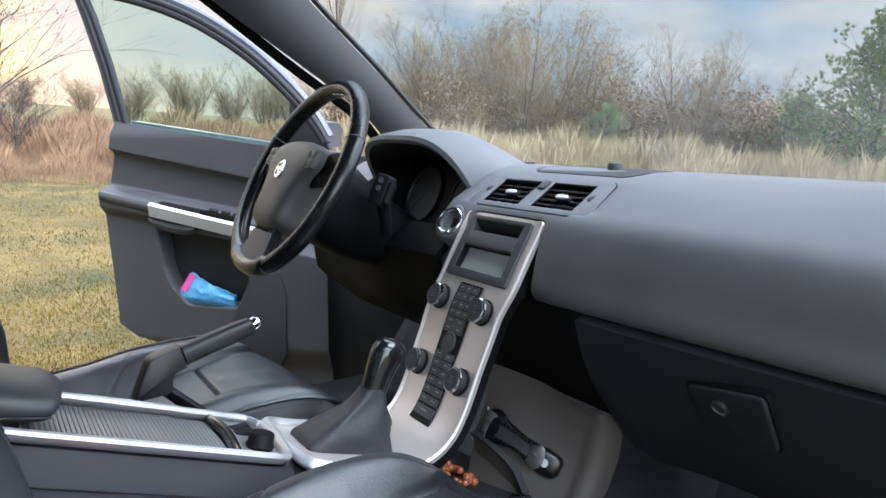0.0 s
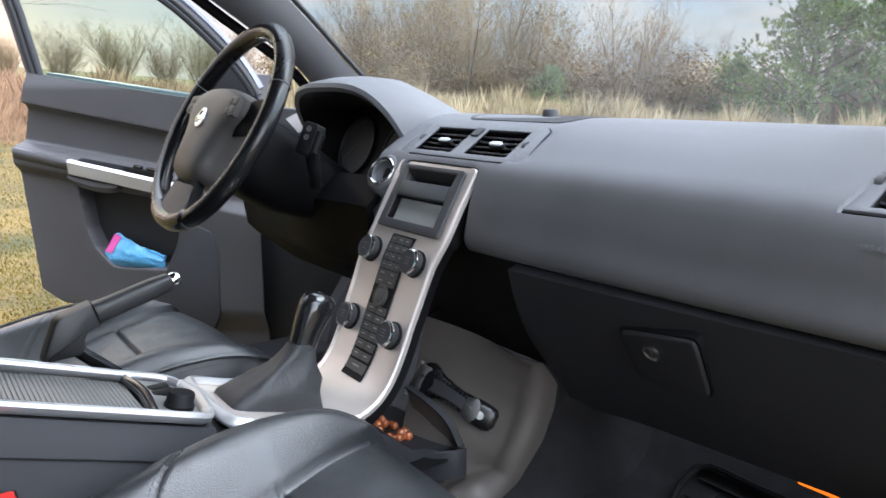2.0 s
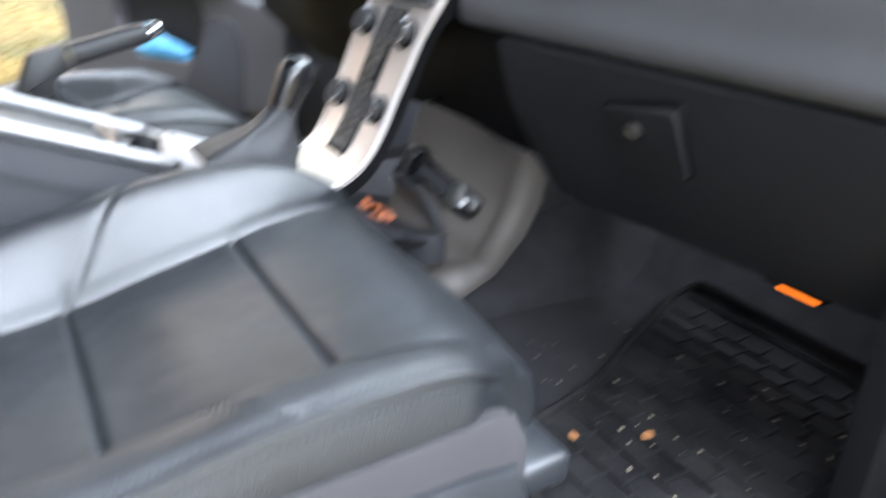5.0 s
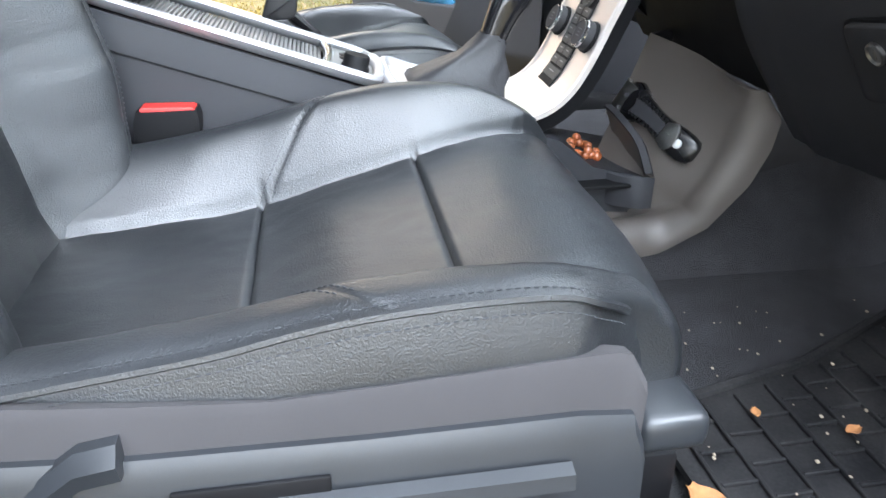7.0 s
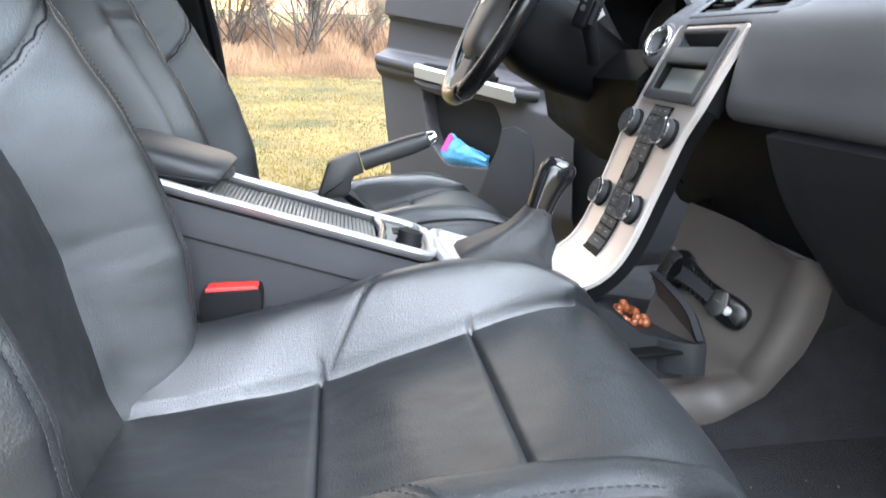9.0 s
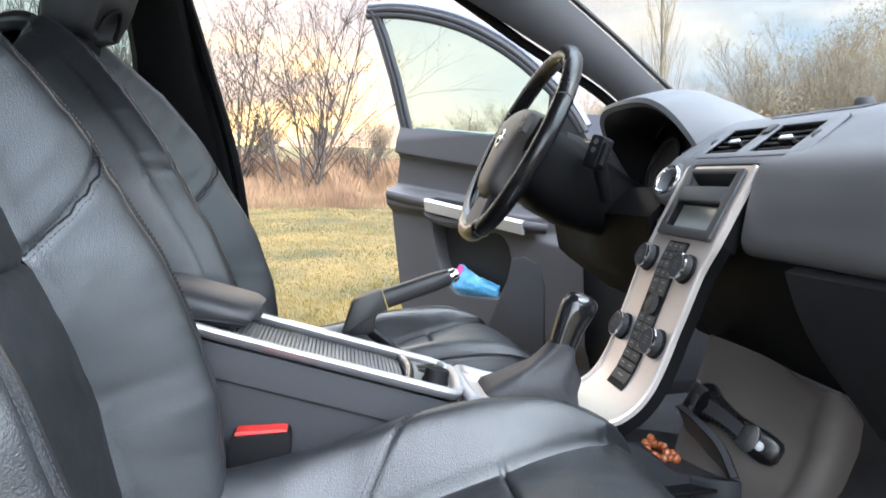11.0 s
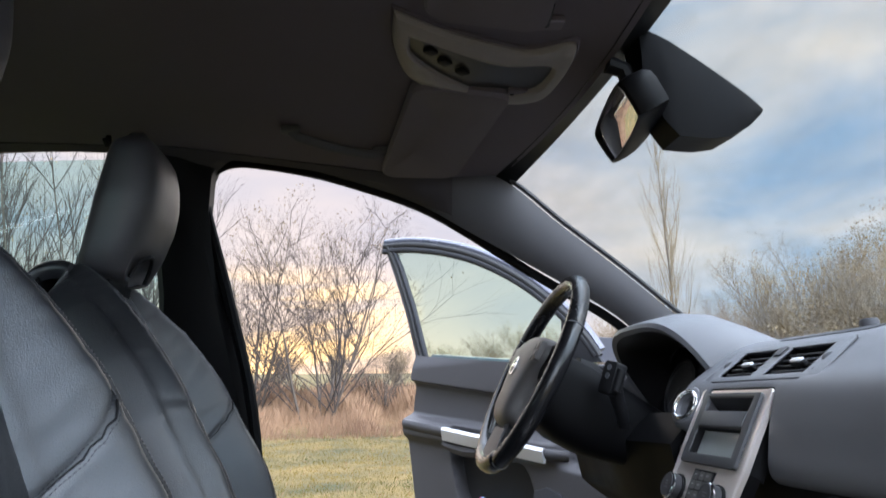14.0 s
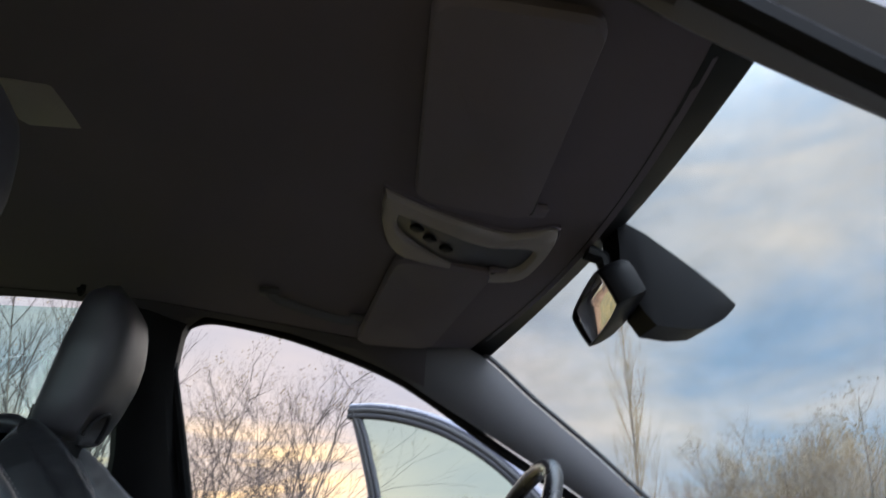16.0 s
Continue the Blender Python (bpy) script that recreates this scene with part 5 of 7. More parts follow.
for a in (24, 156, 246, 294):
    part("rim_seam", sweep([wm @ (Vector((WR * math.cos(radians(a)), WR * math.sin(radians(a)), 0)) + 0.0168 * (math.cos(q) * Vector((math.cos(radians(a)), math.sin(radians(a)), 0)) + math.sin(q) * Vector((0, 0, 1)))) for q in [2 * math.pi * i / 20 for i in range(20)]], 0.0009, 5, closed=True), THREAD, wheel)
for i in range(26):                              # stitching on the inside of the rim
    for a0 in (30, 162):
        a = radians(a0 - (i * 1.6 if a0 < 90 else -i * 1.6))
        c = Vector((math.cos(a), math.sin(a), 0))
        if a0 == 162:
            part("stitch", box((0, 0, 0), (0.006, 0.0016, 0.0016), 0, wm @ Matrix.Translation(c * (WR - 0.0165)) @ Matrix.Rotation(a, 4, "Z")), THREAD, wheel)

hub = [(-0.104, 0.046), (-0.055, 0.060), (0, 0.064), (0.055, 0.060), (0.104, 0.046), (0.108, 0.016), (0.084, -0.016), (0.068, -0.060), (0.056, -0.102), (0, -0.114), (-0.056, -0.102), (-0.068, -0.060), (-0.084, -0.016), (-0.108, 0.016)]
hub = curve2(hub + hub[:1], 57)[:-1]
part("airbag_cover", loft([[wm @ Vector((x * k, y * k, h)) for x, y in hub] for k, h in ((1.02, -0.03), (1.03, 0.000), (1.0, 0.014), (0.93, 0.023), (0.80, 0.028), (0.5, 0.031), (0.1, 0.032))]), HUB, wheel, "grey satin airbag cover")
for sx in (-1, 1):
    sp = catmull([(sx * 0.060, 0.020, 0.006), (sx * 0.105, 0.028, 0.004), (sx * 0.150, 0.036, 0.000), (sx * 0.180, 0.038, 0.0)], 14)
    part("spoke", loft([[wm @ (p + Vector(q)) for q in ((0, 0.020, -0.002), (0, 0.012, 0.003), (0, -0.028, 0.002), (0, -0.044, -0.004), (0, -0.038, -0.016), (0, 0.013, -0.016))] for p in sp]), DARKTRIM, wheel, "glossy black side spoke")
    pad = part("button_pad", extr([(-0.020, -0.018), (0.022, -0.012), (0.026, 0.022), (-0.014, 0.024)] if sx > 0 else [(0.020, -0.018), (-0.022, -0.012), (-0.026, 0.022), (0.014, 0.024)], 0.01, wm @ Matrix.Translation((sx * 0.090, 0.020, 0.027)), 0.002), HUB, wheel, "four-key pad on the spoke")
    for bx_, by_ in ((-0.010, 0.012), (0.011, 0.013), (-0.009, -0.006), (0.011, -0.003)):
        part("button", extr(rrect(0.016, 0.013, 0.002, 3), 0.003, wm @ Matrix.Translation((sx * 0.090 + sx * bx_, 0.020 + by_, 0.0288)), 0.0008), KEY, pad)
    lo = catmull([(sx * 0.026, -0.070, 0.004), (sx * 0.034, -0.110, 0.000), (sx * 0.046, -0.150, -0.002), (sx * 0.060, -0.178, 0.0)], 12)
    part("lower_spoke", loft([[wm @ (p + Vector(q)) for q in ((sx * 0.016, 0, 0.006), (0, 0, 0.011), (-sx * 0.014, 0, 0.006), (-sx * 0.010, 0, -0.010), (sx * 0.012, 0, -0.010))] for p in lo]), BLACK, wheel)
part("lower_insert", loft([[wm @ Vector((x * w, y, h)) for x, h in ((-1, -0.004), (-0.9, 0.010), (0, 0.014), (0.9, 0.010), (1, -0.004))] for y, w, h0 in ((-0.119, 0.050, 0), (-0.135, 0.053, 0), (-0.155, 0.060, 0), (-0.170, 0.068, 0), (-0.178, 0.072, 0))]), DOORTRIM, wheel, "grey lower spoke plate")
em = wm @ Matrix.Translation((0, -0.004, 0.0322))
emblem = part("emblem", lathe([(0.019, -0.002), (0.019, 0.002), (0.0175, 0.003), (0.0140, 0.003), (0.0130, 0.0010)], em, 36), CHROME, wheel, "bright round emblem")
part("emblem_bar", box((0, 0, 0.0025), (0.036, 0.008, 0.002), 0.0006, em), CHROME, emblem)
for k, wd in enumerate((0.016, 0.010)):
    part("marking_bar", box((-0.004 + 0.016 * k, -0.060, 0.0265), (wd * 0.5, 0.0018, 0.0006), 0, wm), THREAD, wheel)

column = thing("steering_column", "black plastic steering column shroud with control stalks", "steering column")
cax = -WN
rings = []
for t, w, hu, hd in ((0.018, 0.060, 0.050, 0.060), (0.035, 0.076, 0.055, 0.085), (0.08, 0.080, 0.055, 0.098), (0.14, 0.080, 0.052, 0.098), (0.20, 0.080, 0.045, 0.085), (0.27, 0.080, 0.040, 0.070)):
    c = WC + cax * t
    rings.append([c + wm.to_3x3() @ Vector((w * math.copysign(abs(math.cos(a)) ** 0.6, math.cos(a)), (hu if math.sin(a) > 0 else hd) * math.copysign(abs(math.sin(a)) ** 0.65, math.sin(a)), 0)) for a in [2 * math.pi * i / 32 for i in range(32)]])
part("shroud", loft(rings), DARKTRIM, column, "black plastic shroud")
part("boot", lathe([(0.066, 0.0), (0.07, 0.03), (0.062, 0.06), (0.045, 0.062)], basis(WC + cax * 0.07, wm.col[0].xyz, -wm.col[1].xyz, cax), 28), BLACK, column)
for sx in (1, -1):
    p0 = Vector((WC.x + sx * 0.098, -0.068, 0.792))
    p3 = Vector((WC.x + sx * 0.126, -0.088, 0.858))
    part("stalk_arm", sweep(catmull([p0, p0.lerp(p3, 0.35) + Vector((sx * 0.004, 0, 0)), p0.lerp(p3, 0.7), p3], 10), [0.011, 0.011, 0.011, 0.0115, 0.012, 0.0125, 0.013, 0.0135, 0.014, 0.014], 14, flat=0.8), BLACK, column, "black stalk arm")
    hm = facing(p3 + Vector((0, -0.004, 0.018)), (0.45 * sx, -0.82, 0.30)) @ Matrix.Rotation(-0.22 * sx, 4, "Z")
    head = part("stalk_head", merge(extr(rrect(0.030, 0.058, 0.006), 0.026, hm @ Matrix.Translation((0, 0, 0.011)), 0.003), sweep([hm @ Vector((sx * 0.018, y, 0.0)) for y in (-0.02, 0.018)], 0.008, 12)), BLACK, column, "ribbed switch head with pale symbols")
    for k in range(2):
        part("symbol_ring", lathe([(0.0052, 0), (0.0052, 0.0008), (0.0040, 0.0008), (0.0040, 0)], hm @ Matrix.Translation((0, 0.002 + 0.015 * k, 0.0112)), 16), THREAD, head)
    for k in range(5):
        part("rib", box((sx * 0.0265, -0.012 + 0.006 * k, 0.0), (0.002, 0.0025, 0.010), 0.0008, hm), BLACK, head)


# ---------------------------------------------------------------- seats
def seat(cx, lab):
    ob = thing("car_seat", lab, "car seat", "front seats", at=(cx, 0, 0))
    HW = 0.232
    prof = catmull([(0, -0.800, 0.450), (0, -0.750, 0.462), (0, -0.650, 0.462), (0, -0.545, 0.470), (0, -0.450, 0.495), (0, -0.370, 0.517), (0, -0.290, 0.530), (0, -0.240, 0.526), (0, -0.208, 0.508), (0, -0.192, 0.476), (0, -0.190, 0.440), (0, -0.200, 0.395)], 260)

    known = {}

    def eased(key, xs, ys, y):
        """A table read with its corners rounded off."""
        k = (key, round(y, 5))
        if k not in known:
            known[k] = sum(table(xs, ys, y + d) for d in (-0.05, -0.034, -0.017, 0, 0.017, 0.034, 0.05)) / 7
        return known[k]

    def crest(y):
        return eased("crest", [-0.80, -0.68, -0.60, -0.47, -0.38, -0.285, -0.235, -0.20], [0.060, 0.062, 0.076, 0.086, 0.071, 0.046, 0.022, 0.008], y)

    def entry(y):
        """The roll on the door side is sat flat."""
        return eased("entry", [-0.8, -0.6, -0.467, -0.374, -0.287], [0.97, 0.92, 0.80, 0.64, 0.56], y)

    def rolled(ax_, sm, hw):
        """The side roll swells out of its seam and rounds over."""
        t = min(max((ax_ - sm + 0.004) / max(hw - 0.030 - sm, 0.01), 0), 1)
        return lerp(math.sin(t * math.pi / 2), t * t * (3 - 2 * t), 0.35)

    def seam_depth(x, y, q):
        """Grooves: two across the middle panel, two along it, and one over each side roll."""
        ax_ = abs(x)
        d = 0.0
        if ax_ < 0.155:
            d += 0.0070 * math.exp(-((y + 0.372) / 0.0026) ** 2)
            d += 0.0080 * math.exp(-((y + 0.543) / 0.0026) ** 2)
            d -= 0.0045 * (math.exp(-((y + 0.46) / 0.05) ** 2) + 0.8 * math.exp(-((y + 0.65) / 0.06) ** 2) + 0.6 * math.exp(-((y + 0.30) / 0.05) ** 2)) * (1 - (ax_ / 0.155) ** 4)
        d += 0.0080 * math.exp(-((ax_ - seam_x(y)) / 0.0032) ** 2)
        if ax_ > 0.15:
            d += (0.0050 if x < 0 else 0.0018) * math.exp(-((y + 0.540 - 1.25 * (ax_ - 0.145)) / 0.0034) ** 2)
        d += 0.0010 * (noise.noise(Vector((x * 22 + cx, y * 22, 3))) + 0.45 * noise.noise(Vector((x * 55, y * 40, 7))))
        return d

    def seam_x(y):
        return table([-0.80, -0.745, -0.545, -0.37, -0.25, -0.20], [0.112, 0.112, 0.146, 0.150, 0.176, 0.196], y)

    NU = 170
    rows = []
    for i, p in enumerate(prof):
        y, z = p.y, p.z
        nx = prof[min(i + 1, len(prof) - 1)]
        pv = prof[max(i - 1, 0)]
        tan = (nx - pv).normalized()
        nrm = Vector((0, -tan.z, tan.y))
        hw = HW - 0.034 * smooth(-0.29, -0.19, y) ** 2
        row = []
        for j in range(NU + 1):
            u = 2 * j / NU - 1
            # across: flat middle, a side roll, then the flank folds down
            au = abs(u)
            if au < 0.86:
                sxx = seam_x(y)
                x = math.copysign(au / 0.5 * sxx if au < 0.5 else lerp(sxx, hw, (au - 0.5) / 0.36), u)
                ck = crest(y) * (entry(y) if x > 0 else 1)
                rise = ck * rolled(abs(x), seam_x(y), hw) - crest(y) * (0.30 if x < 0 else 0.08) * smooth(hw - 0.030, hw, abs(x)) ** 2
                drop = 0
            else:
                k = (au - 0.86) / 0.14
                x = math.copysign(hw + 0.010 * math.sin(k * math.pi * 0.5), u)
                rise = crest(y) * (0.70 if u < 0 else entry(y) - 0.08)
                drop = 0.062 * k
            fy = 0.072 * u ** 2 * smooth(-0.36, -0.21, y) if u > 0 else 0.0      # the door-side front corner is rounded off
            q = Vector((x, y - fy, z)) + Vector((0, 0, 1)) * (rise - drop) - nrm * (seam_depth(x, y, u) if au < 0.86 else 0.0)
            row.append(q)
        rows.append(row)
    part("cushion", loft(rows, False, False), LEATHER, ob, "creased black leather seat cushion", 60)

    def surf(x, y, lift=0.0012):
        i = min(range(len(prof) - 38), key=lambda k: abs(prof[k].y - y))
        hw = HW - 0.034 * smooth(-0.29, -0.19, y) ** 2
        rise = crest(y) * (entry(y) if x > 0 else 1) * rolled(abs(x), seam_x(y), hw) - crest(y) * (0.30 if x < 0 else 0.08) * smooth(hw - 0.030, hw, abs(x)) ** 2
        zz = table([p.y for p in prof[:222]], [p.z for p in prof[:222]], y)
        return Vector((x, y, zz + rise - seam_depth(x, y, 0) * 0.6 + lift))

    # double stitching over the rolls, welt along the outer edge
    for sx in (-1, 1):
        for off in (-0.0065, 0.0065):
            pts = [surf(sx * (0.147 + k * 0.062), -0.540 + 1.25 * (k * 0.062 + 0.002) + off, 0.0003) for k in [i / 14 for i in range(15)]]
            part("stitching", dashes(pts, 0.0007, 0.0055), SEAM, ob)
        hwf = [(HW - 0.034 * smooth(-0.29, -0.19, y) ** 2) for y in np.linspace(-0.76, -0.215, 40)]
        for off, r, mt, dz in ((0.0035, 0.0036, LEATHER, 0.0005), (0.0080, 0.0008, SEAM, -0.009), (-0.008, 0.0008, SEAM, 0.0012)):
            pts = [Vector((sx * (h + off), y - (0.0533 * smooth(-0.36, -0.21, y) if sx > 0 else 0), surf(sx * h, y).z + dz)) for h, y in zip(hwf, np.linspace(-0.76, -0.215, 40))]
            part("welt" if mt is LEATHER else "stitching", sweep(pts, r, 6) if mt is LEATHER else dashes(pts, 0.0007), mt, ob)
    part("cushion_base", loft([[(x, y, z) for x, y in ((-0.225, -0.80), (0.225, -0.80), (0.225, -0.26), (0.17, -0.215), (-0.17, -0.215), (-0.225, -0.26))] for z in (0.36, 0.43)]), VALANCE, ob, "dark cloth under the cushion")
    for sx in (-1, 1):
        part("valance", loft([[(sx * (0.234 + b), y, table([-0.78, -0.675, -0.6, -0.513, -0.427, -0.28, -0.268, -0.262], [0.516, 0.515, 0.507, 0.500, 0.504, 0.512, 0.504, 0.484], y) - dz) for b, dz in ((-0.006, 0.002), (0.010, -0.002), (0.013, 0.006), (0.012, 0.07), (-0.01, 0.07))] for y in np.linspace(-0.78, -0.262, 40)]), VALANCE, ob, "grey cloth side strip")
        part("side_cover", loft([[(sx * (0.238 + b), y, z) for b, z in ((-0.01, zt), (0.014, zt), (0.020, zt - 0.012), (0.022, zt - 0.05), (0.016, 0.36), (-0.01, 0.36))] for y, zt in ((-0.80, 0.485), (-0.70, 0.482), (-0.60, 0.474), (-0.45, 0.470), (-0.31, 0.470), (-0.272, 0.466), (-0.262, 0.44))]), SIDE, ob, "dark grey plastic seat side cover")
        part("height_lever", loft([[(sx * (0.262 + b), y, z) for b, z in ((0, 0.440), (0.010, 0.437), (0.012, 0.425), (0, 0.420))] for y in (-0.62, -0.58, -0.45, -0.33, -0.318)]), SIDE, ob, "long plastic height lever")
        part("leg_rail", box((sx * 0.17, -0.50, 0.33), (0.035, 0.62, 0.06), 0.006), BLACK, ob, "black steel seat rail")
    part("recliner_cover", loft([[(0.246 + b, y, z) for b, z in ((0, z0), (0.016, z0 + 0.002), (0.020, z0 + 0.016), (0.010, z0 + 0.026), (0, z0 + 0.026))] for y, z0 in ((-0.700, 0.400), (-0.660, 0.440), (-0.630, 0.462), (-0.605, 0.466))]), SIDE, ob, "dark plastic recliner cover")
    part("lever_recess", box((0.2605, -0.53, 0.444), (0.004, 0.10, 0.016), 0.0015), BLACK, ob)
    part("belt_anchor", merge(lathe([(0.013, 0.0), (0.013, 0.004), (0.009, 0.006), (0.009, 0.011), (0, 0.012)], basis((0.250, -0.705, 0.455), (0, 1, 0), (0, 0, 1), (1, 0, 0)), 6), box((0.249, -0.705, 0.435), (0.004, 0.030, 0.070), 0.0015)), STEEL, ob, "steel belt anchor with its bolt")
    part("front_lever", merge(box((0.213, -0.231, 0.431), (0.060, 0.056, 0.034), 0.010, None, 3), box((0.190, -0.262, 0.425), (0.03, 0.05, 0.02), 0.004)), SIDE, ob, "grey plastic lever at the front corner")

    # backrest
    bprof = catmull([(0, -0.735, 0.440), (0, -0.757, 0.500), (0, -0.778, 0.600), (0, -0.800, 0.700), (0, -0.835, 0.800), (0, -0.868, 0.900), (0, -0.908, 1.000), (0, -0.945, 1.075), (0, -0.975, 1.112), (0, -1.010, 1.122), (0, -1.040, 1.105), (0, -1.050, 1.05)], 240)

    def bolster(z):
        return table([0.42, 0.50, 0.60, 0.75, 0.90, 1.0, 1.08, 1.13], [0.060, 0.082, 0.098, 0.090, 0.070, 0.045, 0.018, 0.0], z)

    def bhw(z):
        return table([0.42, 0.55, 0.70, 0.85, 0.95, 1.05, 1.10, 1.13], [0.205, 0.232, 0.240, 0.232, 0.212, 0.180, 0.150, 0.125], z)

    def bseam(z):
        return table([0.42, 0.64, 0.80, 1.00, 1.12], [0.106, 0.128, 0.116, 0.100, 0.085], z)

    def back_frame(i):
        p = bprof[i]
        tan = (bprof[min(i + 1, 239)] - bprof[max(i - 1, 0)]).normalized()
        return p, Vector((0, tan.z, -tan.y)), (1 if p.y > -0.98 else 0)

    def back_out(x, z, groove=True):
        hw, sb, ax_ = bhw(z), bseam(z), abs(x)
        out = bolster(z) * smooth(sb - 0.004, hw - 0.045, ax_) - 0.034 * smooth(hw - 0.035, hw, ax_) ** 2
        if not groove:
            return out
        g = 0.0060 * math.exp(-((ax_ - sb) / 0.0040) ** 2)
        g += 0.0048 * math.exp(-((ax_ - hw + 0.036) / 0.0030) ** 2) * smooth(0.5, 0.56, z)
        if ax_ < sb:
            g += 0.0065 * math.exp(-((z - 0.775 - 0.10 * ax_) / 0.0048) ** 2) + 0.0065 * math.exp(-((z - 0.935) / 0.0048) ** 2)
            g -= 0.007 * math.sin(math.pi * min(max((z - 0.5) / 0.27, 0), 1)) * (1 - (ax_ / sb) ** 4)
            g -= 0.004 * math.sin(math.pi * min(max((z - 0.775) / 0.16, 0), 1)) * (1 - (ax_ / sb) ** 4)
        else:
            g += 0.0055 * math.exp(-((z - 0.790 - 0.55 * (ax_ - sb) - 6.5 * (ax_ - sb) ** 2) / 0.0048) ** 2) * (1 - smooth(hw - 0.045, hw - 0.035, ax_))
        g += 0.0022 * noise.noise(Vector((x * 16, z * 18, cx * 9))) + 0.0010 * noise.noise(Vector((x * 50, z * 45, 2)))
        g += 0.0020 * noise.noise(Vector((x * 18, (z - 0.9 * ax_) * 60, 5))) * smooth(0.80, 0.86, z) * smooth(sb, sb + 0.03, ax_)
        return out - g

    rows = []
    for i in range(240):
        p, nrm, over = back_frame(i)
        hw, sb = bhw(p.z), bseam(p.z)
        row = []
        for j in range(181):
            u = 2 * j / 180 - 1
            au = abs(u)
            if au < 0.80:
                x = math.copysign(au / 0.42 * sb if au < 0.42 else lerp(sb, hw, (au - 0.42) / 0.38), u)
                q = Vector((x, p.y, p.z)) + nrm * (back_out(x, p.z) * over)
            else:
                k = (au - 0.80) / 0.20
                x = math.copysign(hw + 0.014 * math.sin(k * math.pi), u)
                q = Vector((x, p.y, p.z)) + nrm * over * (bolster(p.z) - 0.034 - (bolster(p.z) + 0.07) * k) - (Vector((0, 0, 0.03 * k)) if not over else Vector((0, 0, 0)))
            row.append(q)
        rows.append(row)
    back = part("backrest", loft(rows, False, False), LEATHER, ob, "creased black leather backrest with stitched side rolls", 60)
    part("back_shell", loft([[(x, y, z) for x, y in ((-hw, y0), (-hw * 0.8, y0 - 0.05), (hw * 0.8, y0 - 0.05), (hw, y0))] for z, y0, hw in ((0.42, -0.80, 0.21), (0.60, -0.86, 0.235), (0.80, -0.915, 0.235), (0.95, -0.975, 0.205), (1.05, -1.015, 0.175), (1.10, -1.03, 0.14))]), BLACK, ob, "black rear shell of the backrest")
    # stitching beside the seams of the rolls
    for sx in (-1, 1):
        for off in (-0.0055, 0, 0.0055):
            pts = []
            for i in range(28, 184, 3):
                p, nrm, over = back_frame(i)
                x = bhw(p.z) - 0.036 + off
                pts.append(Vector((sx * x, p.y, p.z)) + nrm * (back_out(sx * x, p.z) + 0.0003))
            part("stitching" if off else "seam", dashes(pts, 0.0007, 0.0055) if off else sweep(pts, 0.0014, 6), SEAM if off else BLACK, back)
            pts = []
            for k in range(12):
                t = k / 11
                z0 = 0.790 + off
                x = lerp(bseam(0.80) + 0.004, bhw(0.88) - 0.040, t)
                z = z0 + 0.55 * (x - bseam(0.80)) + 6.5 * (x - bseam(0.80)) ** 2
                i = min(range(240), key=lambda q: abs(bprof[q].z - z) + (1 if bprof[q].y < -0.98 else 0))
                p, nrm, over = back_frame(i)
                pts.append(Vector((sx * x, p.y, p.z)) + nrm * (back_out(sx * x, p.z) + 0.0003))
            part("stitching" if off else "seam", dashes(pts, 0.0007, 0.0055) if off else sweep(pts, 0.0014, 6), SEAM if off else BLACK, back)
        pts = []
        for i in range(40, 176, 3):
            p, nrm, over = back_frame(i)
            pts.append(Vector((sx * bseam(p.z), p.y, p.z)) + nrm * (back_out(sx * bseam(p.z), p.z) + 0.0002))
        part("seam", sweep(pts, 0.0015, 6), BLACK, back)

    # headrest on its neck
    hr = []
    for t in [0.0, 0.015, 0.04] + [0.04 + 0.92 * k / 20 for k in range(1, 21)] + [0.985, 1.0]:
        z = lerp(1.098, 1.380, t)
        ends = min(smooth(0, 0.05, t + 0.02), 1 - smooth(0.80, 1.02, t) ** 2 * 0.62)
        w = ends * table([0, 0.15, 0.5, 0.8, 1], [0.098, 0.118, 0.128, 0.122, 0.100], t)
        yf = table([1.098, 1.12, 1.16, 1.21, 1.256, 1.30, 1.335, 1.38], [-0.926, -0.914, -0.893, -0.874, -0.866, -0.866, -0.872, -0.905], z)
        yr = table([1.098, 1.12, 1.25, 1.33, 1.38], [-0.985, -0.996, -0.966, -0.945, -0.930], z)
        yc, dp = (yf + yr) / 2, (yf - yr) / 2 * lerp(0.5, 1, ends)
        ring = []
        for i in range(48):
            b = 2 * math.pi * i / 48
            c, s = math.cos(b), math.sin(b)
            notch = 0.030 * math.exp(-(c / 0.30) ** 4) * (1 - smooth(0.10, 0.18, t)) if s > 0 else 0.0
            ring.append((w * math.copysign(abs(c) ** 0.5, c), yc + dp * math.copysign(abs(s) ** 0.55, s) + (0.006 * (1 - c * c) if s > 0 else 0) - notch, z - 0.010 * c * c * t))
        hr.append(ring)
    head = part("headrest", loft(hr), LEATHER_SOFT, ob, "wedge-shaped black leather headrest", 60)
    part("neck", loft([[(x, y, z) for x, y in ((-0.07, y0 - 0.03), (0.07, y0 - 0.03), (0.06, y0 + 0.03), (-0.06, y0 + 0.03))] for z, y0 in ((1.05, -0.985), (1.15, -0.965))]), BLACK, head, "black headrest neck")
    part("neck_arch", sweep(catmull([(-0.045, -0.918, 1.105), (-0.036, -0.905, 1.130), (0, -0.893, 1.147), (0.036, -0.905, 1.130), (0.045, -0.918, 1.105)], 16), 0.004, 6), BLACK, head)
    return ob


pseat = seat(0.36, "worn creased black leather passenger seat beside the open door")
dseat = copy_thing(pseat, Matrix.Translation((-0.36, 0, 0)) @ Matrix.Diagonal((-1, 1, 1, 1)))
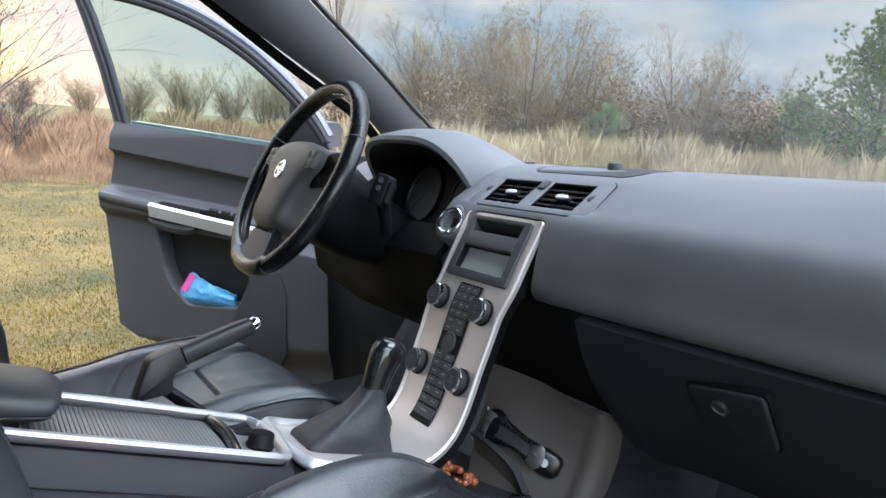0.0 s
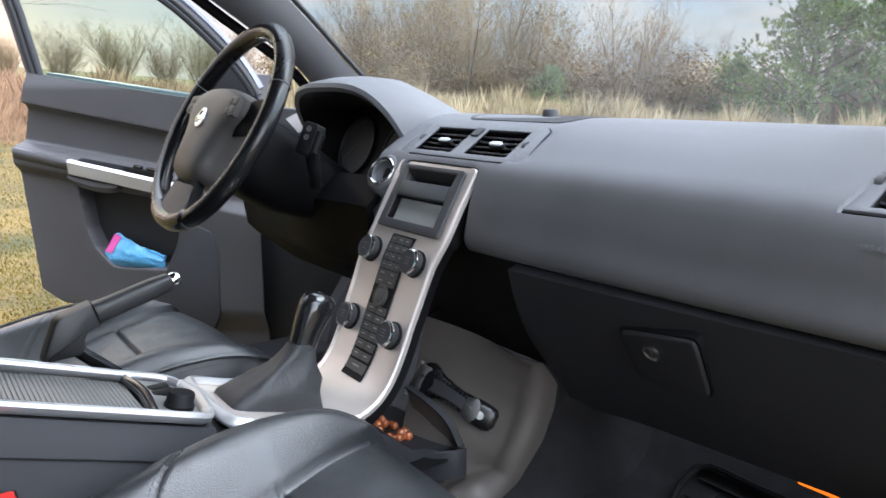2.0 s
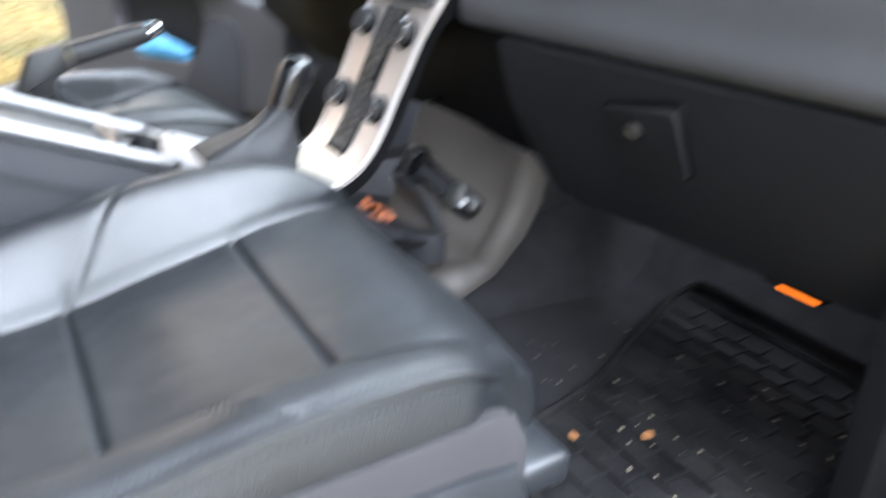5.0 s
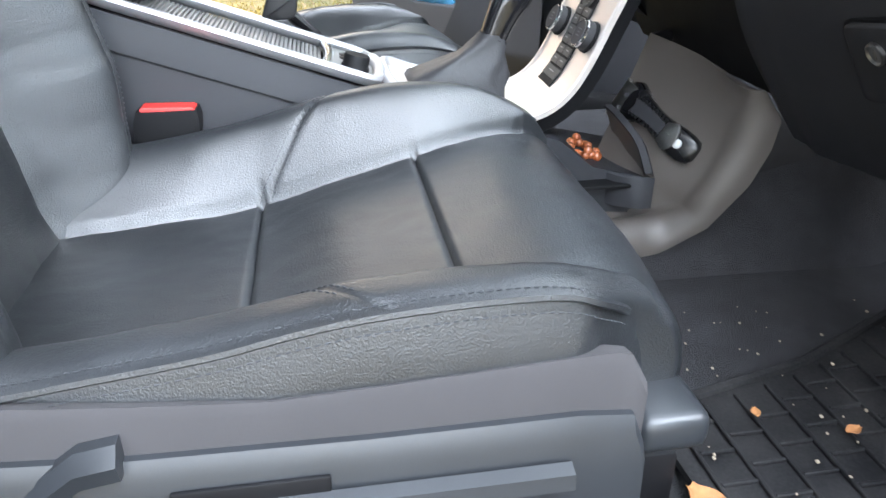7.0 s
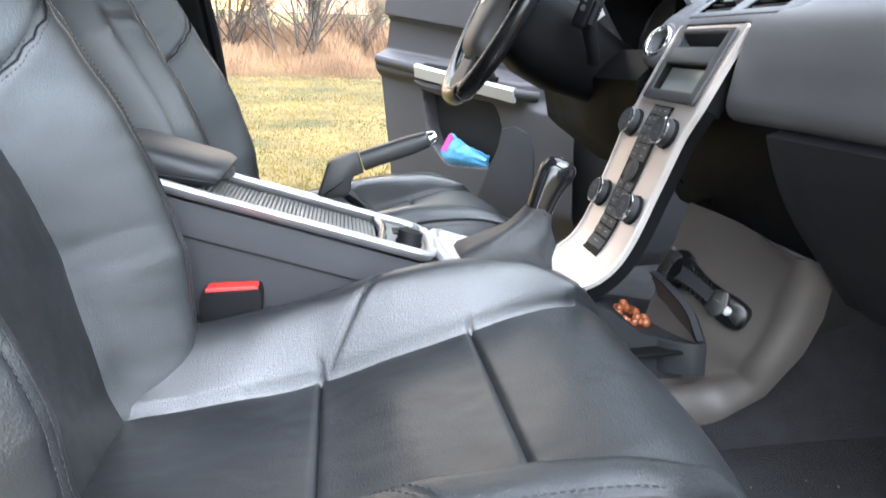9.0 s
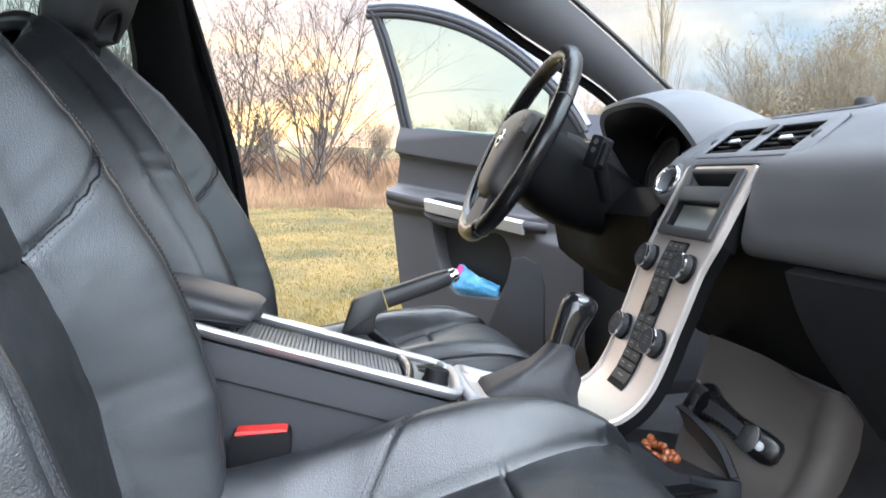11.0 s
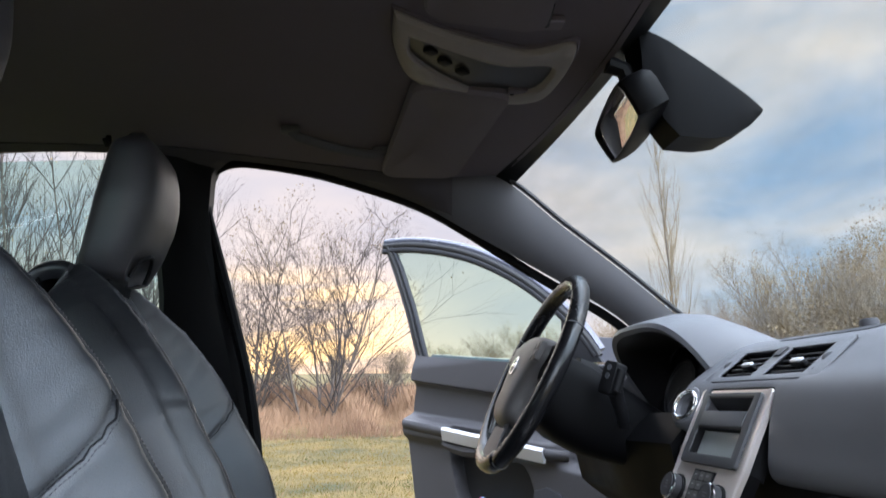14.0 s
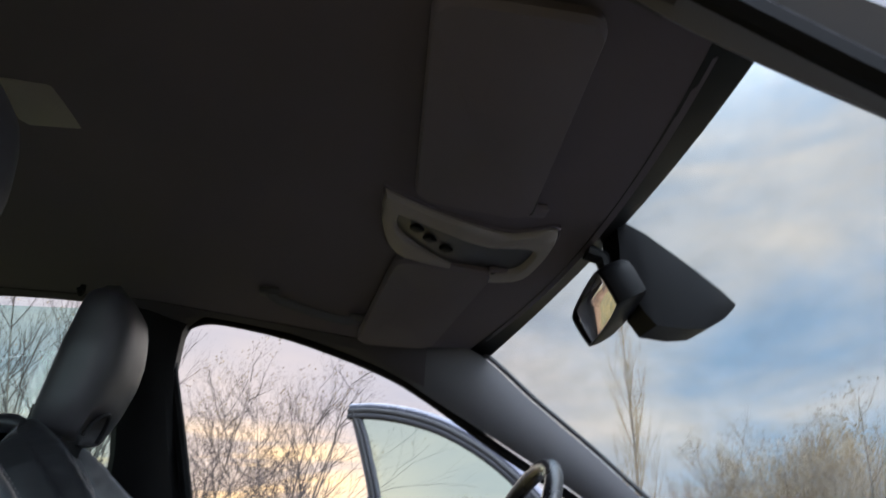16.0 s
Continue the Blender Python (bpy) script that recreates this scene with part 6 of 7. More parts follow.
tagged(dseat, "black leather driver's seat behind the steering wheel")

buckle = thing("seat_belt_buckle", "black seat belt buckle with a red release button", "seat belt buckle")
part("housing", loft([[Vector((0.118 + dx * k, -0.645 + dy * k + oy, z)) for dx, dy in ((-0.016, -0.036), (0.016, -0.036), (0.019, 0), (0.016, 0.036), (-0.016, 0.036), (-0.019, 0))] for z, k, oy in ((0.40, 0.8, -0.02), (0.49, 0.95, -0.005), (0.545, 1.0, 0.0), (0.556, 0.92, 0.001))]), BLACK, buckle, "black plastic housing")
part("release_button", loft([[Vector((0.118 + dx * k, -0.643 + dy * k, z - 0.03 * dy * k)) for dx, dy in ((-0.012, -0.030), (0.012, -0.030), (0.012, 0.030), (-0.012, 0.030))] for z, k in ((0.548, 1.0), (0.5575, 1.0), (0.5595, 0.90))]), RED, buckle, "bright red release button")

# ---------------------------------------------------------------- driver's door, standing open
TH = radians(48)
DD, DM = Vector((-math.sin(TH), -math.cos(TH), 0)), Vector((math.cos(TH), -math.sin(TH), 0))
dm = basis((-0.80, 0.40, 0), DD, (0, 0, 1), DM)           # local: x along the door, y up, z towards the cabin
door = tagged(new("door_1"), "open driver's door with grey plastic trim and a raised window", "car door", kind="structure")


def belt(s):
    return lerp(0.915, 1.015, (s - 0.30) / 0.76)


def bottom(s):
    return table([0.0, 0.40, 0.6, 1.0, 1.08], [0.17, 0.178, 0.215, 0.30, 0.34], s)


outline = [(0.05, belt(0.05)), (0.5, belt(0.5)), (1.055, belt(1.055)), (1.075, 0.93), (1.098, 0.80), (1.100, 0.72), (1.085, 0.55), (1.085, 0.40), (1.075, 0.335), (1.0, 0.30), (0.80, 0.255), (0.60, 0.215), (0.42, 0.178), (0.05, 0.17)]
part("outer_skin", extr(outline, 0.05, dm @ Matrix.Translation((0, 0, -0.055)), 0.01), PAINT, door, "grey painted outer skin")
part("shell", extr([(x - (0.012 if x > 0.9 else 0), y - (0.008 if y > 0.9 else -0.015)) for x, y in outline], 0.06, dm @ Matrix.Translation((0, 0, -0.006)), 0.004), SEAL, door, "black door edge with rubber seal")


def slant(s):
    """The armrest climbs towards the door's rear edge."""
    return 0.15 * (s - 0.88) - 0.012


def waist(s):
    return 0.884 + 0.17 * (s - 0.86)


def trim_pt(s, z):
    """Height of the inner trim over the door's plane."""
    h = 0.012
    h += 0.030 * smooth(-0.012, 0.010, z - waist(s)) * (1 - 0.5 * smooth(0.96, 1.02, z))                 # belt pad
    h += 0.055 * smooth(0.700, 0.735, z - slant(s)) * (1 - smooth(0.772, 0.800, z - slant(s))) * smooth(0.44, 0.54, s)
    h += 0.030 * (1 - smooth(0.70, 0.735, z - slant(s))) * smooth(0.25, 0.34, z)
    return h


def pocket(s, z):
    """1 inside the hollow of the map pocket."""
    left = table([0.44, 0.50, 0.56, 0.70], [0.80, 0.86, 0.885, 0.905], z)
    right = table([0.42, 0.56, 0.62, 0.70], [0.615, 0.590, 0.605, 0.66], z)
    return smooth(right - 0.006, right + 0.012, s) * (1 - smooth(left - 0.01, left + 0.006, s)) * smooth(0.444, 0.462, z) * (1 - smooth(0.690, 0.702, z - slant(s)))


def panel_uv(u, v):
    s = lerp(0.34, 1.075, u)
    lo, hi = bottom(s) + 0.03, belt(s) - 0.004
    gz = waist(s)
    z = lerp(lo, gz, v / 0.8) if v < 0.8 else lerp(gz, hi, (v - 0.8) / 0.2)
    rear = table([0.33, 0.45, 0.72, 0.80, 1.0], [1.062, 1.070, 1.092, 1.094, 1.050], z)
    s = min(s, rear) if s < 1.0 else lerp(1.0, rear, (s - 1.0) / 0.075)
    h = trim_pt(s, z) - 0.060 * pocket(s, z)
    h -= 0.010 * math.exp(-((z - gz) / 0.0035) ** 2)
    return dm @ Vector((s, z, h))


part("inner_trim", sheet(panel_uv, 130, 150, -0.004), DOORTRIM, door, "grey-violet moulded plastic trim with map pocket", 50)
part("arm_band", sweep(catmull([dm @ Vector((s, lerp(0.742, 0.762, (s - 0.42) / 0.66) + slant(s), 0.062 - 0.04 * (s < 0.5))) for s in (0.47, 0.53, 0.6, 0.8, 0.95, 1.04, 1.085)], 40), 0.020, 12, flat=0.75), DOORTRIM, door, "padded grey armrest")
bar = part("arm_insert", loft([[dm @ Vector((s, z0 + dz + slant(s), 0.078 + h)) for dz, h in ((-0.022, -0.010), (-0.022, 0.002), (0.012, 0.006), (0.020, -0.004), (0.020, -0.02))] for s, z0 in [(lerp(0.52, 0.905, k / 12), lerp(0.744, 0.756, k / 12)) for k in range(13)]]), SILVER, door, "satin silver pull handle strip")
part("window_switch", box((0, 0, 0), (0.15, 0.018, 0.016), 0.004, dm @ Matrix.Translation((0.66, 0.776 + slant(0.66), 0.066)) @ Matrix.Rotation(0.15, 4, "Z")), BLACK, bar, "black window switch block")
for k in range(3):
    part("rocker", box((0, 0, 0), (0.028, 0.016, 0.010), 0.003, dm @ Matrix.Translation((0.61 + 0.04 * k, 0.786 + slant(0.61 + 0.04 * k), 0.066)) @ Matrix.Rotation(0.15, 4, "Z") @ Matrix.Rotation(0.3, 4, "X")), GLOSS, bar)
part("pull_cup", extr(rrect(0.16, 0.020, 0.008), 0.004, dm @ Matrix.Translation((0.80, 0.779 + slant(0.80), 0.062)) @ Matrix.Rotation(0.15, 4, "Z") @ Matrix.Rotation(radians(-70), 4, "X"), 0), BLACK, door, "dark pull cup")
part("lower_cup", loft([[dm @ Vector((lerp(0.755, 0.915, k / 14), 0.728 + slant(lerp(0.755, 0.915, k / 14)) - dz * (0.35 + 0.65 * math.sin(math.pi * k / 14) ** 0.6), h)) for dz, h in ((0.0, 0.045), (0.004, 0.072), (0.018, 0.074), (0.034, 0.066), (0.040, 0.045))] for k in range(15)]), DOORTRIM, door)
# inside release
hm = dm @ Matrix.Translation((0.632, 0.884, 0.026)) @ Matrix.Rotation(0.15, 4, "Z")
part("handle_bowl", extr(rrect(0.135, 0.058, 0.026), 0.012, hm @ Matrix.Translation((-0.015, 0, 0)), 0.004), BLACK, door, "dark oval handle bowl")
part("door_handle", loft([[hm @ Vector((x, y, h)) for y, h in ((-w, 0.004), (-w * 0.6, 0.012), (w * 0.6, 0.012), (w, 0.004))] for x, w in ((0.030, 0.008), (0.022, 0.018), (0.005, 0.019), (-0.01, 0.012), (-0.035, 0.009), (-0.05, 0.008))]), SILVER, door, "satin silver release handle")
# speaker panel in front of the pocket
part("speaker_panel", extr([(0.505, 0.262), (0.475, 0.32), (0.470, 0.50), (0.490, 0.565), (0.54, 0.585), (0.585, 0.575), (0.600, 0.52), (0.640, 0.44), (0.690, 0.345), (0.700, 0.30)], 0.02, dm @ Matrix.Translation((0, 0, 0.048)), 0.004), GREY, door, "dark speaker panel at the front of the door")
# window frame: outer arch, rear upright, inner lip
TOPF = [(0.325, 0.930), (0.385, 1.030), (0.470, 1.125), (0.600, 1.235), (0.760, 1.330), (0.920, 1.392), (1.080, 1.432), (1.205, 1.448)]
top = catmull([(s, z, 0) for s, z in TOPF], 40)
for off, r, mt, nm in ((0.0, 0.014, PAINT, "frame_outer"), (-0.016, 0.011, SEAL, "frame_seal"), (-0.034, 0.012, LOWER, "frame_inner")):
    part(nm, sweep([dm @ Vector((p.x + (0.004 if off < -0.02 else 0) * 0, p.y + off * 1.05, -0.01 + (0.012 if off < 0 else 0))) for p in top if p.y + off > 0.95], r, 10), mt, door)
for off, r, mt, nm in ((0.0, 0.012, PAINT, "frame_outer"), (-0.020, 0.012, SEAL, "frame_seal"), (-0.040, 0.010, LOWER, "frame_inner")):
    part(nm, sweep([dm @ Vector((s + off, z, -0.01 + (0.012 if off < 0 else 0))) for s, z in ((1.205, 1.448 if off == 0 else 1.43), (1.16, 1.33), (1.11, 1.18), (1.065, 1.00))], r, 10), mt, door)
pane = part("pane", extr([(0.36, belt(0.36) - 0.01)] + [(p.x, p.y - 0.03) for p in top[4:]] + [(1.165, 1.41), (1.10, 1.24), (1.045, belt(1.045) - 0.01)], 0.004, dm @ Matrix.Translation((0, 0, -0.006)), 0), TINTED, door, "green-tinted side window")
pane.visible_shadow = False
part("mirror_corner", extr([(0.335, 0.93), (0.39, 1.03), (0.455, 1.10), (0.475, 0.945)], 0.012, dm @ Matrix.Translation((0, 0, 0.010)), 0.003), LOWER, door, "black mirror triangle")
part("door_mirror", loft([[dm @ Vector((s, z, h)) for s, z in ((0.395 + 0.02 * k, 0.935), (0.395, 1.01 - 0.02 * k), (0.46, 1.02 - 0.02 * k), (0.475, 0.94))] for h, k in ((-0.07, 0), (-0.20, 0), (-0.23, 1))]), PAINT, door, "grey exterior mirror")
part("sill_screw", lathe([(0.004, 0), (0.004, 0.002), (0, 0.002)], dm @ Matrix.Translation((1.05, 0.36, 0.03)), 10), STEEL, door)

# the passenger's door stands open wider
tagged(copy_thing(door, Matrix.Translation((0.80, 0.40, 0)) @ Matrix.Rotation(radians(22), 4, "Z") @ Matrix.Translation((-0.80, -0.40, 0)) @ Matrix.Diagonal((-1, 1, 1, 1))), "open passenger door with grey plastic trim and a raised window", "car door", kind="structure").name = "door_2"

# blue packet in the map pocket
packet = thing("snack_packet", "crumpled light blue packet with pink corner in door pocket", "packet")


def packet_pt(u, v):
    """Three-cornered packet: the tip stands up, the long edge lies on the pocket's floor."""
    a, b, c = Vector((0.806, 0.545)), Vector((0.655, 0.440)), Vector((0.872, 0.446))
    p = c.lerp(b, u).lerp(a.lerp(Vector((0.655, 0.482)), u), v)
    w = math.sin(math.pi * min(max(u, 0.02), 0.98)) * math.sin(math.pi * min(max(v, 0.05), 0.95))
    h = 0.030 + 0.020 * w + 0.0035 * noise.noise(Vector((u * 6, v * 5, 1))) + 0.0012 * noise.noise(Vector((u * 17, v * 12, 4)))
    return dm @ Vector((p.x, p.y + 0.004 * noise.noise(Vector((u * 9, v * 3, 5))), h))


part("film", sheet(packet_pt, 30, 16, 0.012), BLUEBAG, packet, "crumpled light blue film")
part("pink_corner", sheet(lambda u, v: packet_pt(u * 0.13, lerp(0.45, 1.0, v)) + DM * 0.003, 6, 8, 0.003), PINK, packet, "pink corner")

# ---------------------------------------------------------------- roof fittings
lamp = thing("roof_lamp", "pale overhead lamp console with a smoked lens, switched off", "roof lamp")


LAMP_OUT = [(0.099, -0.460), (-0.001, -0.456), (-0.102, -0.423), (-0.144, -0.339), (-0.158, -0.257), (-0.135, -0.202), (-0.050, -0.187), (0.038, -0.190), (0.060, -0.208), (0.030, -0.262), (0.049, -0.331), (0.067, -0.393)]
LAMP_IN = [(0.046, -0.436), (-0.008, -0.432), (-0.057, -0.392), (-0.100, -0.332), (-0.112, -0.278), (-0.098, -0.224), (-0.050, -0.210), (-0.012, -0.212), (-0.002, -0.232), (-0.010, -0.290), (0.010, -0.344), (0.032, -0.398)]


def lamp_ring(k, h):
    """k from 0 at the outer edge to 1 at the lens opening; past 1 it closes in on the middle."""
    a, b = (catmull([(x, y, 0) for x, y in q + q[:1]], 61)[:-1] for q in (LAMP_OUT, LAMP_IN))
    mid = sum(b, Vector()) / len(b)
    pts = [p.lerp(q, k) if k <= 1 else q.lerp(mid, k - 1) for p, q in zip(a, b)]
    return [(p.x, p.y, roof_z(p.x, p.y) - h) for p in pts]


part("surround", loft([lamp_ring(0, -0.004), lamp_ring(0.02, 0.007), lamp_ring(0.16, 0.013), lamp_ring(0.5, 0.016), lamp_ring(0.9, 0.016), lamp_ring(1.0, 0.013), lamp_ring(1.03, 0.002)], True, False), CREAM, lamp, "grey-beige plastic surround")
part("rim", loft([lamp_ring(-0.16, -0.003), lamp_ring(-0.13, 0.003), lamp_ring(-0.04, 0.005), lamp_ring(-0.01, 0.000)], True, False), CLOTH, lamp, "soft headliner lip round the console")
part("lens", loft([lamp_ring(0.98, 0.006), lamp_ring(1.2, 0.0065), lamp_ring(1.9, 0.007)]), LENS, lamp, "smoked lens")
for k, (x, y) in enumerate(((0.005, -0.402), (-0.022, -0.378), (-0.046, -0.348))):
    part("lamp_switch", box((0, 0, 0), (0.020, 0.016, 0.008), 0.002, Matrix.Translation((x, y, roof_z(x, y) - 0.009)) @ Matrix.Rotation(-0.7, 4, "Z")), BLACK, lamp, "black lamp switch")


def visor(cx, w, lab):
    v = thing("sun_visor", lab, "sun visor", "sun visors")
    def vp(k, h):
        return [(x * k + cx, -0.338 + y * k - 0.10 * (abs(cx + x) - 0.11), roof_z(cx + x, -0.352 + y) - 0.004 - h) for x, y in rrect(w, 0.165, 0.03)]
    part("flap", loft([vp(0.97, -0.004), vp(1.0, 0.002), vp(1.0, 0.012), vp(0.97, 0.018), vp(0.7, 0.019), vp(0.3, 0.019)]), VISOR, v, "soft grey vinyl flap")
    sx = -math.copysign(1, cx)
    x0 = cx + sx * w * 0.36
    part("hinge_pin", sweep([(x0, -0.262, roof_z(x0, -0.26) - 0.008), (x0 + sx * 0.05, -0.256, roof_z(x0, -0.25) - 0.008)], 0.006, 8), BLACK, v, "black hinge pin")
    part("hinge_clip", box((x0 + sx * 0.05, -0.248, roof_z(x0, -0.25) - 0.006), (0.026, 0.034, 0.012), 0.004), VISOR, v)
    return v


visor(-0.310, 0.42, "folded grey vinyl sun visor above the driver")
visor(0.315, 0.42, "folded grey vinyl sun visor above the passenger seat")


def grab(sx, y0, y1):
    g = thing("grab_handle", "folded grey grab handle on the roof rail", "grab handle")

    def at(k, drop):
        x, y = lerp(0.378, 0.428, k), lerp(y0, y1, k)
        return (sx * x, y, roof_z(x, y) - drop)

    pts = catmull([at(0, 0.004), at(0.10, 0.016), at(0.22, 0.020), at(0.5, 0.022), at(0.78, 0.020), at(0.90, 0.016), at(1, 0.004)], 40)
    part("bar", sweep(pts, 0.010, 10, flat=0.7), PILLAR, g, "smooth grey bar")
    for k in (0.03, 0.97):
        part("end_cap", box(at(k, 0.006), (0.030, 0.040, 0.014), 0.006), PILLAR, g)
    return g


grab(-1, -0.645, -0.455)
hook = thing("coat_hook", "small dark coat hook on the roof rail", "coat hook")
part("hook", sweep([(-0.50, -1.02, roof_z(0.5, -1.02) - 0.002), (-0.50, -1.02, roof_z(0.5, -1.02) - 0.018), (-0.49, -1.02, roof_z(0.5, -1.02) - 0.024), (-0.48, -1.02, roof_z(0.5, -1.02) - 0.016)], 0.006, 8), BLACK, hook)
rearlamp = thing("rear_reading_lamp", "flat pale reading lamp lens in the headliner", "reading lamp")
part("lens", extr([(-0.050, -0.052), (0.040, -0.050), (0.052, -0.040), (0.052, 0.036), (0.040, 0.048), (-0.048, 0.044)], 0.008, facing((0.130, -0.905, roof_z(0.13, -0.905) - 0.003), (0, 0, -1), (0, 1, 0)), 0.003), CREAM, rearlamp)

# inside mirror with its black foot on the windscreen
mirror = thing("rear_view_mirror", "black rear view mirror on a wedge-shaped foot at the windscreen", "rear view mirror")
foot = []
for y, zt, zb, w in ((-0.088, 1.392, 1.300, 0.030), (-0.062, 1.375, 1.240, 0.036), (-0.045, 1.362, 1.216, 0.040), (0.0, 1.328, 1.211, 0.040), (0.035, 1.302, 1.214, 0.038), (0.07, 1.276, 1.232, 0.034), (0.094, 1.259, 1.252, 0.026)):
    foot.append([(w, y, zt), (w * 1.05, y, lerp(zt, zb, 0.5)), (w * 0.8, y, zb), (-w * 0.8, y, zb), (-w * 1.05, y, lerp(zt, zb, 0.5)), (-w, y, zt)])
part("foot", loft(foot), DARKTRIM, mirror, "black wedge-shaped sensor cover")
part("arm", sweep([(0, -0.13, roof_z(0, -0.13) - 0.006), (0.0, -0.105, 1.335), (0, -0.095, 1.30)], 0.014, 10), BLACK, mirror, "black arm")
mm = facing((-0.028, -0.113, 1.258), (-0.147, -0.890, -0.425))
shape = [(0.112, 0.012), (0.102, 0.029), (0.05, 0.034), (-0.05, 0.034), (-0.102, 0.029), (-0.112, 0.012), (-0.108, -0.022), (-0.094, -0.030), (0, -0.034), (0.094, -0.030), (0.108, -0.022)]
shape = curve2(shape + shape[:1], 45)[:-1]
part("housing", loft([[mm @ Vector((x * k, y * k, h)) for x, y in shape] for k, h in ((0.93, 0.003), (0.94, 0.0062), (0.975, 0.0070), (1.02, 0.004), (1.05, -0.004), (1.06, -0.018), (1.03, -0.034), (0.93, -0.046), (0.6, -0.053))]), DARKTRIM, mirror, "black mirror housing")
part("mirror_pane", extr([(x * 0.925, y * 0.925) for x, y in shape], 0.0012, mm @ Matrix.Translation((0, 0, 0.0034)), 0.0002), MIRROR, mirror, "mirror glass")

# ---------------------------------------------------------------- small things
watch = thing("sheathed_multitool", "black leather strap sheath with steel clasps hanging on the tunnel cover", "sheath")
grid_uv = [(i / 40, j / 40) for i in range(41) for j in range(41)]


def nearest_uv(p):
    return min(grid_uv, key=lambda q: (Vector(cover_pt(*q)) - Vector(p)).length)


uv0, uv1 = nearest_uv((0.020, -0.046, 0.514)), nearest_uv((0.142, 0.013, 0.466))
SA, SB = Vector(cover_pt(*uv0)), Vector(cover_pt(*uv1))
SAX = (SB - SA).normalized()
SNO = (Vector((0.50, -0.75, 0.35)) - SAX * SAX.dot(Vector((0.50, -0.75, 0.35)))).normalized()
SAC = SNO.cross(SAX)
SLEN = (SB - SA).length


def on_sheath(s, h=0.0):
    """A frame on the sheath: local x along it, local z away from the cover."""
    k = s / SLEN
    c = Vector(cover_pt(lerp(uv0[0], uv1[0], k), lerp(uv0[1], uv1[1], k)))
    return basis(c + SNO * h, SAX, SAC, SNO)


sec = [(-0.004, 0.031, 0.013), (0.006, 0.033, 0.014), (0.018, 0.027, 0.013), (0.030, 0.0200, 0.012), (0.048, 0.0155, 0.011), (0.066, 0.0150, 0.011), (0.084, 0.0175, 0.012), (0.100, 0.0205, 0.012), (0.116, 0.0205, 0.011), (0.128, 0.0175, 0.009), (0.133, 0.0110, 0.005)]
part("strap", loft([[on_sheath(s, 0.006) @ Vector((0, w * math.copysign(abs(math.cos(a)) ** 0.8, math.cos(a)), t * math.copysign(abs(math.sin(a)) ** 0.6, math.sin(a)))) for a in [2 * math.pi * i / 24 for i in range(24)]] for s, w, t in sec]), RIM, watch, "black laced leather strap")
part("tongue", loft([[on_sheath(s, 0.0165) @ Vector((0, y, h)) for y, h in ((-w, -0.002), (-w * 0.8, 0.0022), (w * 0.8, 0.0022), (w, -0.002))] for s, w in ((0.016, 0.013), (0.030, 0.0120), (0.050, 0.0105), (0.070, 0.0105), (0.086, 0.012))]), LEATHER_SOFT, watch, "worn flat leather tongue")
for sy in (-1, 1):
    for k in range(9):
        part("lace", box((0, 0, 0), (0.0042, 0.0055, 0.0030), 0.001, on_sheath(0.022 + 0.0065 * k, 0.0175) @ Matrix.Translation((0, sy * 0.0118, 0)) @ Matrix.Rotation(sy * 0.5, 4, "Z")), BLACK, watch)
part("clasp", merge(extr(rrect(0.022, 0.050, 0.003), 0.005, on_sheath(0.000, 0.021), 0.001), sweep([on_sheath(-0.012, 0.018) @ Vector((0, y, 0)) for y in (-0.028, 0, 0.030)], 0.0038, 10)), STEEL, watch, "bright steel clasp")
for y in (-0.012, 0.008):
    part("rivet", lathe([(0.0035, 0), (0.0035, 0.001), (0.0015, 0.0012), (0, 0.0004)], on_sheath(0.001, 0.0212) @ Matrix.Translation((0, y, 0)), 12), GREY, watch)
part("buckle_plate", merge(extr([(0.012 * math.cos(a) + 0.004, 0.0195 * math.sin(a)) for a in [radians(-90 + 15 * i) for i in range(13)]] + [(-0.010, 0.014), (-0.010, -0.014)], 0.004, on_sheath(0.088, 0.0215), 0.001), box((-0.002, 0.002, 0.001), (0.012, 0.0022, 0.002), 0.0006, on_sheath(0.088, 0.0215))), STEEL, watch, "steel buckle plate")
part("snap", lathe([(0.0062, 0), (0.0065, 0.003), (0.0045, 0.0045), (0, 0.005)], on_sheath(0.108, 0.018), 18), WHITE, watch, "pale snap button")

beads = thing("bead_bracelet", "reddish brown polished bead bracelet lying in the tray", "bracelet")
rnd = random.Random(4)
for i in range(18):
    a = 2 * math.pi * i / 18
    p = Vector((0.024 + 0.030 * math.cos(a) + rnd.uniform(-0.003, 0.003), -0.103 + 0.017 * math.sin(a) + rnd.uniform(-0.003, 0.003), 0.434 + 0.006 * (1 + math.cos(a * 2)) + (0.006 if i % 3 == 0 else 0)))
    r = rnd.uniform(0.0062, 0.0078)
    bm = bmesh.new()
    bmesh.ops.create_uvsphere(bm, u_segments=12, v_segments=8, radius=r)
    part("bead", moved(bm, Matrix.Translation(p)), AMBER, beads)

# rubber mat with raised ridges in a bonded pattern
rug = thing("floor_mat", "black ribbed rubber floor mat, dirty with crumbs", "floor mat")


def mat_z(y):
    return 0.302 + 0.36 * smooth(0.30, 0.72, y)


def mat_l(y):
    return table([-0.2, 0.043, 0.33, 0.375], [0.44, 0.381, 0.250, 0.262], y)


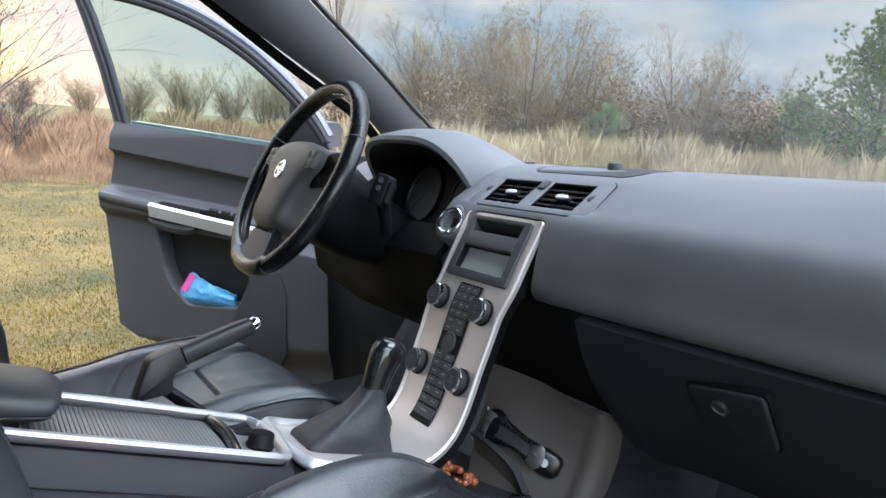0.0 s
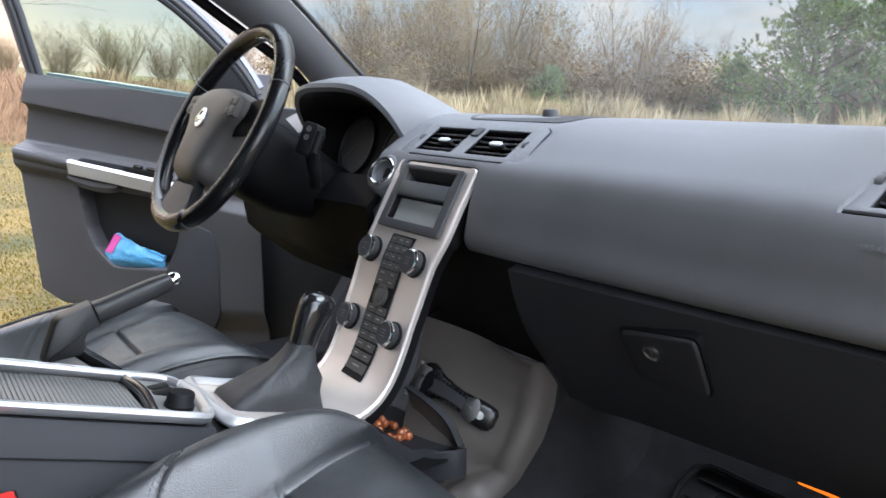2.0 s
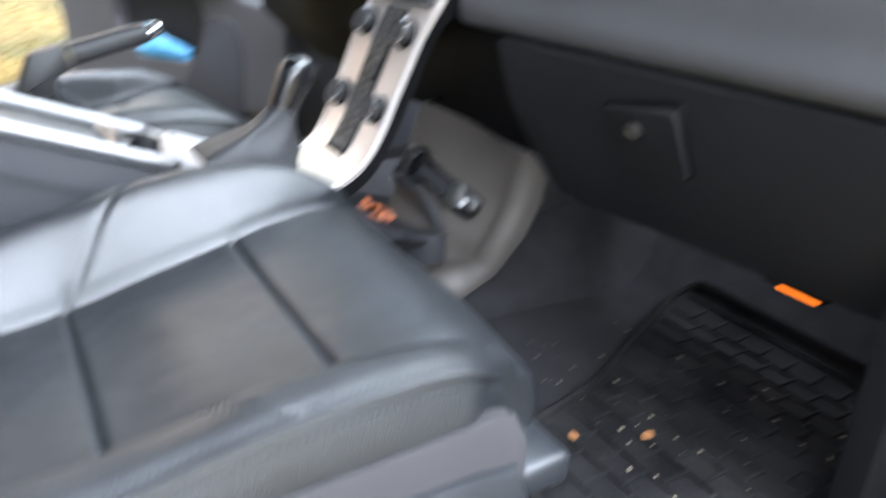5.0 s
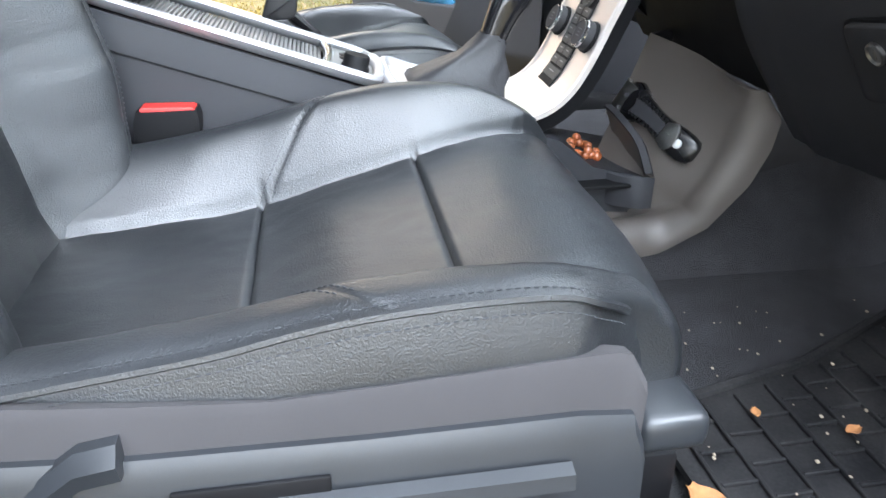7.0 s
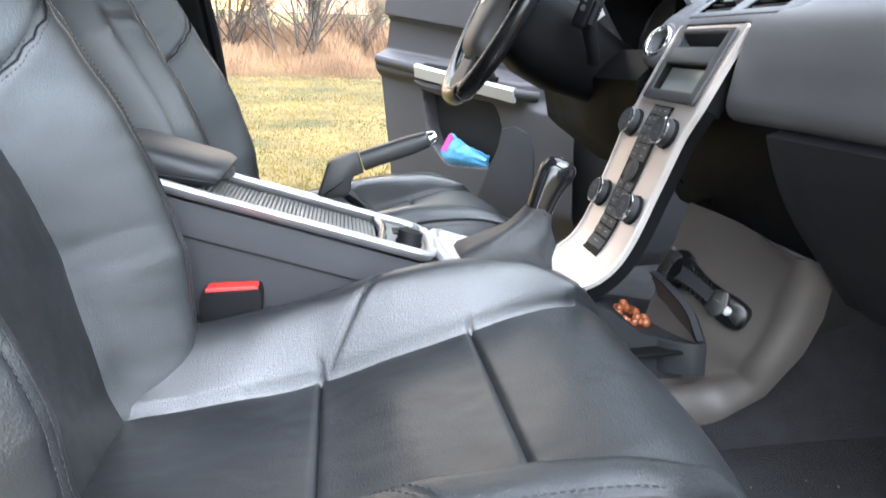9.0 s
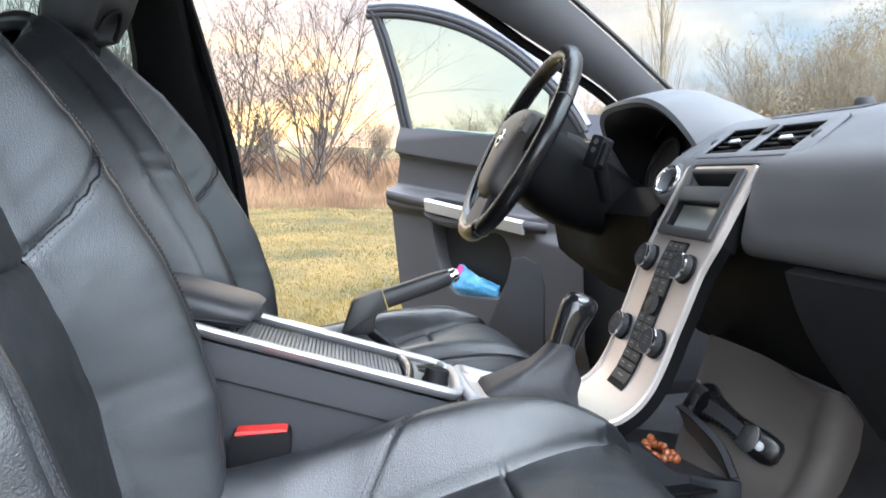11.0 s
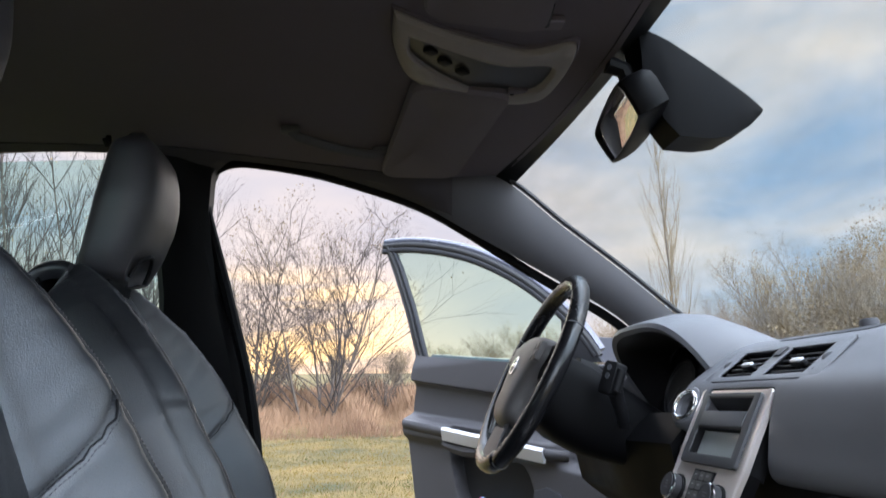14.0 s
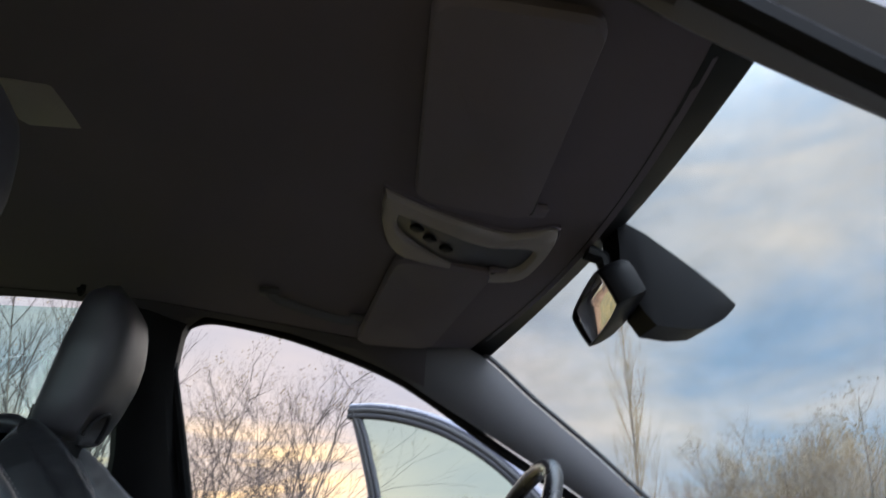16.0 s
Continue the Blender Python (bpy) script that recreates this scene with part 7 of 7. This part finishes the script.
part("sheet", sheet(lambda u, v: (lerp(mat_l(lerp(-0.16, 0.375, v)), 0.650, u), lerp(-0.16, 0.375, v), mat_z(lerp(-0.16, 0.375, v)) + 0.002 * noise.noise(Vector((u * 5, v * 6, 0)))), 20, 34, 0.008), MAT, rug)
STEP = 0.041
for j in range(13):
    y = -0.14 + STEP * j
    x0 = mat_l(y) + 0.014
    if y > 0.36 or x0 > 0.62:
        continue
    sl = math.atan(0.36 * (smooth(0.30, 0.72, y + 0.01) - smooth(0.30, 0.72, y - 0.01)) / 0.02)
    part("ridge", box(((x0 + 0.638) / 2, y, mat_z(y) + 0.0025), (0.638 - x0, 0.0042, 0.005), 0.001, None, 1), MAT, rug)
    for i in range(11):
        x = 0.21 + STEP * (i + 0.5 * (j % 2))
        if x0 + 0.008 < x < 0.632 and y + STEP < 0.365:
            part("rib", box((0, 0, 0), (0.0042, STEP - 0.005, 0.005), 0.001, Matrix.Translation((x, y + STEP / 2, mat_z(y + STEP / 2) + 0.0025)) @ Matrix.Rotation(sl, 4, "X"), 1), MAT, rug)
part("rim", sweep(catmull([(mat_l(y), y, mat_z(y) + 0.004) for y in np.linspace(-0.15, 0.35, 16)] + [(x, 0.376, mat_z(0.376) + 0.004) for x in np.linspace(0.275, 0.62, 6)] + [(0.648, 0.36, mat_z(0.36) + 0.004)] + [(0.65, y, mat_z(y) + 0.004) for y in np.linspace(0.32, -0.15, 12)], 90), 0.006, 6), MAT, rug)


def leaf(at, rz, size, tilt=0.3):
    lf = thing("dead_leaf", "small curled brown leaf on the footwell mat", "leaf", "fallen leaves", at=at)
    bm = sheet(lambda u, v: Matrix.Rotation(rz, 3, "Z") @ Vector(((u - 0.5) * size, (v - 0.5) * size * 0.7 * math.sin(math.pi * min(max(u, 0.08), 0.94)), 0.35 * size * ((v - 0.5) ** 2 + tilt * (u - 0.5) ** 2 * 1.5) + 0.002)), 8, 6, 0.0008)
    part("blade", bm, LEAFBROWN, lf)


leaf((0.565, -0.165, 0.312), 0.4, 0.045)
leaf((0.50, 0.02, 0.312), 1.8, 0.018)
leaf((0.46, -0.06, 0.312), 2.9, 0.014)
crumbs = []
rnd = random.Random(7)
for i in range(70):
    x, y = rnd.uniform(0.25, 0.63), rnd.uniform(-0.15, 0.25)
    r = rnd.uniform(0.0006, 0.0018)
    crumbs.append(box((x, y, mat_z(y) + 0.003 + r), (r * 2, r * 1.4, r), 0, None))
tagged(finish("crumbs", merge(*crumbs), SAND), "sand grains and crumbs on the floor mat", "crumbs", kind="stuff")

# ---------------------------------------------------------------- the meadow and the trees round it
def put(az, dist, z=0.0):
    """A place on the meadow: degrees from straight ahead (left is minus), metres away."""
    return OUT @ Vector((dist * math.sin(radians(az)), dist * math.cos(radians(az)), z + meadow(az, dist)))


def meadow(az, dist):
    return 0.05 * noise.noise(Vector((dist * math.sin(radians(az)) * 0.25, dist * math.cos(radians(az)) * 0.25, 0))) * smooth(2.5, 6, dist)


rings = [0, 1.5, 2.5, 3.5, 5, 6.5, 8, 10, 12, 15, 19, 24, 30, 40, 60, 100, 200, 500, 1500, 4000]
bm = bmesh.new()
grid = []
for r in rings[1:]:
    grid.append([bm.verts.new(put(a, r)) for a in range(-180, 180, 5)])
centre = bm.verts.new((0, 0, 0))
n = len(grid[0])
for i in range(n):
    bm.faces.new((centre, grid[0][i], grid[0][(i + 1) % n]))
for a, b in zip(grid, grid[1:]):
    for i in range(n):
        bm.faces.new((a[i], b[i], b[(i + 1) % n], a[(i + 1) % n]))
tagged(finish("ground", bm, GRASS), "flat autumn meadow, short green and straw-coloured grass", "meadow", kind="structure")


def raw(name, verts, faces, mat, parent=None, label="", category="", kind=""):
    me = bpy.data.meshes.new(name)
    me.from_pydata(verts, [], faces)
    me.materials.append(mat)
    me.update()
    ob = new(name, me)
    if parent is not None:
        ob.parent = parent
    return tagged(ob, label, category, kind=kind)


def blades(name, count, az0, az1, r0, r1, h0, h1, w, mat, label, seed, lean=0.5, power=1.6):
    g = random.Random(seed)
    vs, fs = [], []
    for i in range(count):
        r = lerp(r0, r1, g.random() ** power)
        az = g.uniform(az0, az1)
        clump = 0.5 + 0.5 * noise.noise(Vector((r * math.sin(radians(az)) * 1.3, r * math.cos(radians(az)) * 1.3, seed)))
        h = lerp(h0, h1, g.random() * clump + 0.1)
        h *= 1 if h1 < 0.2 else (0.30 + 0.70 * smooth(r0, r0 + 5, r)) * (0.45 + 1.1 * max(0, 0.5 + noise.noise(Vector((az * 0.35, r * 0.5, seed + 3)))))
        p = put(az, r)
        a = g.uniform(0, 6.28)
        d = Vector((math.cos(a), math.sin(a), 0))
        b = g.uniform(0, 6.28)
        q = Vector((math.cos(b), math.sin(b), 0)) * h * g.uniform(0, lean)
        k = len(vs)
        ww = w * (1 + r / 8)
        vs += [p - d * ww, p + d * ww, p + q * 0.4 + UP * h * 0.6 + d * ww * 0.6, p + q + UP * h]
        fs += [(k, k + 1, k + 2), (k, k + 2, k + 3)]
    return raw(name, vs, fs, mat, None, label, "grass", "stuff")


blades("grass", 80000, -128, -58, 1.9, 11.0, 0.008, 0.032, 0.0016, BLADE, "short autumn grass, green and straw", 1, 0.9)
blades("dry_grass", 4500, -128, -58, 1.9, 11, 0.012, 0.05, 0.0012, STRAW, "thin dry straw among the grass", 2, 1.2)
blades("tall_dry_grass", 100000, -130, -80, 9.4, 24, 0.16, 0.74, 0.0009, STRAW, "tall reddish brown dry grass and weeds", 3, 0.45, 1.0)
blades("tall_dry_grass", 22000, -80, -66, 17, 34, 0.3, 0.9, 0.003, STRAW, "tall reddish brown dry grass and weeds", 4, 0.5, 1.2)
blades("reed_grass", 60000, -66, 5, 14, 34, 0.5, 1.3, 0.003, REED, "tall pale tan grass along the wood's edge", 5, 0.4, 1.2)
tk = [[put(a, r, 0.012) for r in (19.5, 21.0)] for a in (-90, -88, -86, -84, -82, -80)]
tagged(finish("track", loft(tk, False, False), SAND), "pale sandy track across the meadow", "track", kind="structure")


def branchy(g, verts, faces, p, d, length, r, depth, spread, kids, up, stubs, wig=0.25, taper=0.6, steps=3):
    """One limb as a bent three-sided tube, and its limbs in turn."""
    pts = [p]
    for i in range(steps):
        d = (d + Vector((g.uniform(-wig, wig), g.uniform(-wig, wig), g.uniform(-wig, wig) + up))).normalized()
        pts.append(pts[-1] + d * (length / steps))
    k = len(verts)
    a = d.orthogonal().normalized()
    b = d.cross(a)
    for i, q in enumerate(pts):
        rr = r * lerp(1, taper if depth else 0.3, i / steps)
        verts += [q + a * rr, q - a * rr * 0.5 + b * rr * 0.87, q - a * rr * 0.5 - b * rr * 0.87]
    for i in range(steps):
        o = k + 3 * i
        for j in range(3):
            faces.append((o + j, o + (j + 1) % 3, o + 3 + (j + 1) % 3, o + 3 + j))
    if depth == 0:
        stubs.append((pts[-1], d))
        return
    for i in range(kids):
        t = g.uniform(0.25, 1.0)
        s = min(int(t * steps), steps - 1)
        q = pts[s].lerp(pts[s + 1], t * steps - s)
        side = Vector((g.uniform(-1, 1), g.uniform(-1, 1), g.uniform(-0.6, 0.8))).normalized()
        nd = (d + side * spread).normalized()
        branchy(g, verts, faces, q, nd, length * g.uniform(0.5, 0.8), r * taper * g.uniform(0.45, 0.75), depth - 1, spread, kids, up, stubs, wig, taper, steps if depth > 1 else 2)


def leaves(g, stubs, share, size):
    vs, fs = [], []
    for p, d in stubs:
        if g.random() > share:
            continue
        for _ in range(g.randint(1, 3)):
            c = p + Vector((g.gauss(0, 1), g.gauss(0, 1), g.gauss(0, 1))) * size * 1.6
            a = Vector((g.gauss(0, 1), g.gauss(0, 1), g.gauss(0, 1))).normalized() * size
            b = a.orthogonal().normalized() * size * 0.6
            k = len(vs)
            vs += [c - a, c + b, c + a, c - b]
            fs.append((k, k + 1, k + 2, k + 3))
    return vs, fs


def bare_tree(seed, height, stems, spread, kids, depth, label, r=0.05, leaf_share=0.1, leaf_size=0.03, up=0.1, lean=0.35, trunk_mat=BARK, twig_mat=TWIG, name="bare_bush", category="bush", stem_len=0.55, wig=0.22):
    g = random.Random(seed)
    tree = thing(name, label, category)
    tv, tf, cv, cf, stubs = [], [], [], [], []
    for i in range(stems):
        a = g.uniform(0, 6.28)
        tilt = lean * g.uniform(0.2, 1)
        d = Vector((math.cos(a) * tilt, math.sin(a) * tilt, 1)).normalized()
        h = height * g.uniform(0.75, 1.05)
        p = Vector((math.cos(a), math.sin(a), 0)) * (0.12 * height * (stems > 1) * g.random()) - Vector((0, 0, 0.1))
        pts = [p]
        dd = d
        steps = 7
        for s in range(steps):
            dd = (dd + Vector((g.uniform(-1, 1), g.uniform(-1, 1), 0.5)) * wig * 0.35).normalized()
            pts.append(pts[-1] + dd * (h * 0.95 / steps))
        k = len(tv)
        for s, q in enumerate(pts):
            rr = r * g.uniform(0.8, 1.1) * (1 - 0.9 * s / steps)
            for j in range(5):
                tv.append(q + Vector((math.cos(j * 1.2566), math.sin(j * 1.2566), 0)) * rr)
        for s in range(steps):
            for j in range(5):
                o = k + 5 * s
                tf.append((o + j, o + (j + 1) % 5, o + 5 + (j + 1) % 5, o + 5 + j))
        for s in range(1, steps + 1):
            for _ in range(kids):
                t = g.random()
                q = pts[s - 1].lerp(pts[s], t)
                aa = g.uniform(0, 6.28)
                nd = (dd * 0.6 + Vector((math.cos(aa), math.sin(aa), g.uniform(0.1, 0.7))) * spread).normalized()
                ln = h * stem_len * (1.05 - 0.75 * (s - 1 + t) / steps) * g.uniform(0.6, 1.1)
                branchy(g, cv, cf, q, nd, ln, r * 0.35 * (1 - 0.7 * s / steps) + 0.0045, depth, spread * 0.9, 4, up, stubs)
    raw("trunk", tv, tf, trunk_mat, tree)
    raw("crown", cv, cf, twig_mat, tree)
    if leaf_share:
        lv, lf = leaves(g, stubs, leaf_share, leaf_size)
        if lf:
            raw("foliage", lv, lf, DRYLEAF, tree)
    return tree


def stand(tree, az, dist, turn=0.0, size=1.0, sink=0.0):
    tree.matrix_basis = Matrix.Translation(put(az, dist, -sink)) @ OUT @ Matrix.Rotation(turn, 4, "Z") @ Matrix.Scale(size, 4)
    return tree


def again(tree, az, dist, turn, size, label="", wide=1.0):
    m = Matrix.Translation(put(az, dist)) @ OUT @ Matrix.Rotation(turn, 4, "Z") @ Matrix.Diagonal((size * wide, size * wide, size, 1))
    s = tree.scale.copy()
    tree.scale = (1, 1, 1)
    c = copy_thing(tree, m)
    tree.scale = s
    if label:
        tagged(c, label)
    return c


hedge = bare_tree(11, 4.3, 7, 0.85, 2, 3, "bare many-stemmed bush with a few last leaves at the meadow's edge", 0.030, 0.06, 0.022, lean=0.55, up=0.06, stem_len=0.50, twig_mat=TWIGBACKLIT)
stand(hedge, -95.5, 12.4, 0.0, 1.0)
again(hedge, -90.0, 14.6, 2.1, 0.45, "bare thorny bush with few brown leaves")
again(hedge, -101.0, 13.4, 4.0, 0.9, "low bare bush beside the larger one")
birch = bare_tree(12, 6.5, 4, 0.55, 3, 2, "tall slender bare tree behind the car", 0.045, 0.05, 0.025, lean=0.25, up=0.2, twig_mat=TWIGBACKLIT, name="bare_tree", category="tree", stem_len=0.4)
stand(birch, -112.0, 12.5)
again(birch, -117.0, 13.5, 1.7, 1.0)
again(birch, -107.5, 15.0, 3.1, 0.85)
poplar = bare_tree(13, 18.0, 1, 0.30, 7, 2, "tall narrow bare poplar standing apart", 0.10, 0.0, 0.03, lean=0.05, up=0.32, twig_mat=TWIGPALE, trunk_mat=BARK, name="poplar", category="tree", stem_len=0.30, wig=0.1)
stand(poplar, -65.9, 47.0)
big = bare_tree(14, 7.6, 10, 0.6, 5, 2, "large bare willow bush with pale twigs and some yellow leaves", 0.06, 0.34, 0.045, lean=0.5, up=0.16, twig_mat=TWIGPALE, stem_len=0.42)
stand(big, -51.0, 36.0)
again(big, -57.5, 37.0, 1.3, 0.90, "", 1.1)
again(big, -54.5, 40.0, 5.2, 1.0)
again(big, -46.5, 38.0, 2.6, 0.93, "", 1.1)
grey = bare_tree(15, 6.4, 9, 0.7, 5, 2, "round bare grey bush at the wood's edge", 0.05, 0.06, 0.035, lean=0.65, up=0.1, stem_len=0.45)
stand(grey, -38.0, 36.0)
again(grey, -42.0, 41.0, 2.0, 0.8)
again(grey, -62.0, 42.0, 1.0, 0.74, "low dark reddish bush below the poplar")
again(grey, -34.0, 44.0, 3.3, 0.85)
again(grey, -22.5, 27.0, 0.6, 0.72, "bare brown bush beside the pines")
again(grey, -17.0, 30.0, 4.4, 0.95)
again(grey, -11.0, 33.0, 5.4, 0.95)
again(grey, -4.0, 34.0, 2.4, 1.0)
for k, (az, d, s) in enumerate(((-80.3, 62, 0.62), (-76.5, 70, 0.70), (-73.6, 66, 0.62), (-71.0, 60, 0.70), (-68.8, 58, 0.66), (-83.4, 75, 0.5), (-64.3, 64, 0.8), (-87.5, 70, 0.42), (-60.5, 55, 0.9), (-92, 75, 0.42), (-96, 80, 0.5), (-101, 70, 0.55))):
    again(big if k % 2 else grey, az, d, k * 1.7, s * 1.05, "far bare tree with thin yellowed foliage beyond the meadow", 1.3)

# undergrowth closes the view below the crowns
rnd = random.Random(21)
low = bare_tree(16, 2.6, 12, 0.8, 2, 2, "dense bare undergrowth at the wood's edge", 0.03, 0.40, 0.045, lean=0.8, up=0.05, stem_len=0.5, twig_mat=TWIG, name="undergrowth")
stand(low, -56.0, 34.0)
for k in range(34):
    az = -64 + 66 * (k + rnd.uniform(-0.3, 0.3)) / 34
    again(low, az, rnd.uniform(35, 46), rnd.uniform(0, 6), rnd.uniform(0.9, 1.5), "", 1.5)


def pine(seed, height, label):
    g = random.Random(seed)
    t = thing("pine", label, "pine")
    tv = [[(0.16 * (1 - 0.9 * k / 8) * math.cos(a) + 0.05 * math.sin(k), 0.16 * (1 - 0.9 * k / 8) * math.sin(a), height * k / 8 - 0.1) for a in [j * 1.0472 for j in range(6)]] for k in range(9)]
    part("trunk", loft(tv), BARK, t, "brown scaly trunk")
    bv, bf, nv, nf = [], [], [], []
    k = 0
    z = height * 0.10
    while z < height * 0.99:
        reach = height * 0.34 * (1 - (z / height) ** 1.7) + 0.35
        for i in range(g.randint(4, 6)):
            a = g.uniform(0, 6.28)
            d = Vector((math.cos(a), math.sin(a), g.uniform(0.15, 0.5))).normalized()
            st = []
            branchy(g, bv, bf, Vector((0, 0, z)), d, reach * g.uniform(0.65, 1.1), 0.035, 1, 0.6, 6, 0.10, st, 0.15)
            tips = [(p, dd) for p, dd in st] + [(Vector((0, 0, z)) + d * reach * q, d) for q in (0.5, 0.7, 0.85, 1.0)]
            for p, dd in tips:
                for _ in range(3):
                    c = p + Vector((g.gauss(0, 1), g.gauss(0, 1), g.gauss(0, 1))) * 0.10
                    for _ in range(15):
                        n = (dd * 0.7 + Vector((g.gauss(0, 1), g.gauss(0, 1), g.gauss(0, 1) + 0.5)) * 0.6).normalized() * g.uniform(0.10, 0.2)
                        w = n.orthogonal().normalized() * 0.016
                        o = len(nv)
                        nv += [c - w, c + w, c + n]
                        nf.append((o, o + 1, o + 2))
        z += height * 0.062
    raw("limbs", bv, bf, BARK, t)
    raw("crown", nv, nf, NEEDLE, t)
    return t


p1 = pine(31, 5.4, "young green pine at the meadow's edge")
stand(p1, -25.6, 26.0)
again(p1, -20.8, 27.0, 2.2, 1.0)
again(p1, -30.6, 33.0, 4.0, 0.62, "small pine half hidden by the taller one")
again(p1, -44.5, 33.5, 1.0, 0.48, "low dark juniper-like pine among the dry grass")
